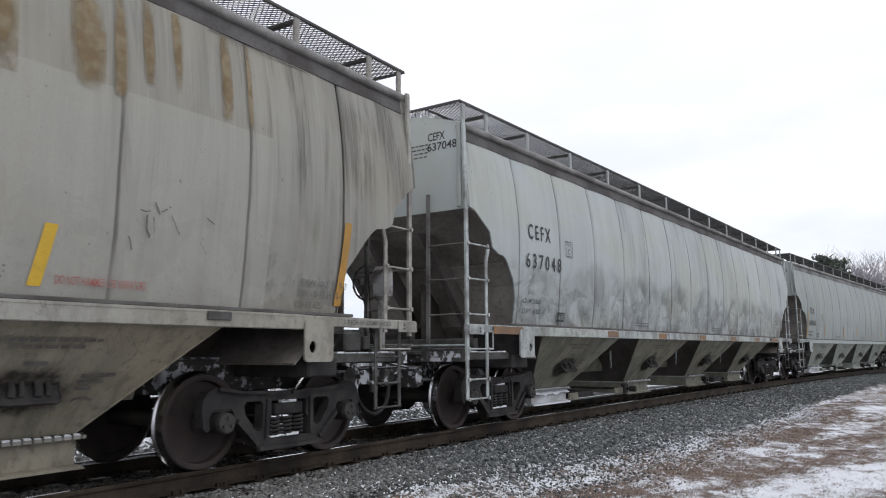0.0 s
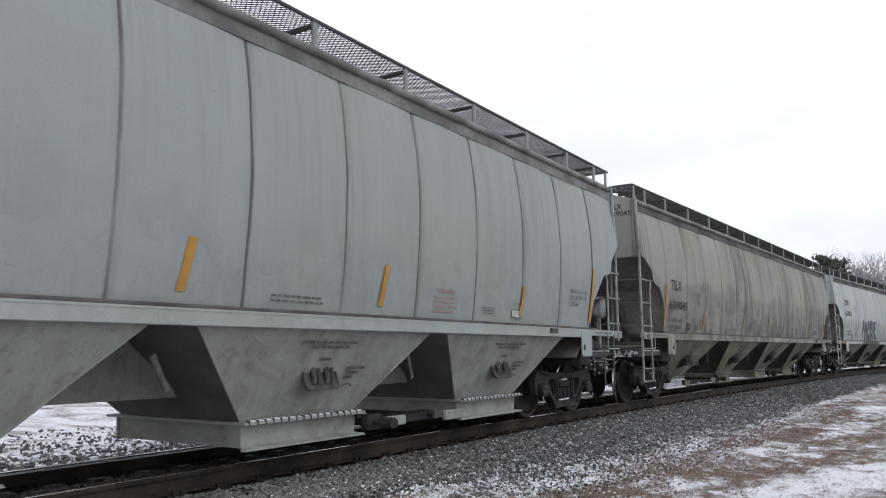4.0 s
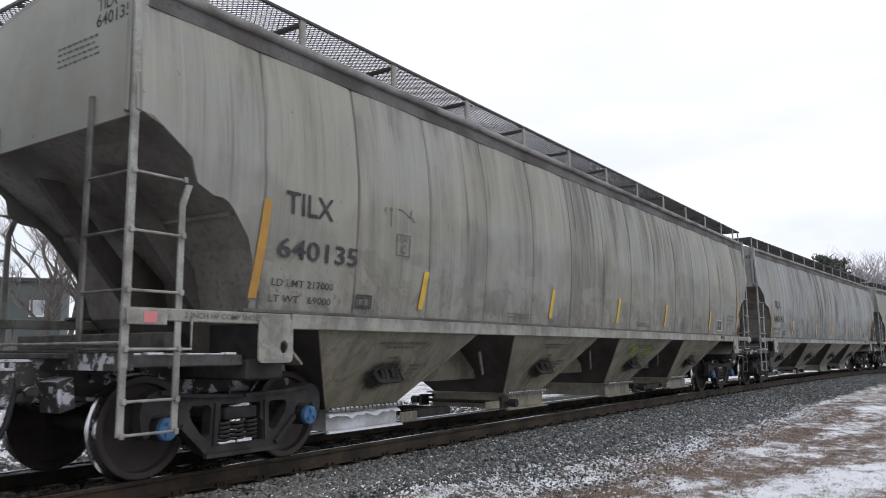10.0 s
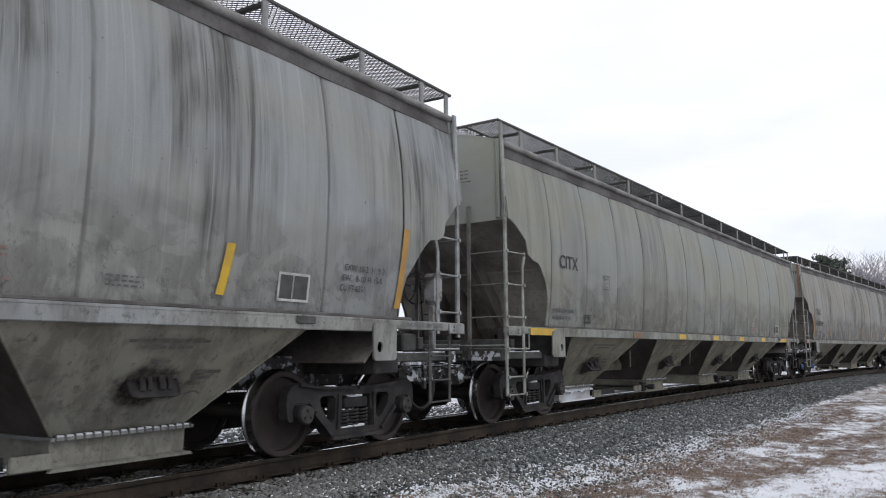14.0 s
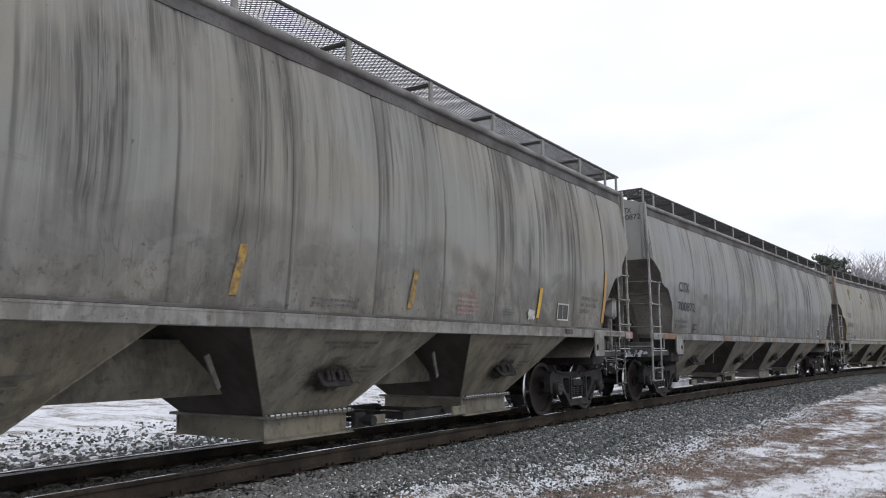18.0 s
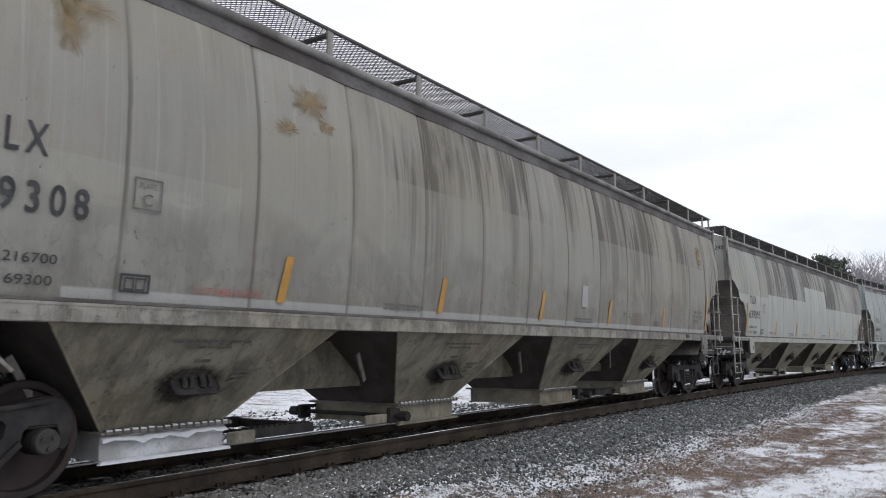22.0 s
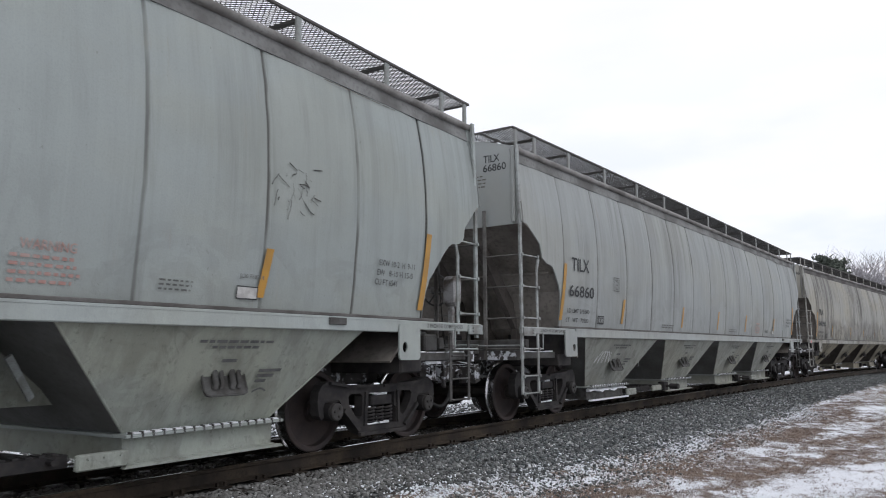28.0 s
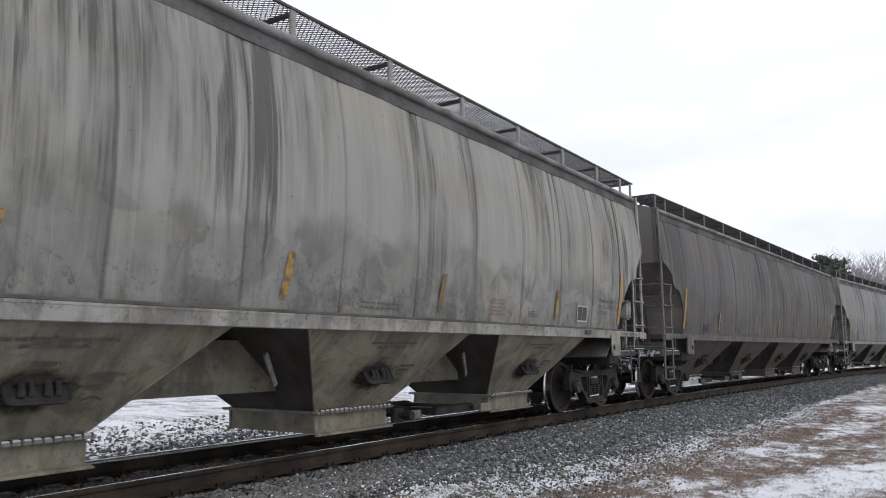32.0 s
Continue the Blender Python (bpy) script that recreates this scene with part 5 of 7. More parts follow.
def dress(car, spec):
    """Lettering, reflective strips and painted patches of one wagon."""
    ink = spec.get("ink", BLACK_INK)
    words, number = spec["mark"]
    z1, z2 = spec.get("mark_z", (2.475, 2.03))
    du = spec.get("shift", 0.0)
    gap, high = spec.get("gap", 1.0), spec.get("high", 0.225)
    if words:
        letters(car, words, -8.56 + du, z1, high, ink, spec.get("mark_w", 0.68), gap=gap, bold=spec.get("bold", 0.010))
    if number:
        letters(car, number, -8.64 + du, z2, high - 0.025 if gap == 1.0 else high, ink, spec.get("number_w", 0.195 * len(number)), gap=gap, bold=spec.get("bold", 0.012))
        end_letters(car, words, -0.83, 4.12, 0.12, 0.30, ink)
        end_letters(car, number, -0.82, 3.97, 0.12, 0.086 * len(number), ink)
    limits = spec.get("limits")
    if limits:
        for i, row in enumerate(limits):
            letters(car, row, -8.68 + du - 0.02 * i, spec.get("limit_z", 1.755) - 0.155 * i, 0.072, ink, spec.get("limit_w", 0.86))
    else:
        bars(car, -8.72, 1.60, 0.80, 0.24, 2, FADED_INK, spec["seed"])
    # plate letter in its box, service stencils
    bx, bz = spec.get("plate", (-6.80, 2.225))
    outline(car, bx, bz, 0.26, 0.26, FADED_INK)
    letters(car, "C", bx + 0.085, bz + 0.035, 0.10, FADED_INK)
    letters(car, "PLATE", bx + 0.05, bz + 0.175, 0.045, FADED_INK, 0.15)
    sx = -7.45 if spec.get("stepped", True) else -7.55
    outline(car, sx, 1.59, 0.27, 0.15, BLACK_INK, 0.02)
    outline(car, sx + 0.04, 1.61, 0.09, 0.10, BLACK_INK, 0.014, "service_stencil")
    outline(car, sx + 0.14, 1.61, 0.09, 0.10, BLACK_INK, 0.014, "service_stencil")
    rows = spec.get("sizes", ("EXW 10-2  H  9-3", "EW   8-10 H 15-0", "CU FT 6351"))
    tz, tu = spec.get("size_at", (2.09, 7.85) if len(rows[0]) > 16 else (1.985, 7.74))
    for i, row in enumerate(rows):
        letters(car, row, tu - 0.03 * i, tz - 0.11 * i, 0.068, FADED_INK if spec.get("faded") else ink, 0.70 if i < 2 else 0.42)
    bars(car, 4.95, 1.62, 0.42, 0.11, 3, FADED_INK, 8)
    bars(car, -4.15, 1.58, 0.85, 0.10, 2, FADED_INK, 10)
    bars(car, 1.0, 1.58, 0.8, 0.10, 2, FADED_INK, 9)
    if spec.get("warning"):
        letters(car, "WARNING", 3.80, 1.84, 0.075, RED_INK, 0.42)
        bars(car, 3.74, 1.59, 0.54, 0.23, 4, RED_INK, 11)
    elif spec.get("seed") > 3:
        bars(car, 3.80, 1.60, 0.46, 0.26, 5, FADED_RED, 11)
    if spec.get("hammer"):
        for u in spec["hammer"]:
            letters(car, "DO NOT HAMMER USE VIBRATORS", u, 1.615, 0.065, RED_STRONG, 0.76)
    if spec.get("placard") == "white":
        outline(car, 5.78, 1.60, 0.26, 0.12, BLACK_INK, 0.010, "placard_frame")
        blot(car, 5.79, 1.61, 0.24, 0.10, WHITE_INK, 6, "placard", 0.008, 0.01)
        letters(car, "JOB F18014", 5.80, 1.78, 0.05, FADED_INK, 0.30)
    elif spec.get("placard"):
        outline(car, 6.77, 1.61, 0.44, 0.28, WHITE_INK, 0.025, "placard_frame")
        blot(car, 6.79, 1.63, 0.40, 0.24, DARK_PATCH, 6, "placard", 0.008, 0.01)
        outline(car, 6.97, 1.63, 0.012, 0.24, WHITE_INK, 0.004, "placard_rule")
    for i, c in enumerate(BAYS[TYPE_OF[car.name]][0]):
        hopper_marks(car, c, i, spec)
    if spec.get("grime", 0.5) < 0.5:
        bars(car, 7.0, 4.03, 1.5, 0.028, 1, GRIME_INK, 12)
    for i in range(4):
        end_bars(car, -0.20, (4.07 if gap > 1.0 else 3.90) - i * 0.058, 0.62, GRIME_INK, spec["seed"] + i)
    for u, z0, z1, w, lean, colour in spec.get("strips", ()):
        strip(car, u, z0, z1, w, colour, lean=lean)
    for u, length, colour in spec.get("sill_strips", ()):
        sill_strip(car, u, length, colour)
    v, f = text_mesh("2 INCH HF COMP SHOES", 0.05, 0.85)
    for u in (-9.66, 8.85):
        g = G().add([(u + x, -1.520, 1.41 + h) for x, h in v], f)
        part("sill_lettering", g.mesh("sill_lettering"), FADED_INK, car)
    for s in (-1, 1):
        a, b = sorted((s * 9.84, s * 10.21))
        g = G().box(a, b, -1.540, -1.5155, 1.345, 1.475, 0.006)
        end_plate = part("sill_end_plate", g.mesh("sill_end_plate"), car_pale(car), car)
        c = s * 10.0
        if spec.get("card", True) and spec.get("card_colour") is not None:
            g = G().box(c - 0.06, c + 0.06, -1.545, -1.5402, 1.365, 1.455)
            part("route_card", g.mesh("route_card"), spec["card_colour"], car)
        else:
            g = G().disc((c - s * 0.06, 1.43), 0.014, -1.546, -1.5402, 8).disc((c - s * 0.06, 1.385), 0.014, -1.546, -1.5402, 8)
            part("bolt_heads", g.mesh("bolt_heads"), DARK_PATCH, car)
    extra = spec.get("extra")
    if extra:
        extra(car)


def car_pale(car):
    for o in car.children:
        if o.name.startswith("corner_stile"):
            return o.material_slots[0].material


def end_bars(car, y, z, width, ink, seed):
    rnd = random.Random(seed)
    g = G()
    x = 0.0
    while x < width:
        w = rnd.uniform(0.04, 0.09)
        g.add([(-10.180, y - x, z), (-10.180, y - x - w, z), (-10.180, y - x - w, z + 0.020), (-10.180, y - x, z + 0.020)], [(0, 1, 2, 3)])
        x += w + 0.02
    return part("end_stencil", g.mesh("end_stencil"), ink, car, kind="stuff")


def hopper_marks(car, c, i, spec):
    """Small stencils on a hopper's side: rows of writing too small to read, the arrow over the gate."""
    rnd = random.Random(i + int(spec["seed"] * 10))
    v, f = [], []

    def bar(x0, x1, z0, z1):
        n = len(v)
        v.extend([(x0, z0), (x1, z0), (x1, z1), (x0, z1)])
        f.append((n, n + 1, n + 2, n + 3))

    for r in range(2):
        x = -0.42 + 0.16 * r
        while x < 0.42 - 0.16 * r:
            w = rnd.uniform(0.05, 0.12)
            bar(x, x + w, 1.205 - 0.05 * r, 1.23 - 0.05 * r)
            x += w + 0.02
    bar(-0.09, 0.09, 1.03, 1.06)
    side = 0.42
    for r in range(3):
        bar(side, side + 0.30 - 0.08 * r, 0.93 - 0.05 * r, 0.96 - 0.05 * r)
    n = len(v)
    q, g = ribbon([(side + 0.02 + 0.03 * k, 0.74 + 0.03 * math.sin(math.pi * k / 6)) for k in range(7)], 0.009)
    v.extend(q)
    f.extend(tuple(a + n for a in t) for t in g)
    rnd = random.Random(i * 7 + int(spec["seed"]))
    ring = [(0.46 * math.cos(q) + 0.05 * math.sin(q), 0.84 + 0.22 * math.sin(q)) for q in (2 * math.pi * n / 18 for n in range(18))]
    if spec.get("grime", 0.5) >= 0.2:
        on_hopper(car, c, "grease_stain", [(0.0, 0.84)] + ring, [(0, n + 1, (n + 1) % 18 + 1) for n in range(18)], GREASE, 0.004, "dark grease round the bracket")
    on_hopper(car, c, "hopper_stencil", v, f, FADED_INK if spec.get("grime", 0.5) < 0.3 else GRIME_INK, 0.006, kind="stuff")


# ---------------------------------------------------------------- ground
def ground_z(x, y):
    """Height of the ground; the track bed stands a little proud, woods rise behind."""
    lat = math.hypot(x, y + RADIUS) - RADIUS if y > -RADIUS else -RADIUS
    a = abs(lat)
    if a < 1.9:
        z = -0.205
    elif a < 3.1:
        z = -0.205 - 0.235 * ((a - 1.9) / 1.2)
    else:
        z = -0.44 - 0.05 * min(1.0, (a - 3.1) / 2)
    if lat > 22:
        z += 3.2 * min(1.0, (lat - 22) / 40) ** 1.3
    if a > 3.1:
        z += 0.035 * noise.noise((x * 0.7, y * 0.7, 0)) + 0.02 * noise.noise((x * 2.3, y * 2.3, 5))
    return z, lat


# bare places (-) and drifts (+) in the thin snow beside the line: along, across, their half sizes, how much
PATCHES = ((12.9, -3.1, 0.9, 0.28, 0.36), (9.3, -3.10, 0.6, 0.25, 0.34), (8.0, -2.90, 0.6, 0.22, 0.3), (7.5, -2.35, 0.5, 0.18, 0.2), (19.6, -3.43, 1.6, 0.2, 0.3), (18.2, -4.8, 1.5, 0.35, 0.28),
           (23.9, -4.65, 2.5, 0.5, 0.32), (11.6, -5.6, 1.1, 0.5, 0.38), (9.8, -5.1, 0.8, 0.4, 0.38), (9.4, -4.1, 0.45, 0.22, 0.3), (13.1, -4.15, 0.7, 0.18, 0.2), (25.8, -3.15, 2.0, 0.15, 0.25),
           (13.8, -3.5, 1.0, 0.16, -0.42), (10.6, -3.65, 0.8, 0.26, -0.46), (8.6, -3.6, 0.55, 0.26, -0.46), (10.8, -4.6, 0.7, 0.26, -0.34), (11.7, -4.9, 0.6, 0.26, -0.3), (16.6, -4.2, 1.1, 0.3, -0.36),
           (16.2, -5.4, 1.1, 0.26, -0.3), (13.1, -5.25, 0.6, 0.2, -0.32), (17.4, -3.55, 1.0, 0.14, -0.32), (21.5, -4.3, 1.5, 0.26, -0.32), (8.0, -3.26, 0.4, 0.16, -0.3))


def bank_edge(s):
    """How far the ballast reaches from the middle of the line."""
    return float(np.interp(s, (5.0, 6.5, 8.0, 10.2, 12.7, 16.5, 20.0, 25.0, 41.0), (1.95, 2.08, 2.50, 2.65, 2.82, 2.97, 3.2, 3.02, 2.62)))


def on_bank(s, lat, r):
    """Stones thin out over a ragged edge."""
    return -lat < bank_edge(s) + 0.28 * noise.noise((s * 1.3, lat * 2.0, 4.0)) + r.normal(0, 0.10)


def snow_speckle(s, lat, r):
    """Snow grains lie in loose clumps, thickest along the edge of the bank."""
    out = -lat - bank_edge(s)
    clump = noise.noise((s * 1.6, lat * 3.0, 9.0))
    return r.rand() < 0.05 + max(0.0, 0.75 * math.exp(-(out / 0.32) ** 2) * (0.45 + 1.4 * clump))


def snow_cover(x, y, lat):
    """How much snow lies at a place, 0 to 1."""
    n = 0.16 * noise.noise((x * 0.5, y * 0.8, 1.0)) + 0.32 * noise.noise((x * 1.5, y * 3.0, 2.0)) + 0.42 * noise.noise((x * 3.2, y * 6.0, 3.0))
    if lat >= 0:
        return max(0.0, min(1.0, 0.72 + n * 0.95))
    s = math.atan2(x, y + RADIUS) * RADIUS
    base = 0.55 + 0.05 * min(1, max(0, (-lat - 4.2) / 1.5))
    for ps, pl, hs, hl, much in PATCHES:
        d = ((s - ps) / hs) ** 2 + ((lat - pl) / hl) ** 2
        if d < 6:
            base += much * math.exp(-d)
    return max(0.0, min(1.0, base + n * 0.9))


def ground_material():
    k = Nodes("track bed, snow and dry grass")
    geo = k.n.new("ShaderNodeNewGeometry")
    pos = geo.outputs["Position"]
    x, y, z = k.xyz(pos)
    yy = k.math("ADD", y, RADIUS)
    rad = k.math("SQRT", k.math("ADD", k.math("MULTIPLY", x, x), k.math("MULTIPLY", yy, yy)))
    lat = k.math("SUBTRACT", rad, RADIUS)
    wob = k.math("MULTIPLY", k.math("SUBTRACT", k.noise(pos, 1.9, 7, 0.8), 0.5), 1.5)
    # the bank narrows towards the camera
    wob = k.math("ADD", wob, k.ramp(x, 13.0, 7.0, 0.0, 0.55))
    # beyond the far rail the stone lies twice as wide
    far = k.math("MULTIPLY", k.math("MAXIMUM", lat, 0.0), 0.52)
    a = k.math("ADD", k.math("MAXIMUM", k.math("MULTIPLY", lat, -1.0), far), wob)
    stone = k.n.new("ShaderNodeTexVoronoi")
    stone.inputs["Scale"].default_value = 19.0
    k.l.new(pos, stone.inputs["Vector"])
    cell = k.xyz(stone.outputs["Color"])
    rock = k.mix(cell[0], (0.04, 0.045, 0.046), (0.135, 0.145, 0.143))
    rock = k.mix(k.ramp(k.noise(pos, 0.8, 3), 0.4, 0.7, 0, 0.4), rock, (0.07, 0.085, 0.085))
    rock = k.mix(k.ramp(stone.outputs["Distance"], 0.25, 0.6), rock, (0.02, 0.02, 0.02))
    # between the rails oil and the train's shade both darken the stone colour
    oily = k.ramp(k.math("ABSOLUTE", lat), 1.15, 0.6, 0, 0.9)
    rock = k.mix(oily, rock, (0.022, 0.019, 0.016))
    att = k.n.new("ShaderNodeAttribute")
    att.attribute_name = "snow"
    fine = k.math("ADD", k.math("MULTIPLY", k.math("SUBTRACT", k.noise(pos, 7.0, 7, 0.78), 0.5), 1.9), k.math("MULTIPLY", k.math("SUBTRACT", k.noise(pos, 55.0, 3, 0.7), 0.5), 1.6))
    cover = k.ramp(k.math("ADD", att.outputs["Fac"], fine), 0.48, 0.62)
    grass = k.mix(k.noise(pos, 5, 5), (0.20, 0.145, 0.11), (0.34, 0.275, 0.225))
    grass = k.mix(k.ramp(k.noise(pos, 45, 4), 0.4, 0.7), grass, (0.10, 0.07, 0.05))
    snow = k.mix(k.noise(pos, 7, 4), (0.70, 0.73, 0.78), (0.84, 0.86, 0.89))
    land = k.mix(cover, grass, snow)
    land = k.mix(k.ramp(k.noise(pos, 80.0, 3, 0.7), 0.58, 0.66, 0, 0.75), land, (0.15, 0.105, 0.09))
    c = k.mix(k.ramp(a, 2.70, 3.05), rock, land)
    h = k.mix(k.ramp(a, 2.70, 3.05), k.math("MULTIPLY", stone.outputs["Distance"], -1.0), k.math("ADD", cover, k.noise(pos, 30, 4)))
    k.bump(h, 0.8, 0.03)
    return k.done(c, 0.85)


def build_ground():
    xs = sorted(set([round(-4 + 0.2 * i, 3) for i in range(170)] + [round(30 + 0.6 * i, 3) for i in range(60)] + [-4 - 1.5 * i for i in range(1, 20)] + [66 + 8 * i for i in range(1, 30)]
                    + [320, 450, 700, 1100, 1800, 3000, -50, -80, -130, -220, -400, -800, -1600, -3000]))
    ys = sorted(set([round(-9 + 0.15 * i, 3) for i in range(115)] + [8.3 + 0.8 * i for i in range(50)] + [-9 - 1.5 * i for i in range(1, 16)] + [48 + 6 * i for i in range(1, 25)]
                    + [230, 320, 500, 900, 1600, 3000, -35, -50, -80, -140, -260, -440, -800, -1600, -3000]))
    verts, cover = [], []
    for x in xs:
        for y in ys:
            z, lat = ground_z(x, y)
            verts.append((x, y, z))
            cover.append(snow_cover(x, y, lat))
    n = len(ys)
    g = G().add(verts, [(i * n + j, (i + 1) * n + j, (i + 1) * n + j + 1, i * n + j + 1) for i in range(len(xs) - 1) for j in range(n - 1)])
    me = g.mesh("ground", 60)
    layer = me.attributes.new("snow", "FLOAT", "POINT")
    layer.data.foreach_set("value", cover)
    return tagged(part("ground", me, ground_material()), "grey ballast bank beside thin snow over brown grass", "ground", kind="structure")


def rail_mesh(s0, s1, lat):
    """Flat-bottomed rail bent to the curve."""
    prof = [(-0.070, -0.172), (-0.070, -0.160), (-0.012, -0.140), (-0.008, -0.045), (-0.034, -0.036), (-0.036, -0.008), (-0.028, 0.0),
            (0.028, 0.0), (0.036, -0.008), (0.034, -0.036), (0.008, -0.045), (0.012, -0.140), (0.070, -0.160), (0.070, -0.172)]
    n = len(prof)
    ss = [s0 + (s1 - s0) * i / 120 for i in range(121)]
    verts = [place(s, lat + y, z) for s in ss for y, z in prof]
    return G().add(verts, [(i * n + k, i * n + (k + 1) % n, (i + 1) * n + (k + 1) % n, (i + 1) * n + k) for i in range(120) for k in range(n)])


def rail_head_mesh(s0, s1, lat):
    """The strip of the head that the wheels keep bright."""
    ss = [s0 + (s1 - s0) * i / 120 for i in range(121)]
    prof = [(-0.026, 0.0005), (-0.02, 0.0025), (0.02, 0.0025), (0.026, 0.0005)]
    verts = [place(s, lat + y, z) for s in ss for y, z in prof]
    return G().add(verts, [(i * 4 + k, i * 4 + k + 1, (i + 1) * 4 + k + 1, (i + 1) * 4 + k) for i in range(120) for k in range(3)])


def build_track():
    track = tagged(new("track"), "rusty rails on oily wooden sleepers", "railway track", kind="structure")
    rust = worn("rail rust", (0.058, 0.044, 0.031), (0.016, 0.013, 0.011), 0.9, 2.0, 0.8)
    oak = worn("oily sleeper wood", (0.030, 0.025, 0.021), (0.014, 0.012, 0.011), 0.8, 3.0, 0.85)
    for lat in (-0.753, 0.753):
        rail = part("rail", rail_mesh(-40, 160, lat).mesh("rail", 40), rust, track, "rust-brown steel rail")
        part("rail_head", rail_head_mesh(-40, 160, lat).mesh("rail_head"), TREAD, rail, "polished running surface")
    # the outer rail of the curve is polished on its inner face by the flanges
    ss = [-40 + 200 * i / 120 for i in range(121)]
    g = G().add([place(s, 0.753 + y, z) for s in ss for y, z in ((-0.0385, -0.034), (-0.0375, -0.012), (-0.029, 0.0015))], [(i * 3 + k, i * 3 + k + 1, i * 3 + k + 4, i * 3 + k + 3) for i in range(120) for k in range(2)])
    part("gauge_face", g.mesh("gauge_face"), TREAD, track, "polished inner face of the rail")
    tie = cached("tie", lambda: G().box(-0.115, 0.115, -1.30, 1.30, -0.34, -0.186, 0.012))
    plate = cached("tie_plate", lambda: G().box(-0.10, 0.10, -0.17, 0.17, -0.186, -0.1725, 0.004).box(-0.06, -0.035, -0.105, -0.075, -0.1725, -0.135).box(0.035, 0.06, -0.105, -0.075, -0.1725, -0.135).box(-0.06, -0.035, 0.075, 0.105, -0.1725, -0.135).box(0.035, 0.06, 0.075, 0.105, -0.1725, -0.135))
    for i in range(90):
        s = -3 + i * 0.52 + random.uniform(-0.02, 0.02)
        t = part("sleeper", tie, oak, track, m=along(s, 0, 0, random.uniform(-0.6, 0.6)))
        for lat in (-0.753, 0.753):
            part("tie_plate", plate, rust, t, m=at(0, lat))
    return track


def scatter_stones(name, label, n, s0, s1, l0, l1, r0, r1, material, seed, keep=None):
    """Broken stones lying on the bed, in one mesh."""
    rnd = np.random.RandomState(seed)
    p = (1 + 5 ** 0.5) / 2
    ico = np.array([(-1, p, 0), (1, p, 0), (-1, -p, 0), (1, -p, 0), (0, -1, p), (0, 1, p), (0, -1, -p), (0, 1, -p), (p, 0, -1), (p, 0, 1), (-p, 0, -1), (-p, 0, 1)]) / 1.9
    tri = np.array([(0, 11, 5), (0, 5, 1), (0, 1, 7), (0, 7, 10), (0, 10, 11), (1, 5, 9), (5, 11, 4), (11, 10, 2), (10, 7, 6), (7, 1, 8),
                    (3, 9, 4), (3, 4, 2), (3, 2, 6), (3, 6, 8), (3, 8, 9), (4, 9, 5), (2, 4, 11), (6, 2, 10), (8, 6, 7), (9, 8, 1)])
    pts = []
    while len(pts) < n:
        s, lat = rnd.uniform(s0, s1), rnd.uniform(l0, l1)
        if keep and not keep(s, lat, rnd):
            continue
        q = place(s, lat, 0)
        pts.append((q.x, q.y, ground_z(q.x, q.y)[0]))
    c = np.array(pts)
    r = rnd.uniform(r0, r1, n) * rnd.choice([0.7, 1.0, 1.0, 1.25], n)
    c[:, 2] += r * rnd.uniform(0.0, 0.75, n)
    shape = ico[None] * rnd.uniform(0.62, 1.3, (n, 12, 1)) * np.stack([rnd.uniform(0.8, 1.35, n), rnd.uniform(0.7, 1.1, n), rnd.uniform(0.5, 0.9, n)], 1)[:, None]
    a = rnd.uniform(0, 2 * math.pi, n)
    b = rnd.uniform(-0.6, 0.6, n)
    ca, sa, cb, sb = np.cos(a), np.sin(a), np.cos(b), np.sin(b)
    x, y, z = shape[..., 0], shape[..., 1], shape[..., 2]
    x, z = x * cb[:, None] - z * sb[:, None], x * sb[:, None] + z * cb[:, None]
    x, y = x * ca[:, None] - y * sa[:, None], x * sa[:, None] + y * ca[:, None]
    v = (np.stack([x, y, z], -1) * r[:, None, None] + c[:, None]).reshape(-1, 3)
    f = (tri[None] + (np.arange(n) * 12)[:, None, None]).reshape(-1, 3)
    me = bpy.data.meshes.new(name)
    me.vertices.add(len(v))
    me.vertices.foreach_set("co", v.astype(np.float32).ravel())
    me.loops.add(len(f) * 3)
    me.loops.foreach_set("vertex_index", f.astype(np.int32).ravel())
    me.polygons.add(len(f))
    me.polygons.foreach_set("loop_start", np.arange(0, len(f) * 3, 3, dtype=np.int32))
    me.update(calc_edges=True)
    me.materials.append(None)
    return tagged(part(name, me, material), label, "ballast", kind="stuff")


def stone_material(name, lo, hi, tint):
    k = Nodes(name)
    geo = k.n.new("ShaderNodeNewGeometry")
    r = geo.outputs["Random Per Island"]
    c = k.mix(k.math("POWER", r, 1.7), lo, hi)
    r3 = k.math("FRACT", k.math("MULTIPLY", r, 41.7))
    c = k.mix(k.ramp(r3, 0.93, 0.95, 0, 0.8), c, tuple(min(0.6, q * 2.0) for q in hi))
    r2 = k.math("FRACT", k.math("MULTIPLY", r, 17.3))
    c = k.mix(k.ramp(r2, 0.6, 0.95, 0, 0.6), c, tint)
    c = k.mix(k.ramp(k.noise(geo.outputs["Position"], 40, 3), 0.4, 0.7, 0, 0.35), c, tuple(a * 0.5 for a in lo))
    # nearer the camera the stones are dusty
    px = k.xyz(geo.outputs["Position"])[0]
    c = k.mix(k.ramp(px, 9.0, 5.5, 0, 0.45), c, (0.215, 0.205, 0.19))
    k.bump(k.noise(geo.outputs["Position"], 90, 3), 0.4, 0.004)
    return k.done(c, 0.8)


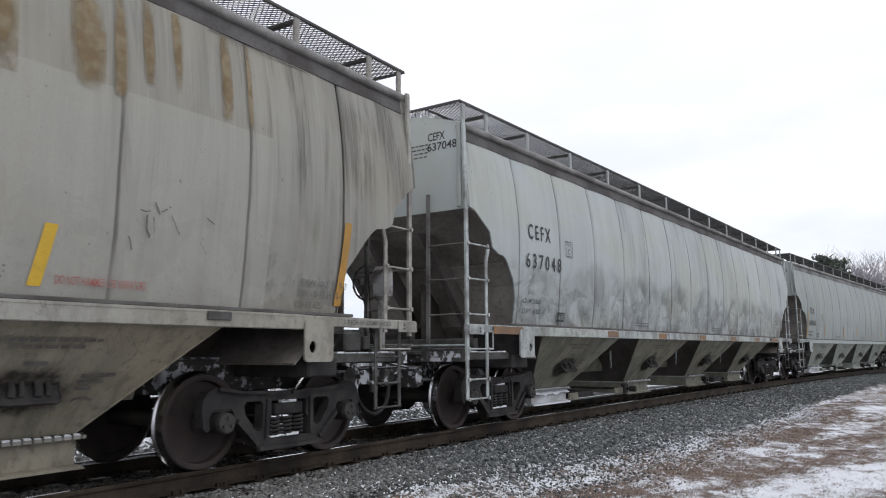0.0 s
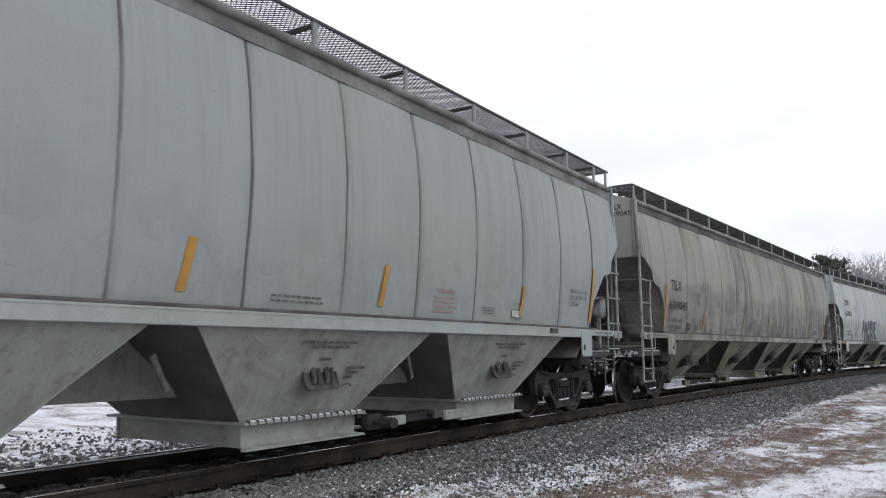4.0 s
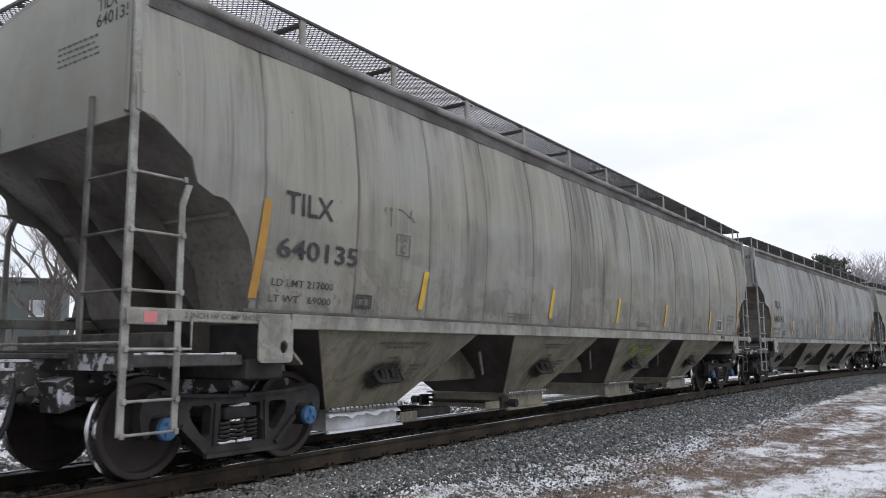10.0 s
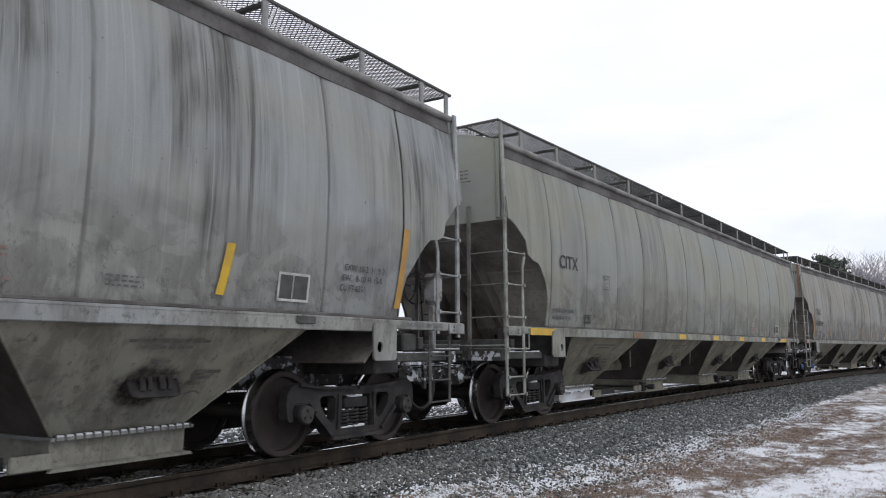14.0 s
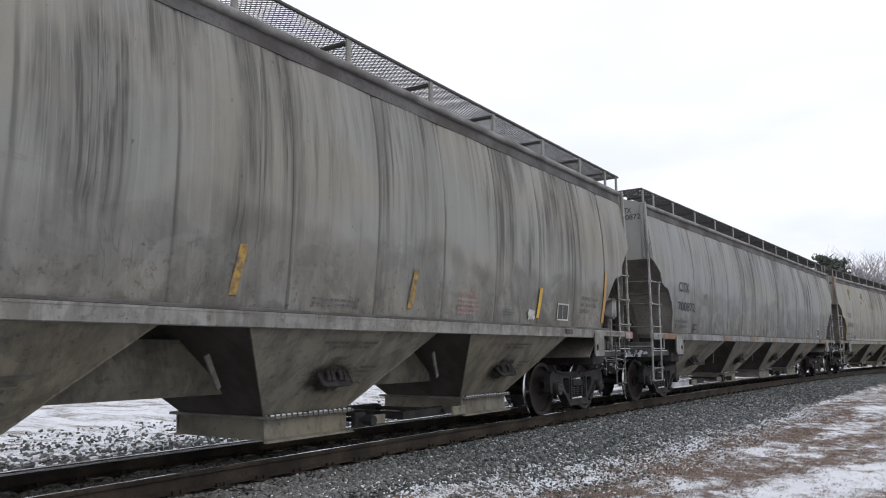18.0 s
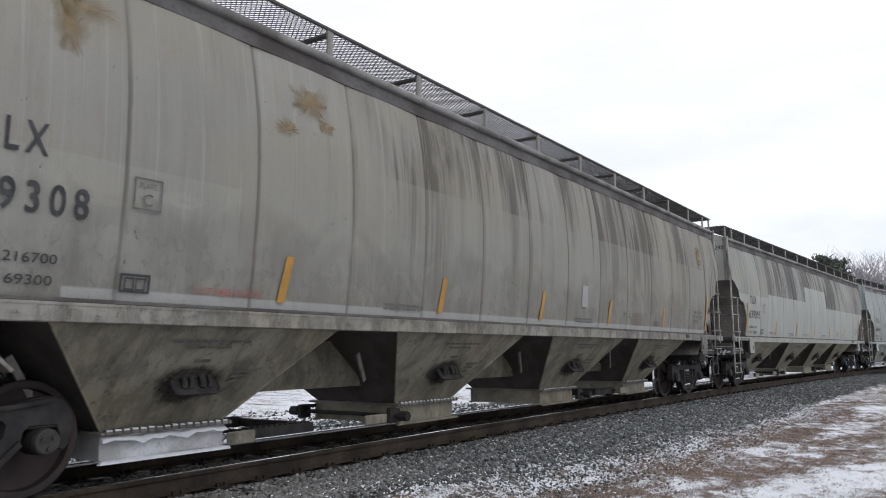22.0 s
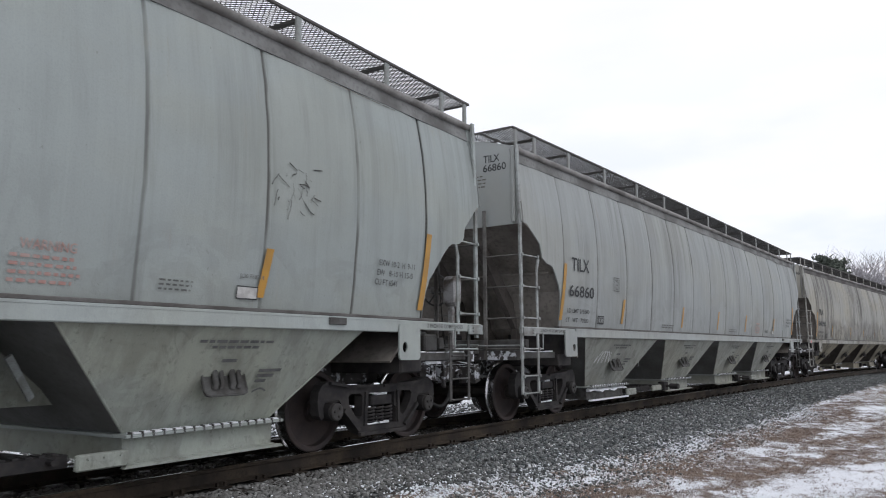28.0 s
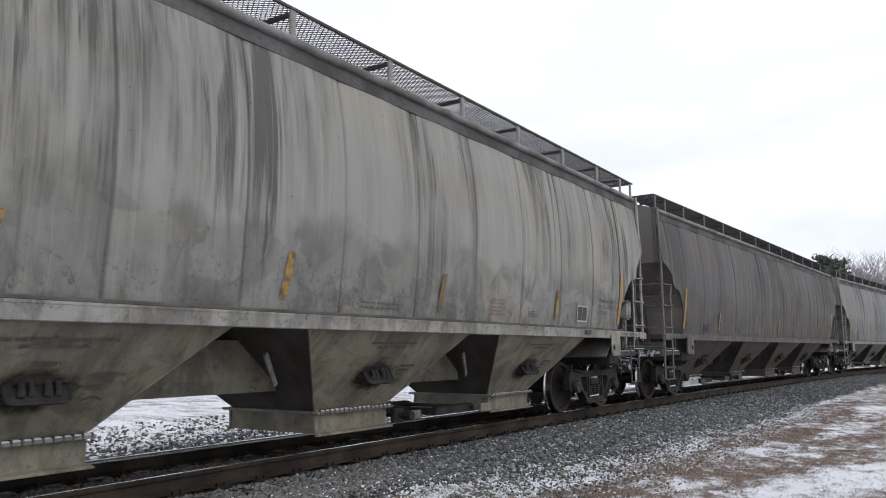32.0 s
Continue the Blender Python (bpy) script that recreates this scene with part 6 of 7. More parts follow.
def grass_tufts(n):
    """Withered blades that stand through the snow."""
    rnd = random.Random(8)
    v, f = [], []
    made = 0
    while made < n:
        s, lat = 3.5 + 24 * rnd.random() ** 1.3, rnd.uniform(-8.2, -2.95)
        p = place(s, lat, 0)
        z, _ = ground_z(p.x, p.y)
        if snow_cover(p.x, p.y, lat) > 0.58 + rnd.gauss(0, 0.2):
            continue
        made += 1
        for _ in range(rnd.randint(3, 4)):
            a = rnd.uniform(0, 6.28)
            h = rnd.uniform(0.006, 0.024)
            w = rnd.uniform(0.0016, 0.0038)
            bx, by = p.x + rnd.uniform(-0.04, 0.04), p.y + rnd.uniform(-0.04, 0.04)
            dx, dy = math.cos(a), math.sin(a)
            lean = rnd.uniform(0.3, 1.6) * h
            i = len(v)
            v += [(bx - dy * w, by + dx * w, z - 0.005), (bx + dy * w, by - dx * w, z - 0.005), (bx + dx * lean * 0.5 + dy * w * 0.7, by + dy * lean * 0.5 - dx * w * 0.7, z + h * 0.7), (bx + dx * lean, by + dy * lean, z + h)]
            f += [(i, i + 1, i + 2), (i, i + 2, i + 3)]
    me = bpy.data.meshes.new("dry_grass")
    me.from_pydata(v, [], f)
    me.materials.append(None)
    k = Nodes("withered grass")
    geo = k.n.new("ShaderNodeNewGeometry")
    c = k.mix(geo.outputs["Random Per Island"], (0.10, 0.072, 0.062), (0.37, 0.295, 0.25))
    return tagged(part("dry_grass", me, k.done(c, 0.85)), "withered brown grass standing through thin snow", "grass", kind="stuff")


# ---------------------------------------------------------------- woods and houses behind the line
BARK = worn("grey bark", (0.13, 0.115, 0.10), (0.06, 0.052, 0.046), 0.7, 3, 0.9)
TWIG = worn("bare twigs", (0.19, 0.17, 0.16), (0.11, 0.10, 0.092), 0.6, 3, 0.9)
# Haze of the distance is put into the far trees' paler colour.
TWIG_FAR = worn("pale frosted twigs", (0.33, 0.32, 0.34), (0.22, 0.21, 0.22), 0.6, 3, 0.9)
NEEDLE = worn("pine needles", (0.105, 0.12, 0.10), (0.065, 0.078, 0.064), 0.6, 1.5, 0.8)


def bare_tree(x, y, z, height, seed, spread=0.55, levels=4, twig=None):
    """A leafless tree: tapered trunk and limbs, and a crown of fine twigs."""
    rnd = random.Random(seed)
    limbs, twigs = G(), G()

    def grow(p, d, length, r, level):
        pts = [p]
        n = 4 if level < 2 else 3
        for i in range(n):
            d = (d + Vector((rnd.uniform(-1, 1), rnd.uniform(-1, 1), rnd.uniform(-0.4, 0.8))) * 0.16).normalized()
            pts.append(pts[-1] + d * (length / n))
        target = limbs if level < 2 else twigs
        # tapered: one short tube a piece
        for i in range(n):
            k = 1 - 0.45 * i / n
            target.tube([pts[i], pts[i + 1]], max(0.006, r * k), 6 if level < 2 else 3, False)
        if level >= levels:
            return
        count = (8, 6, 5, 4, 3)[level]
        for i in range(count):
            t = rnd.uniform(0.25 if level == 0 else 0.15, 1.0)
            at_p = pts[min(n - 1, int(t * n))].lerp(pts[min(n, int(t * n) + 1)], t * n - int(t * n))
            side = Vector((rnd.uniform(-1, 1), rnd.uniform(-1, 1), rnd.uniform(0.0, 0.6))).normalized()
            nd = (d * (1 - spread) + side * spread * 1.3 + Vector((0, 0, 0.18))).normalized()
            grow(at_p, nd, length * rnd.uniform(0.42, 0.68), r * rnd.uniform(0.38, 0.55), level + 1)

    grow(Vector((0, 0, -0.2)), Vector((rnd.uniform(-0.06, 0.06), rnd.uniform(-0.06, 0.06), 1)), height * 0.62, height * 0.016, 0)
    tree = tagged(new("bare_tree"), "leafless grey tree behind the railway line", "tree", "bare trees behind the line")
    tree.matrix_basis = at(x, y, z, rnd.uniform(0, 360))
    part("trunk", limbs.mesh("trunk"), BARK if twig is not TWIG_FAR else TWIG_FAR, tree)
    part("crown", twigs.mesh("crown"), twig or TWIG, tree)
    return tree


def pine(x, y, z, height, seed):
    """Pine with an uneven crown of many small clumps."""
    rnd = random.Random(seed)
    wood, leaf = G(), G()
    wood.tube([(0, 0, -0.2), (0.1, 0, height * 0.5), (0.15, 0.1, height * 0.97)], height * 0.013, 7)
    for i in range(46):
        h = height * rnd.uniform(0.42, 0.98)
        reach = height * 0.21 * (1.12 - h / height) / 0.62 * rnd.uniform(0.5, 1.3) + 0.5
        a = rnd.uniform(0, 6.28)
        tip = Vector((math.cos(a) * reach, math.sin(a) * reach, h + rnd.uniform(-0.2, 0.7)))
        wood.tube([(0.1, 0, h - 0.3), tip], 0.05, 4)
        for _ in range(70):
            t = rnd.uniform(0.35, 1.08)
            c = Vector((0.1, 0, h - 0.3)).lerp(tip, t) + Vector((rnd.gauss(0, 0.32), rnd.gauss(0, 0.32), rnd.gauss(0, 0.2)))
            d = Vector((rnd.uniform(-1, 1), rnd.uniform(-1, 1), rnd.uniform(-0.3, 1))).normalized() * rnd.uniform(0.35, 0.8)
            e = d.cross(Vector((rnd.uniform(-1, 1), rnd.uniform(-1, 1), rnd.uniform(-1, 1)))).normalized() * 0.16
            leaf.add([c - e, c + e, c + d], [(0, 1, 2)])
    tree = tagged(new("pine_tree"), "dark green pine tree beyond the curve", "tree", "pines beyond the curve")
    tree.matrix_basis = at(x, y, z)
    part("trunk", wood.mesh("trunk"), BARK, tree)
    part("crown", leaf.mesh("crown"), NEEDLE, tree)
    return tree


def thicket(name, label, pts, seed):
    """Brush at the foot of the woods, in one mesh."""
    rnd = random.Random(seed)
    g = G()
    for x, y, z in pts:
        for _ in range(26):
            p = Vector((x + rnd.gauss(0, 1.2), y + rnd.gauss(0, 1.2), z - 0.1))
            d = Vector((rnd.gauss(0, 0.35), rnd.gauss(0, 0.35), 1)).normalized()
            h = rnd.uniform(0.8, 2.6)
            q = p + d * h * 0.5
            g.tube([p, q], 0.014, 3, False)
            for _ in range(4):
                e = (d + Vector((rnd.gauss(0, 0.5), rnd.gauss(0, 0.5), 0.2))).normalized()
                g.tube([q, q + e * h * rnd.uniform(0.3, 0.6)], 0.008, 3, False)
    return tagged(part(name, g.mesh(name), TWIG), label, "brush", kind="stuff")


def house(x, y, z, turn, w, d, h, colour, trim, label, windows, chimney=True):
    """A flat-roofed two-storey house; x along the front, front towards -y."""
    hs = tagged(new("house"), label, "house")
    hs.matrix_basis = at(x, y, z, turn)
    wall_m = worn("house siding", colour, tuple(a * 0.75 for a in colour), 0.6, 0.8, 0.8)
    white = worn("white trim", (0.7, 0.72, 0.74), (0.5, 0.5, 0.5), 0.4, 2, 0.6)
    k = Nodes("dim window glass")
    glass = k.done(k.mix(k.noise(k.coords(), 0.7, 2), (0.35, 0.38, 0.41), (0.5, 0.53, 0.55)), 0.12)
    g = G()
    n = int(h / 0.22)
    for i in range(n):
        z0 = i * h / n
        g.box(-w / 2, w / 2, 0.0, d, z0, z0 + h / n - 0.012)
        g.box(-w / 2 - 0.012, w / 2 + 0.012, -0.012, d + 0.012, z0, z0 + h / n * 0.35)
    core = part("wall", G().box(-w / 2 + 0.002, w / 2 - 0.002, 0.002, d - 0.002, 0, h - 0.002).mesh("wall"), wall_m, hs)
    part("siding", g.mesh("siding"), wall_m, core, kind="stuff")
    part("roof", G().box(-w / 2 - 0.25, w / 2 + 0.25, -0.25, d + 0.25, h, h + 0.28, 0.04).mesh("roof"), trim, hs)
    if chimney:
        part("chimney", G().box(-w * 0.26, -w * 0.06, d * 0.3, d * 0.3 + 1.6, h + 0.281, h + 1.1, 0.03).mesh("chimney"), trim, hs)
    for wx, wz, ww, wh in windows:
        fr = G()
        fr.box(wx - ww / 2 - 0.08, wx + ww / 2 + 0.08, -0.07, -0.0125, wz - 0.16, wz - 0.02, 0.01)
        fr.box(wx - ww / 2 - 0.07, wx - ww / 2, -0.05, -0.0126, wz - 0.019, wz + wh, 0.01)
        fr.box(wx + ww / 2, wx + ww / 2 + 0.07, -0.05, -0.0126, wz - 0.019, wz + wh, 0.01)
        fr.box(wx - ww / 2, wx + ww / 2, -0.05, -0.0127, wz + wh - 0.07, wz + wh)
        win = part("window", fr.mesh("window"), white, hs)
        part("pane", G().box(wx - ww / 2, wx + ww / 2, -0.035, -0.0128, wz - 0.018, wz + wh - 0.071).mesh("pane"), glass, win)
    return hs


# ---------------------------------------------------------------- the setting
build_ground()
build_track()
STONES = stone_material("crushed stone", (0.046, 0.050, 0.052), (0.27, 0.278, 0.273), (0.090, 0.112, 0.113))
# Oil plus the shade beneath the train, mixed into one dark tone.
STONES_OILY_SHADE = stone_material("oily crushed stone", (0.014, 0.013, 0.012), (0.050, 0.046, 0.043), (0.026, 0.021, 0.017))
SNOW_BITS = worn("snow grains", (0.80, 0.83, 0.87), (0.66, 0.68, 0.72), 0.4, 20, 0.7)
scatter_stones("ballast_stones", "grey crushed stone on the ballast shoulder", 42000, 3.0, 19.0, -3.7, -0.92, 0.012, 0.027, STONES, 1, on_bank)
scatter_stones("ballast_stones", "grey crushed stone along the far shoulder", 20000, 19.0, 46.0, -3.5, -0.92, 0.016, 0.030, STONES, 11, on_bank)
scatter_stones("ballast_stones", "stone between the rails, dark with oil and shade", 7000, 1.5, 18.0, -0.62, 0.62, 0.018, 0.036, STONES_OILY_SHADE, 2)
scatter_stones("ballast_stones", "grey crushed stone beyond the far rail", 15000, 0.5, 20.0, 0.90, 9.0, 0.016, 0.040, STONES, 3, lambda s, l, r: r.rand() < min(1.0, max(0.12, 1.25 - l / 6.5)))
scatter_stones("snow_flecks", "snow lying among the stones beyond the far rail", 2600, 1.0, 20.0, 0.95, 6.0, 0.012, 0.04, SNOW_BITS, 6, lambda s, l, r: r.rand() < l / 6)
scatter_stones("snow_grains", "snow caught between the stones", 13000, 3.5, 24.0, -3.9, -1.0, 0.006, 0.017, SNOW_BITS, 4, snow_speckle)
scatter_stones("stray_stones", "stray stones strewn over the snow edge", 9000, 3.5, 22.0, -4.3, -2.5, 0.008, 0.020, STONES, 7, lambda s, l, r: r.rand() < min(1.0, 1 - (-l - 2.9) / 1.4) ** 2)
grass_tufts(46000)


def beyond(px, depth):
    """Ground place in the direction px (from -1 to 1 across the view) at a depth along the view."""
    m = view.to_3x3()
    d = m @ Vector((px * math.tan(radians(30.17)), 0, -1))
    d.z = 0
    q = Vector(EYE) + d * depth
    return q.x, q.y, ground_z(q.x, q.y)[0]


# bare trees seen through the gaps and over the far end of the train
for i, (px, depth, h) in enumerate(((-0.90, 38, 9), (-0.84, 50, 12), (-0.79, 44, 11), (-0.74, 52, 12), (-0.69, 43, 11), (-0.63, 50, 11), (-0.56, 46, 10), (-0.47, 52, 11),
                                    (0.925, 130, 18.2), (0.965, 122, 16.4), (0.995, 130, 17), (0.945, 150, 19), (1.03, 120, 15.5))):
    bare_tree(*beyond(px, depth), h, 22 + i, twig=TWIG_FAR if px > 0 else TWIG)
for i, (px, depth, h) in enumerate(((0.866, 118, 15.7), (0.893, 122, 15.0), (0.85, 132, 15.6))):
    pine(*beyond(px, depth), h, 60 + i)
thicket("brush", "grey leafless brush along the edge of the woods", [beyond(-1.02 + 0.02 * i, 36 + 5 * math.sin(i * 2.3)) for i in range(30)], 5)
hx, hy, hz = beyond(-1.02, 52)
house(hx, hy, hz, YAW - 90 + 22, 9.0, 7.0, 4.7, (0.12, 0.135, 0.13), DARK_PATCH, "dark grey-green house with a flat roof and white-framed windows",
      [(-0.9, 2.45, 0.75, 1.0), (0.2, 2.45, 0.75, 1.0), (3.0, 2.45, 0.8, 1.0), (-3.2, 2.45, 0.8, 1.0)])

# ---------------------------------------------------------------- the wagons
def strips_of(ink, *odd, ahead=0.0):
    """Upright reflective strips low on the side sheets; odd ones in another state."""
    rows = [(u - ahead, 1.625, 2.09, 0.095, 0.18, ink) for u in (-6.26, -2.79, -0.02, 2.68, 6.07)]
    for i, other in odd:
        rows[i] = (*rows[i][:5], other)
    return rows + [(-8.90, 1.62, 2.57, 0.10, 0.12, ORANGE), (8.74, 1.62, 2.57, 0.11, 0.12, ORANGE)]


def old_strips(ink):
    return [(u, 1.59, 2.04, 0.10, 0.18, ink) for u in (-5.74, -3.04, -0.28, 2.45, 5.50)] + [(-8.95, 1.62, 2.50, 0.10, 0.12, ORANGE), (8.78, 1.60, 2.50, 0.11, 0.11, ORANGE)]


def sill_marks(us, ink, lead=None):
    rows = [(u, 0.46, ink) for u in us]
    return rows + [(-9.15, 0.84, lead or ink), (7.62, 1.0, ink)]


TAG_LETTERS = (
    ((-5.03, 1.52), (-4.99, 1.98), (-4.91, 2.44), (-4.65, 2.46), (-4.70, 2.27), (-4.40, 2.46), (-4.40, 2.04), (-4.38, 1.54), (-4.64, 1.53), (-4.66, 1.89), (-4.78, 1.94), (-4.75, 1.53)),
    ((-4.34, 1.55), (-4.34, 2.04), (-4.25, 2.33), (-4.18, 2.48), (-3.85, 2.51), (-3.85, 2.09), (-3.82, 1.54)),
    ((-3.76, 1.54), (-3.78, 2.09), (-3.71, 2.49), (-3.27, 2.53), (-3.25, 2.27), (-3.26, 1.80), (-3.31, 1.55)),
    ((-3.17, 1.55), (-3.18, 2.35), (-3.12, 2.49), (-2.90, 2.49), (-2.91, 2.17), (-2.92, 1.55)),
    ((-2.80, 1.55), (-2.85, 2.10), (-2.79, 2.48), (-2.40, 2.51), (-2.43, 2.36), (-2.60, 2.34), (-2.62, 2.23), (-2.42, 2.23), (-2.43, 2.08), (-2.64, 2.04), (-2.64, 1.87), (-2.38, 1.87), (-2.16, 1.56)))
TAG_HOLES = (((-4.16, 2.15), (-4.06, 1.85), (-4.25, 1.80)), ((-3.58, 2.14), (-3.42, 1.96), (-3.56, 1.84)))
TAG_BACK = (((-5.32, 1.52), (-5.02, 2.44), (-4.92, 2.46), (-4.99, 1.98), (-5.05, 1.53)), ((-4.97, 2.49), (-4.30, 2.53), (-3.66, 2.56), (-2.95, 2.57), (-2.33, 2.58), (-2.12, 1.57), (-5.09, 1.53)))


def on_side(car, poly, ink, lift, name, label=""):
    """A flat-painted shape, cut in level slices so that it follows the curved side."""
    bm = bmesh.new()
    bm.faces.new([bm.verts.new((u, 0, z)) for u, z in poly])
    for i in range(1, 12):
        bmesh.ops.bisect_plane(bm, geom=bm.verts[:] + bm.edges[:] + bm.faces[:], plane_co=(0, 0, 1.5 + 0.1 * i), plane_no=(0, 0, 1))
    bmesh.ops.triangulate(bm, faces=bm.faces[:])
    bm.verts.index_update()
    g = G().add([(q.co.x, -(wide(q.co.z) + lift), q.co.z) for q in bm.verts], [[q.index for q in f.verts] for f in bm.faces])
    bm.free()
    return part(name, g.mesh(name), ink, car, label)


def big_tag(car):
    """Block-letter graffiti in black with a pale rim, over sill and side."""
    for i, poly in enumerate(TAG_BACK):
        on_side(car, poly, TAG_RIM, 0.011 + 0.002 * i, "graffiti_rim", "pale sprayed rim")
    for poly in TAG_LETTERS:
        on_side(car, poly, TAG_BLACK, 0.018, "graffiti_letter", "black sprayed letter")
    for poly in TAG_HOLES:
        on_side(car, poly, TAG_WHITE, 0.022, "graffiti_gap")
    g = G().box(-5.17, -2.14, -1.5335, -1.5292, 1.345, 1.486)
    part("graffiti_foot", g.mesh("graffiti_foot"), TAG_BLACK, car)
    for i in range(6):
        u = -4.72 + 0.44 * i
        v, f = ribbon([(0.0, 0.0), (0.05, 0.13), (0.12, 0.02)], 0.008)
        decal(car, "graffiti_line", v, f, u, 1.545, TAG_WHITE, "", 0.024)
    v, f = ribbon([(0.06, 0.46), (0.02, 0.52), (0.05, 0.60), (0.12, 0.58), (0.08, 0.42), (0.14, 0.46), (0.20, 0.34), (0.10, 0.24), (0.20, 0.26), (0.22, 0.12)], 0.013)
    decal(car, "graffiti_line", v, f, -2.14, 1.80, TAG_BLACK, "", 0.014)


def tags_three(car):
    scribble(car, BAYS["old"][0][2], -0.35, 0.92, 0.75, 0.20, TAG_BLACK, 3, 0.014)
    scribble(car, BAYS["old"][0][3], -0.25, 0.90, 0.80, 0.18, TAG_BLACK, 4, 0.012)
    scribble(car, BAYS["old"][0][1], -0.10, 0.95, 0.55, 0.15, TAG_BLACK, 9, 0.010)
    chips(car, -6.55, 2.62, 0.30, 0.10, 3, 10)
    chips(car, -2.0, 2.35, 0.35, 0.55, 6, 14)
    chips(car, 2.4, 2.75, 0.7, 0.25, 8, 9)


def tags_five(car):
    for x, z, w, h, s in ((-0.75, 0.92, 0.7, 0.38, 3), (0.0, 0.88, 0.85, 0.42, 4)):
        rnd = random.Random(s)
        ring = [(x + w / 2 + w * 0.5 * rnd.uniform(0.7, 1.1) * math.cos(a), z + h / 2 + h * 0.5 * rnd.uniform(0.7, 1.1) * math.sin(a)) for a in (2 * math.pi * i / 14 for i in range(14))]
        on_hopper(car, BAYS["old"][0][2], "lime_spray", [(x + w / 2, z + h / 2)] + ring, [(0, i + 1, (i + 1) % 14 + 1) for i in range(14)], LIME, 0.007, "faded lime-green spray")
    chips(car, -7.2, 2.75, 0.8, 0.06, 4, 8)


def tags_eight(car):
    scribble(car, BAYS["old"][0][0], 0.0, 0.62, 0.22, 0.10, TAG_WHITE, 2, 0.006)
    blot(car, 5.75, 1.60, 0.22, 0.14, WHITE_INK, 7, "worn_sticker", 0.008, 0.12)


def tags_twelve(car):
    chips(car, 2.22, 2.50, 0.75, 0.62, 31, 34)
    chips(car, 6.18, 2.50, 0.55, 0.48, 32, 26)


def tags_thirteen(car):
    scribble(car, BAYS["new"][0][0], -0.95, 0.88, 0.62, 0.22, TAG_WHITE, 6, 0.008)


def tags_zero(car):
    for i, (u, w, z0) in enumerate(((3.9, 0.30, 3.15), (4.5, 0.22, 3.1), (5.1, 0.30, 3.05), (5.78, 0.30, 3.10), (6.06, 0.12, 3.12), (6.33, 0.12, 3.30), (6.62, 0.10, 3.28), (7.16, 0.14, 3.22), (7.44, 0.06, 3.2))):
        strip(car, u, z0, 4.05, w, BROWN_RUN, "brown_stain", 0.02, "ochre stain run down from the roof")
    chips(car, 6.2, 1.9, 0.8, 0.5, 14, 10)


def tags_ten(car):
    for i, (u, z, w, h) in enumerate(((-5.95, 3.18, 0.45, 0.25), (-5.75, 3.45, 0.75, 0.45), (-8.15, 3.3, 0.35, 0.5), (-8.2, 3.62, 0.7, 0.3), (-5.3, 3.35, 0.3, 0.2), (8.1, 3.1, 0.5, 0.6))):
        blot(car, u, z, w, h, BROWN_STAIN, 60 + i, "rust_stain", 0.006, 0.25, "rust-brown stain")
    blot(car, 1.22, 1.86, 0.24, 0.37, PALE_TAG, 44, "paint_patch", 0.006, 0.02, "pale square of newer paint")
    chips(car, 2.9, 1.75, 0.8, 0.35, 15, 14)


def tags_one(car):
    for i, (u, z) in enumerate(((-3.6, 1.75), (-2.2, 1.9), (-1.2, 1.65), (-0.2, 1.8), (1.0, 1.62), (2.2, 1.8), (3.6, 1.7))):
        chips(car, u, z, 0.8, 0.5, 70 + i, 7, GRIME_INK)


GREY = (0.335, 0.350, 0.335)
CLEAN = (0.375, 0.415, 0.395)
WHITE_W = (0.50, 0.553, 0.535)
NEW_GREY = (0.37, 0.385, 0.355)
BIG = ("EXW 10-2  H  9-11", "EW   8-10 H 15-0", "CU FT 6541")
PALE_TAG = worn("pale overpaint", (0.36, 0.365, 0.355), (0.30, 0.30, 0.29), 0.4, 5, 0.7)
TAG_RIM = worn("blue-white spray rim", (0.42, 0.45, 0.49), (0.33, 0.35, 0.39), 0.5, 5, 0.6)
LIME = soft("lime spray", (0.22, 0.32, 0.05), (0.20, 0.26, 0.10), 0.8, 4.0, (0.42, 0.1), 0.5)
BROWN_RUN = soft("ochre run", (0.21, 0.15, 0.075), (0.30, 0.24, 0.15), 0.72, 2.4, (0.62, 0.25), 0.9)
BROWN_STAIN = soft("brown stain", (0.24, 0.18, 0.095), (0.30, 0.245, 0.165), 0.75, 3.0, (0.40, 0.02), 0.6)
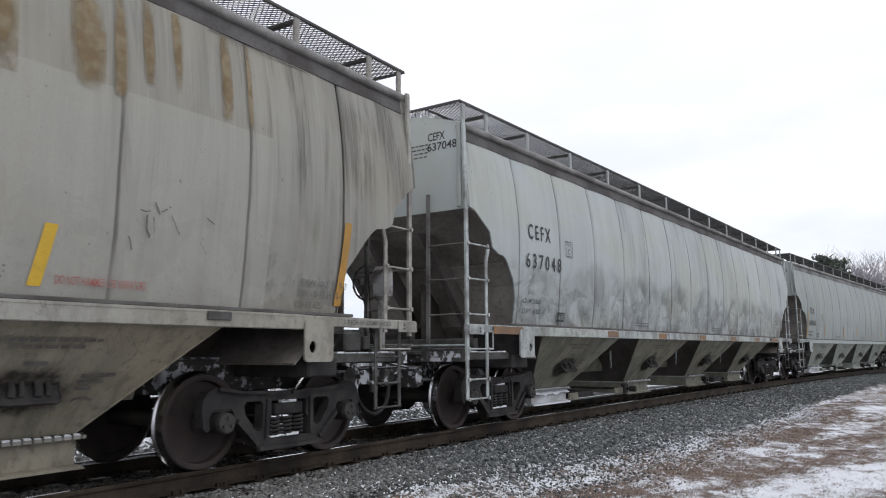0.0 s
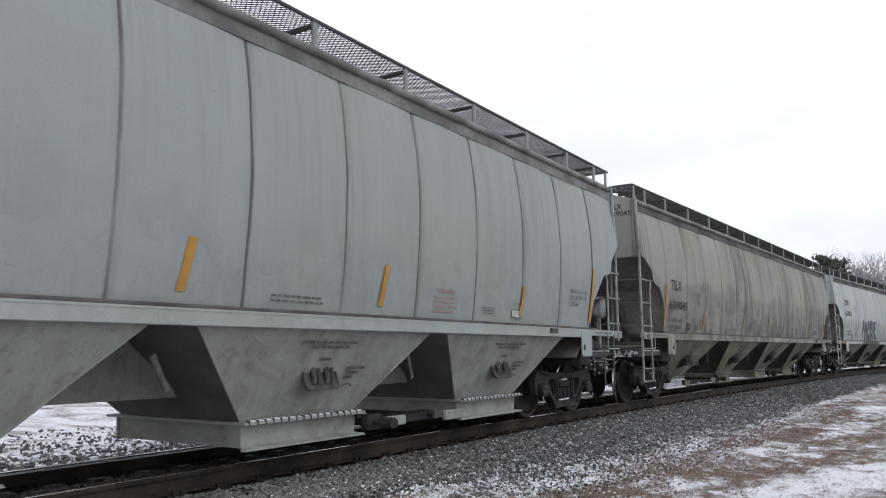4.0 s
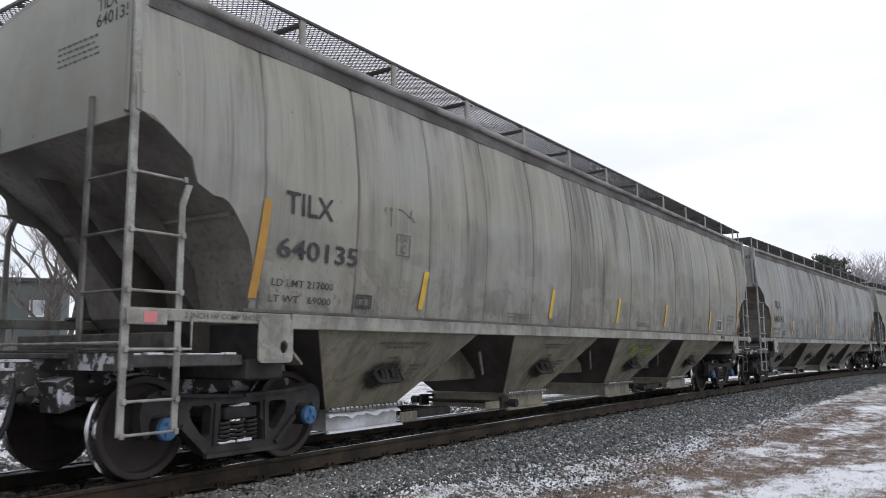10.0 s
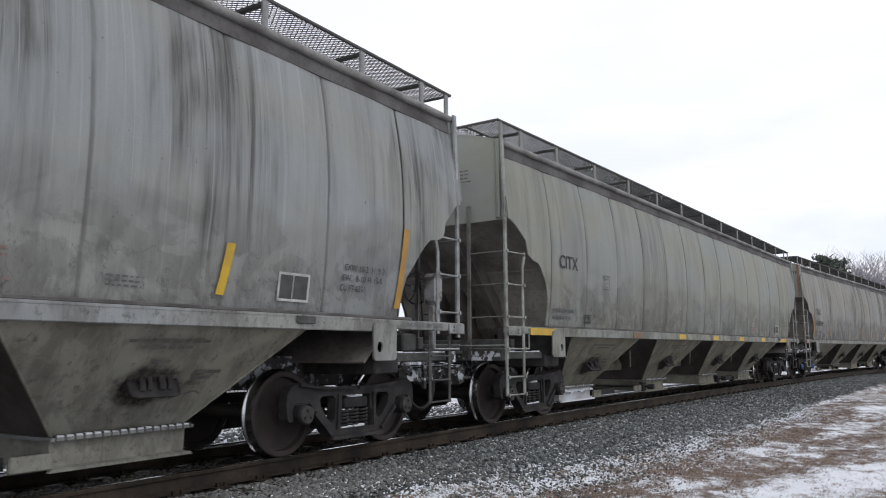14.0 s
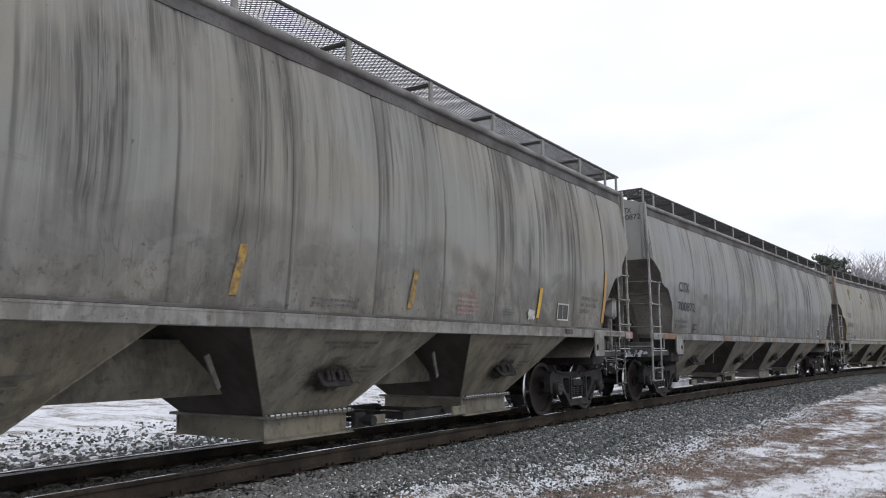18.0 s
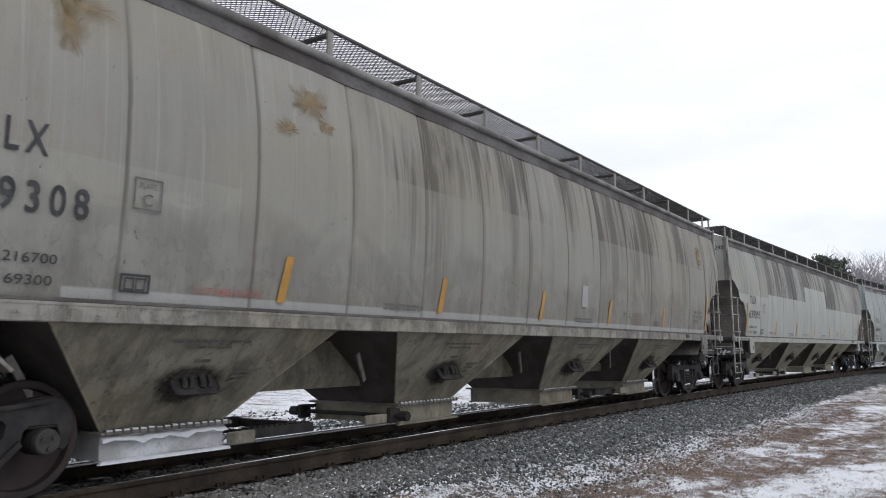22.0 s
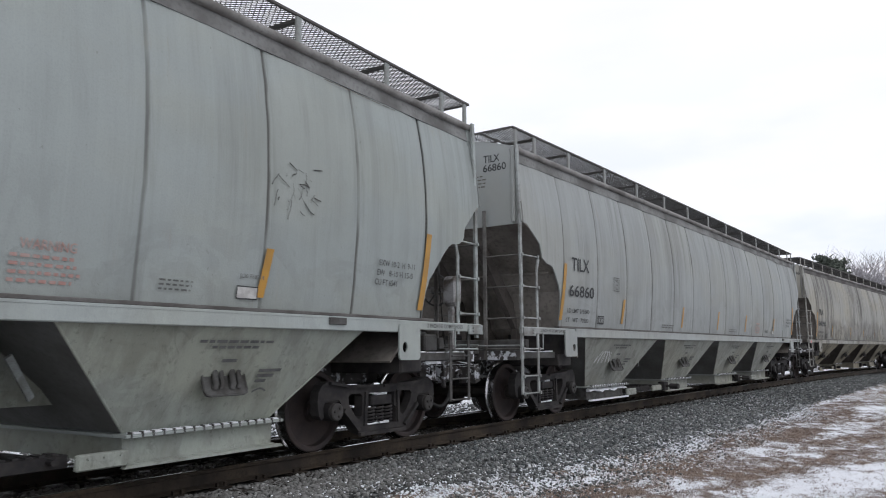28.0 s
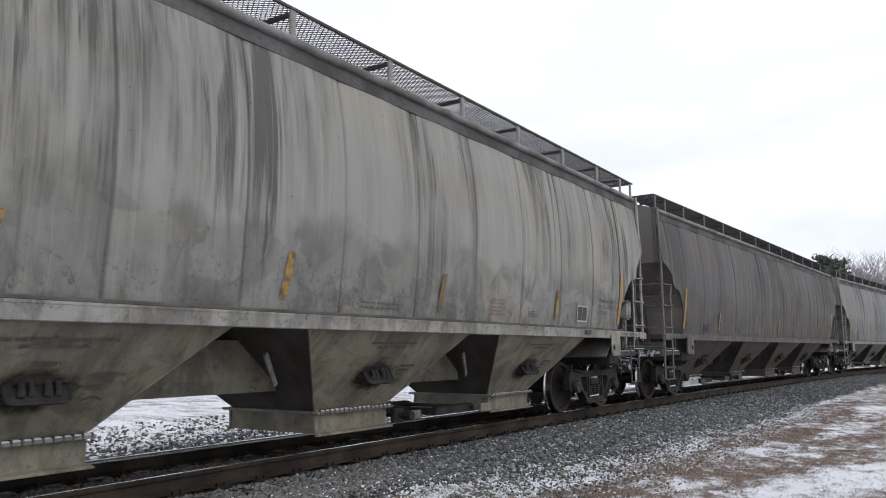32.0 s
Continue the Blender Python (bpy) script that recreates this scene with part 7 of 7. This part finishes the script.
specs = [
    dict(mark=("", ""), colour=(0.40, 0.395, 0.345), streak=0.45, grime=0.45, seam=0.7, rust=0.15, seed=1.3, faded=True, strips=old_strips(YELLOW), hammer=(5.65,), extra=tags_zero, size_at=(1.78, 8.20), zones=((8.0, 10.2, 1.9),),
         patches=((-10, 7.75, 1.5, 3.19, (0.375, 0.372, 0.335), 0.55),), label="pale beige-grey covered hopper wagon with brown streaks below the roof"),
    dict(mark=("CEFX", "637048"), low=(0.58, 0.53, 0.43), dented=1.0, colour=(0.515, 0.56, 0.545), streak=0.30, grime=0.75, seam=0.75, seed=2.1, stepped=False, limits=("LD LMT 216300", "LT WT   69700"), limit_w=0.54, limit_z=1.84, gap=1.45, high=0.235, mark_w=0.73, number_w=1.17, mark_z=(2.84, 2.385), plate=(-7.30, 2.68), extra=tags_one,
         sill_strips=sill_marks((-5.36, -2.72, 0.06, 2.8, 5.4), RUST_ORANGE), label="clean pale grey covered hopper wagon dented low along its side"),
    dict(mark=("TILX", "66866"), colour=CLEAN, streak=0.14, grime=0.12, seam=0.85, seed=3.7, warning=True, placard="white", sizes=BIG, strips=strips_of(ORANGE), low=(1.0, 0.98, 0.90), bay="new", label="light grey covered hopper wagon with dark seams and orange strips"),
    dict(mark=("TILX", "639045"), colour=(0.385, 0.38, 0.342), streak=0.6, grime=0.9, seam=0.65, rust=0.2, seed=4.2, dented=0.35, tide=2.68, placard="dark", limits=("LD LMT 217000", "LT WT   69000"), strips=strips_of(YELLOW_WORN, (2, RUST_STRIP)), extra=tags_three, card_colour=DARK_PATCH,
         label="dirty grey covered hopper wagon streaked from roof to sill"),
    dict(mark=("CEFX", "637051"), low=(0.58, 0.53, 0.43), dented=1.0, colour=WHITE_W, streak=0.20, grime=0.55, seam=0.6, seed=5.9, stepped=False, limits=("LD LMT 216500 LBS", "LT WT   69500 LBS"), limit_w=1.0, limit_z=1.88, high=0.25, mark_w=0.80, number_w=1.14, mark_z=(3.09, 2.60), plate=(-6.82, 2.81), extra=big_tag,
         sill_strips=sill_marks((-5.36, -1.9, 0.42, 2.6, 5.0), RUST_ORANGE), label="pale grey covered hopper wagon with black graffiti low down"),
    dict(mark=("TILX", "640135"), colour=(0.380, 0.385, 0.345), streak=0.62, grime=0.6, seam=0.65, seed=6.4, dented=0.25, tide=2.78, caps={-1: BLUE_CAP, 1: BLUE_CAP}, placard="dark", limits=("LD LMT 217000", "LT WT   69000"), strips=strips_of(YELLOW), extra=tags_five, card_colour=PINK_TAG,
         label="weathered grey-beige covered hopper wagon with yellow strips"),
    dict(mark=("TILX", "640145"), colour=(0.365, 0.385, 0.375), streak=1.3, grime=0.7, seam=0.6, seed=7.8, dented=0.45, zones=((-10.3, -6.4, 0.45),), placard="dark", limits=("LD LMT 217000", "LT WT   69000"), strips=strips_of(YELLOW, (3, YELLOW_WORN)), label="grey covered hopper wagon heavily streaked with soot"),
    dict(mark=("CITX", ""), colour=(0.335, 0.35, 0.315), streak=0.30, grime=0.75, seam=0.85, seed=8.3, stepped=False, warning=True, placard="dark", sill_strips=[(0.06, 0.46, YELLOW), (2.54, 0.46, YELLOW), (5.0, 0.42, YELLOW), (7.66, 1.0, YELLOW), (-2.5, 0.46, YELLOW), (-5.2, 0.46, RUST_ORANGE), (-9.15, 0.8, YELLOW)],
         label="grey-green covered hopper wagon with dark seams and yellow sill reflectors"),
    dict(mark=("TILX", "638959"), rusty=1, colour=(0.345, 0.345, 0.315), streak=1.0, grime=0.75, seam=0.6, seed=9.6, dented=0.5, tide=2.35, caps={-1: BLUE_CAP}, placard="dark", warning=True, limits=("LD LMT 216900", "LT WT   69100"), strips=strips_of(YELLOW_WORN, (4, YELLOW)), extra=tags_eight, card_colour=PINK_TAG,
         label="dull grey covered hopper wagon with long dirt streaks"),
    dict(mark=("CITX", "700872"), colour=(0.345, 0.355, 0.345), streak=0.95, grime=0.8, seam=0.7, seed=10.2, tide=2.55, stepped=False, mark_z=(2.465, 2.03), placard="dark", sill_strips=sill_marks((-5.0, -2.5, 0.0, 2.48, 4.95), RUST_ORANGE), label="grey covered hopper wagon with sooty patches and rusty sill reflectors"),
    dict(mark=("TILX", "639308"), shift=-0.14, gap=1.4, high=0.235, mark_w=0.60, number_w=1.02, mark_z=(2.52, 2.10), limits=("LD LMT 216700", "LT WT   69300"), plate=(-7.40, 2.25), rusty=1, colour=(0.35, 0.345, 0.305), low=(0.98, 0.95, 0.82), streak=1.15, grime=0.85, seam=0.55, rust=0.2, seed=11.5, dented=0.25, tide=2.3, soot=(0.078, 0.071, 0.061), zones=((-10.3, -5.0, 0.2), (-4.0, 6.5, 1.3)), strips=old_strips(ORANGE), hammer=(-6.75,), extra=tags_ten,
         patches=((-6.3, 9.2, 1.5, 3.12, (0.27, 0.27, 0.24), 0.45), (-10, -6.3, 1.5, 2.6, NEW_GREY, 0.25), (-7.9, 9.0, 1.5, 1.62, (0.40, 0.41, 0.40), 0.7)), label="grey covered hopper wagon with brown stains and patched paint"),
    dict(mark=("TILX", "639295"), plate=(-7.26, 2.27), gap=1.4, high=0.235, shift=-0.06, mark_w=0.60, number_w=1.08, mark_z=(2.485, 2.05), soot=(0.050, 0.045, 0.041), zones=((-10.3, -7.6, 0.3), (-6.4, 1.5, 1.5)), colour=(0.375, 0.385, 0.345), limits=("LD LMT 217100", "LT WT   68900"), streak=1.35, grime=0.22, seam=0.45, seed=12.7, strips=old_strips(ORANGE), hammer=(-6.55, -2.0), card_colour=DARK_PATCH, caps={1: BLUE_CAP},
         patches=((-10.2, -6.6, 1.5, 2.75, NEW_GREY, 0.8), (-6.6, -1.6, 1.5, 2.86, NEW_GREY, 0.93), (-1.6, 1.92, 1.5, 3.42, NEW_GREY, 0.94), (1.92, 10.2, 1.5, 2.75, NEW_GREY, 0.93)), label="sooty grey covered hopper wagon with its lower half repainted pale"),
    dict(mark=("TILX", "66861"), colour=CLEAN, streak=0.18, grime=0.12, seam=0.85, seed=13.1, warning=True, placard="white", sizes=BIG, strips=strips_of(ORANGE), extra=tags_twelve, low=(1.0, 0.98, 0.90), bay="new", label="light grey covered hopper wagon with scraped paint and orange strips"),
    dict(mark=("TILX", "66860"), colour=(0.375, 0.40, 0.385), streak=0.35, grime=0.14, seam=0.85, seed=14.9, warning=True, placard="white", limits=("LD LMT 215500", "LT   WT   70500"), sizes=BIG, strips=strips_of(ORANGE, ahead=0.08), extra=tags_thirteen, low=(1.0, 0.98, 0.90), bay="new",
         label="light grey covered hopper wagon with dark seams and a pale scrawl"),
    dict(mark=("TILX", "640296"), colour=(0.415, 0.415, 0.375), streak=0.95, grime=0.75, seam=0.6, seed=15.4, dented=0.4, tide=2.35, placard="dark", limits=("LD LMT 216600", "LT WT   69400"), strips=strips_of(YELLOW_WORN, (3, RUST_STRIP), ahead=0.15), card_colour=PINK_TAG, label="grey-beige covered hopper wagon streaked with soot"),
    dict(mark=("", ""), colour=(0.175, 0.166, 0.158), streak=1.0, grime=0.8, seam=0.3, rust=0.15, seed=16.6, strips=strips_of(YELLOW_WORN), label="dark sooty grey covered hopper wagon"),
    dict(mark=("", ""), colour=(0.31, 0.315, 0.30), streak=0.7, grime=0.5, seam=0.4, seed=17.2, strips=strips_of(YELLOW_WORN), label="grey covered hopper wagon far along the train"),
    dict(mark=("", ""), colour=GREY, streak=0.6, grime=0.4, seam=0.4, seed=18.8, label="pale grey covered hopper wagon far along the train"),
]
CARS = [hopper_car(q) for q in specs]


# ---------------------------------------------------------------- what moves
def motions():
    """The train rolls by; every axle turns with it."""
    sag = -TRUCK ** 2 * KAPPA / 2
    for i, car in enumerate(CARS):
        walk(car, [(t, along(travel(t) + i * PITCH_CARS, sag)) for t in range(0, 33)])
    step = 1 / 15
    turns = [(j * step, math.degrees(travel(j * step) / WHEEL_R)) for j in range(0, 481)]
    for axle, x, y, yaw in WHEELSETS:
        base = at(x, y, WHEEL_R, yaw)
        phase = (x * 77) % 360
        walk(axle, [(t, base @ pose(0, 0, 0, 0, (a + phase) % 360, 0)) for t, a in turns])


motions()
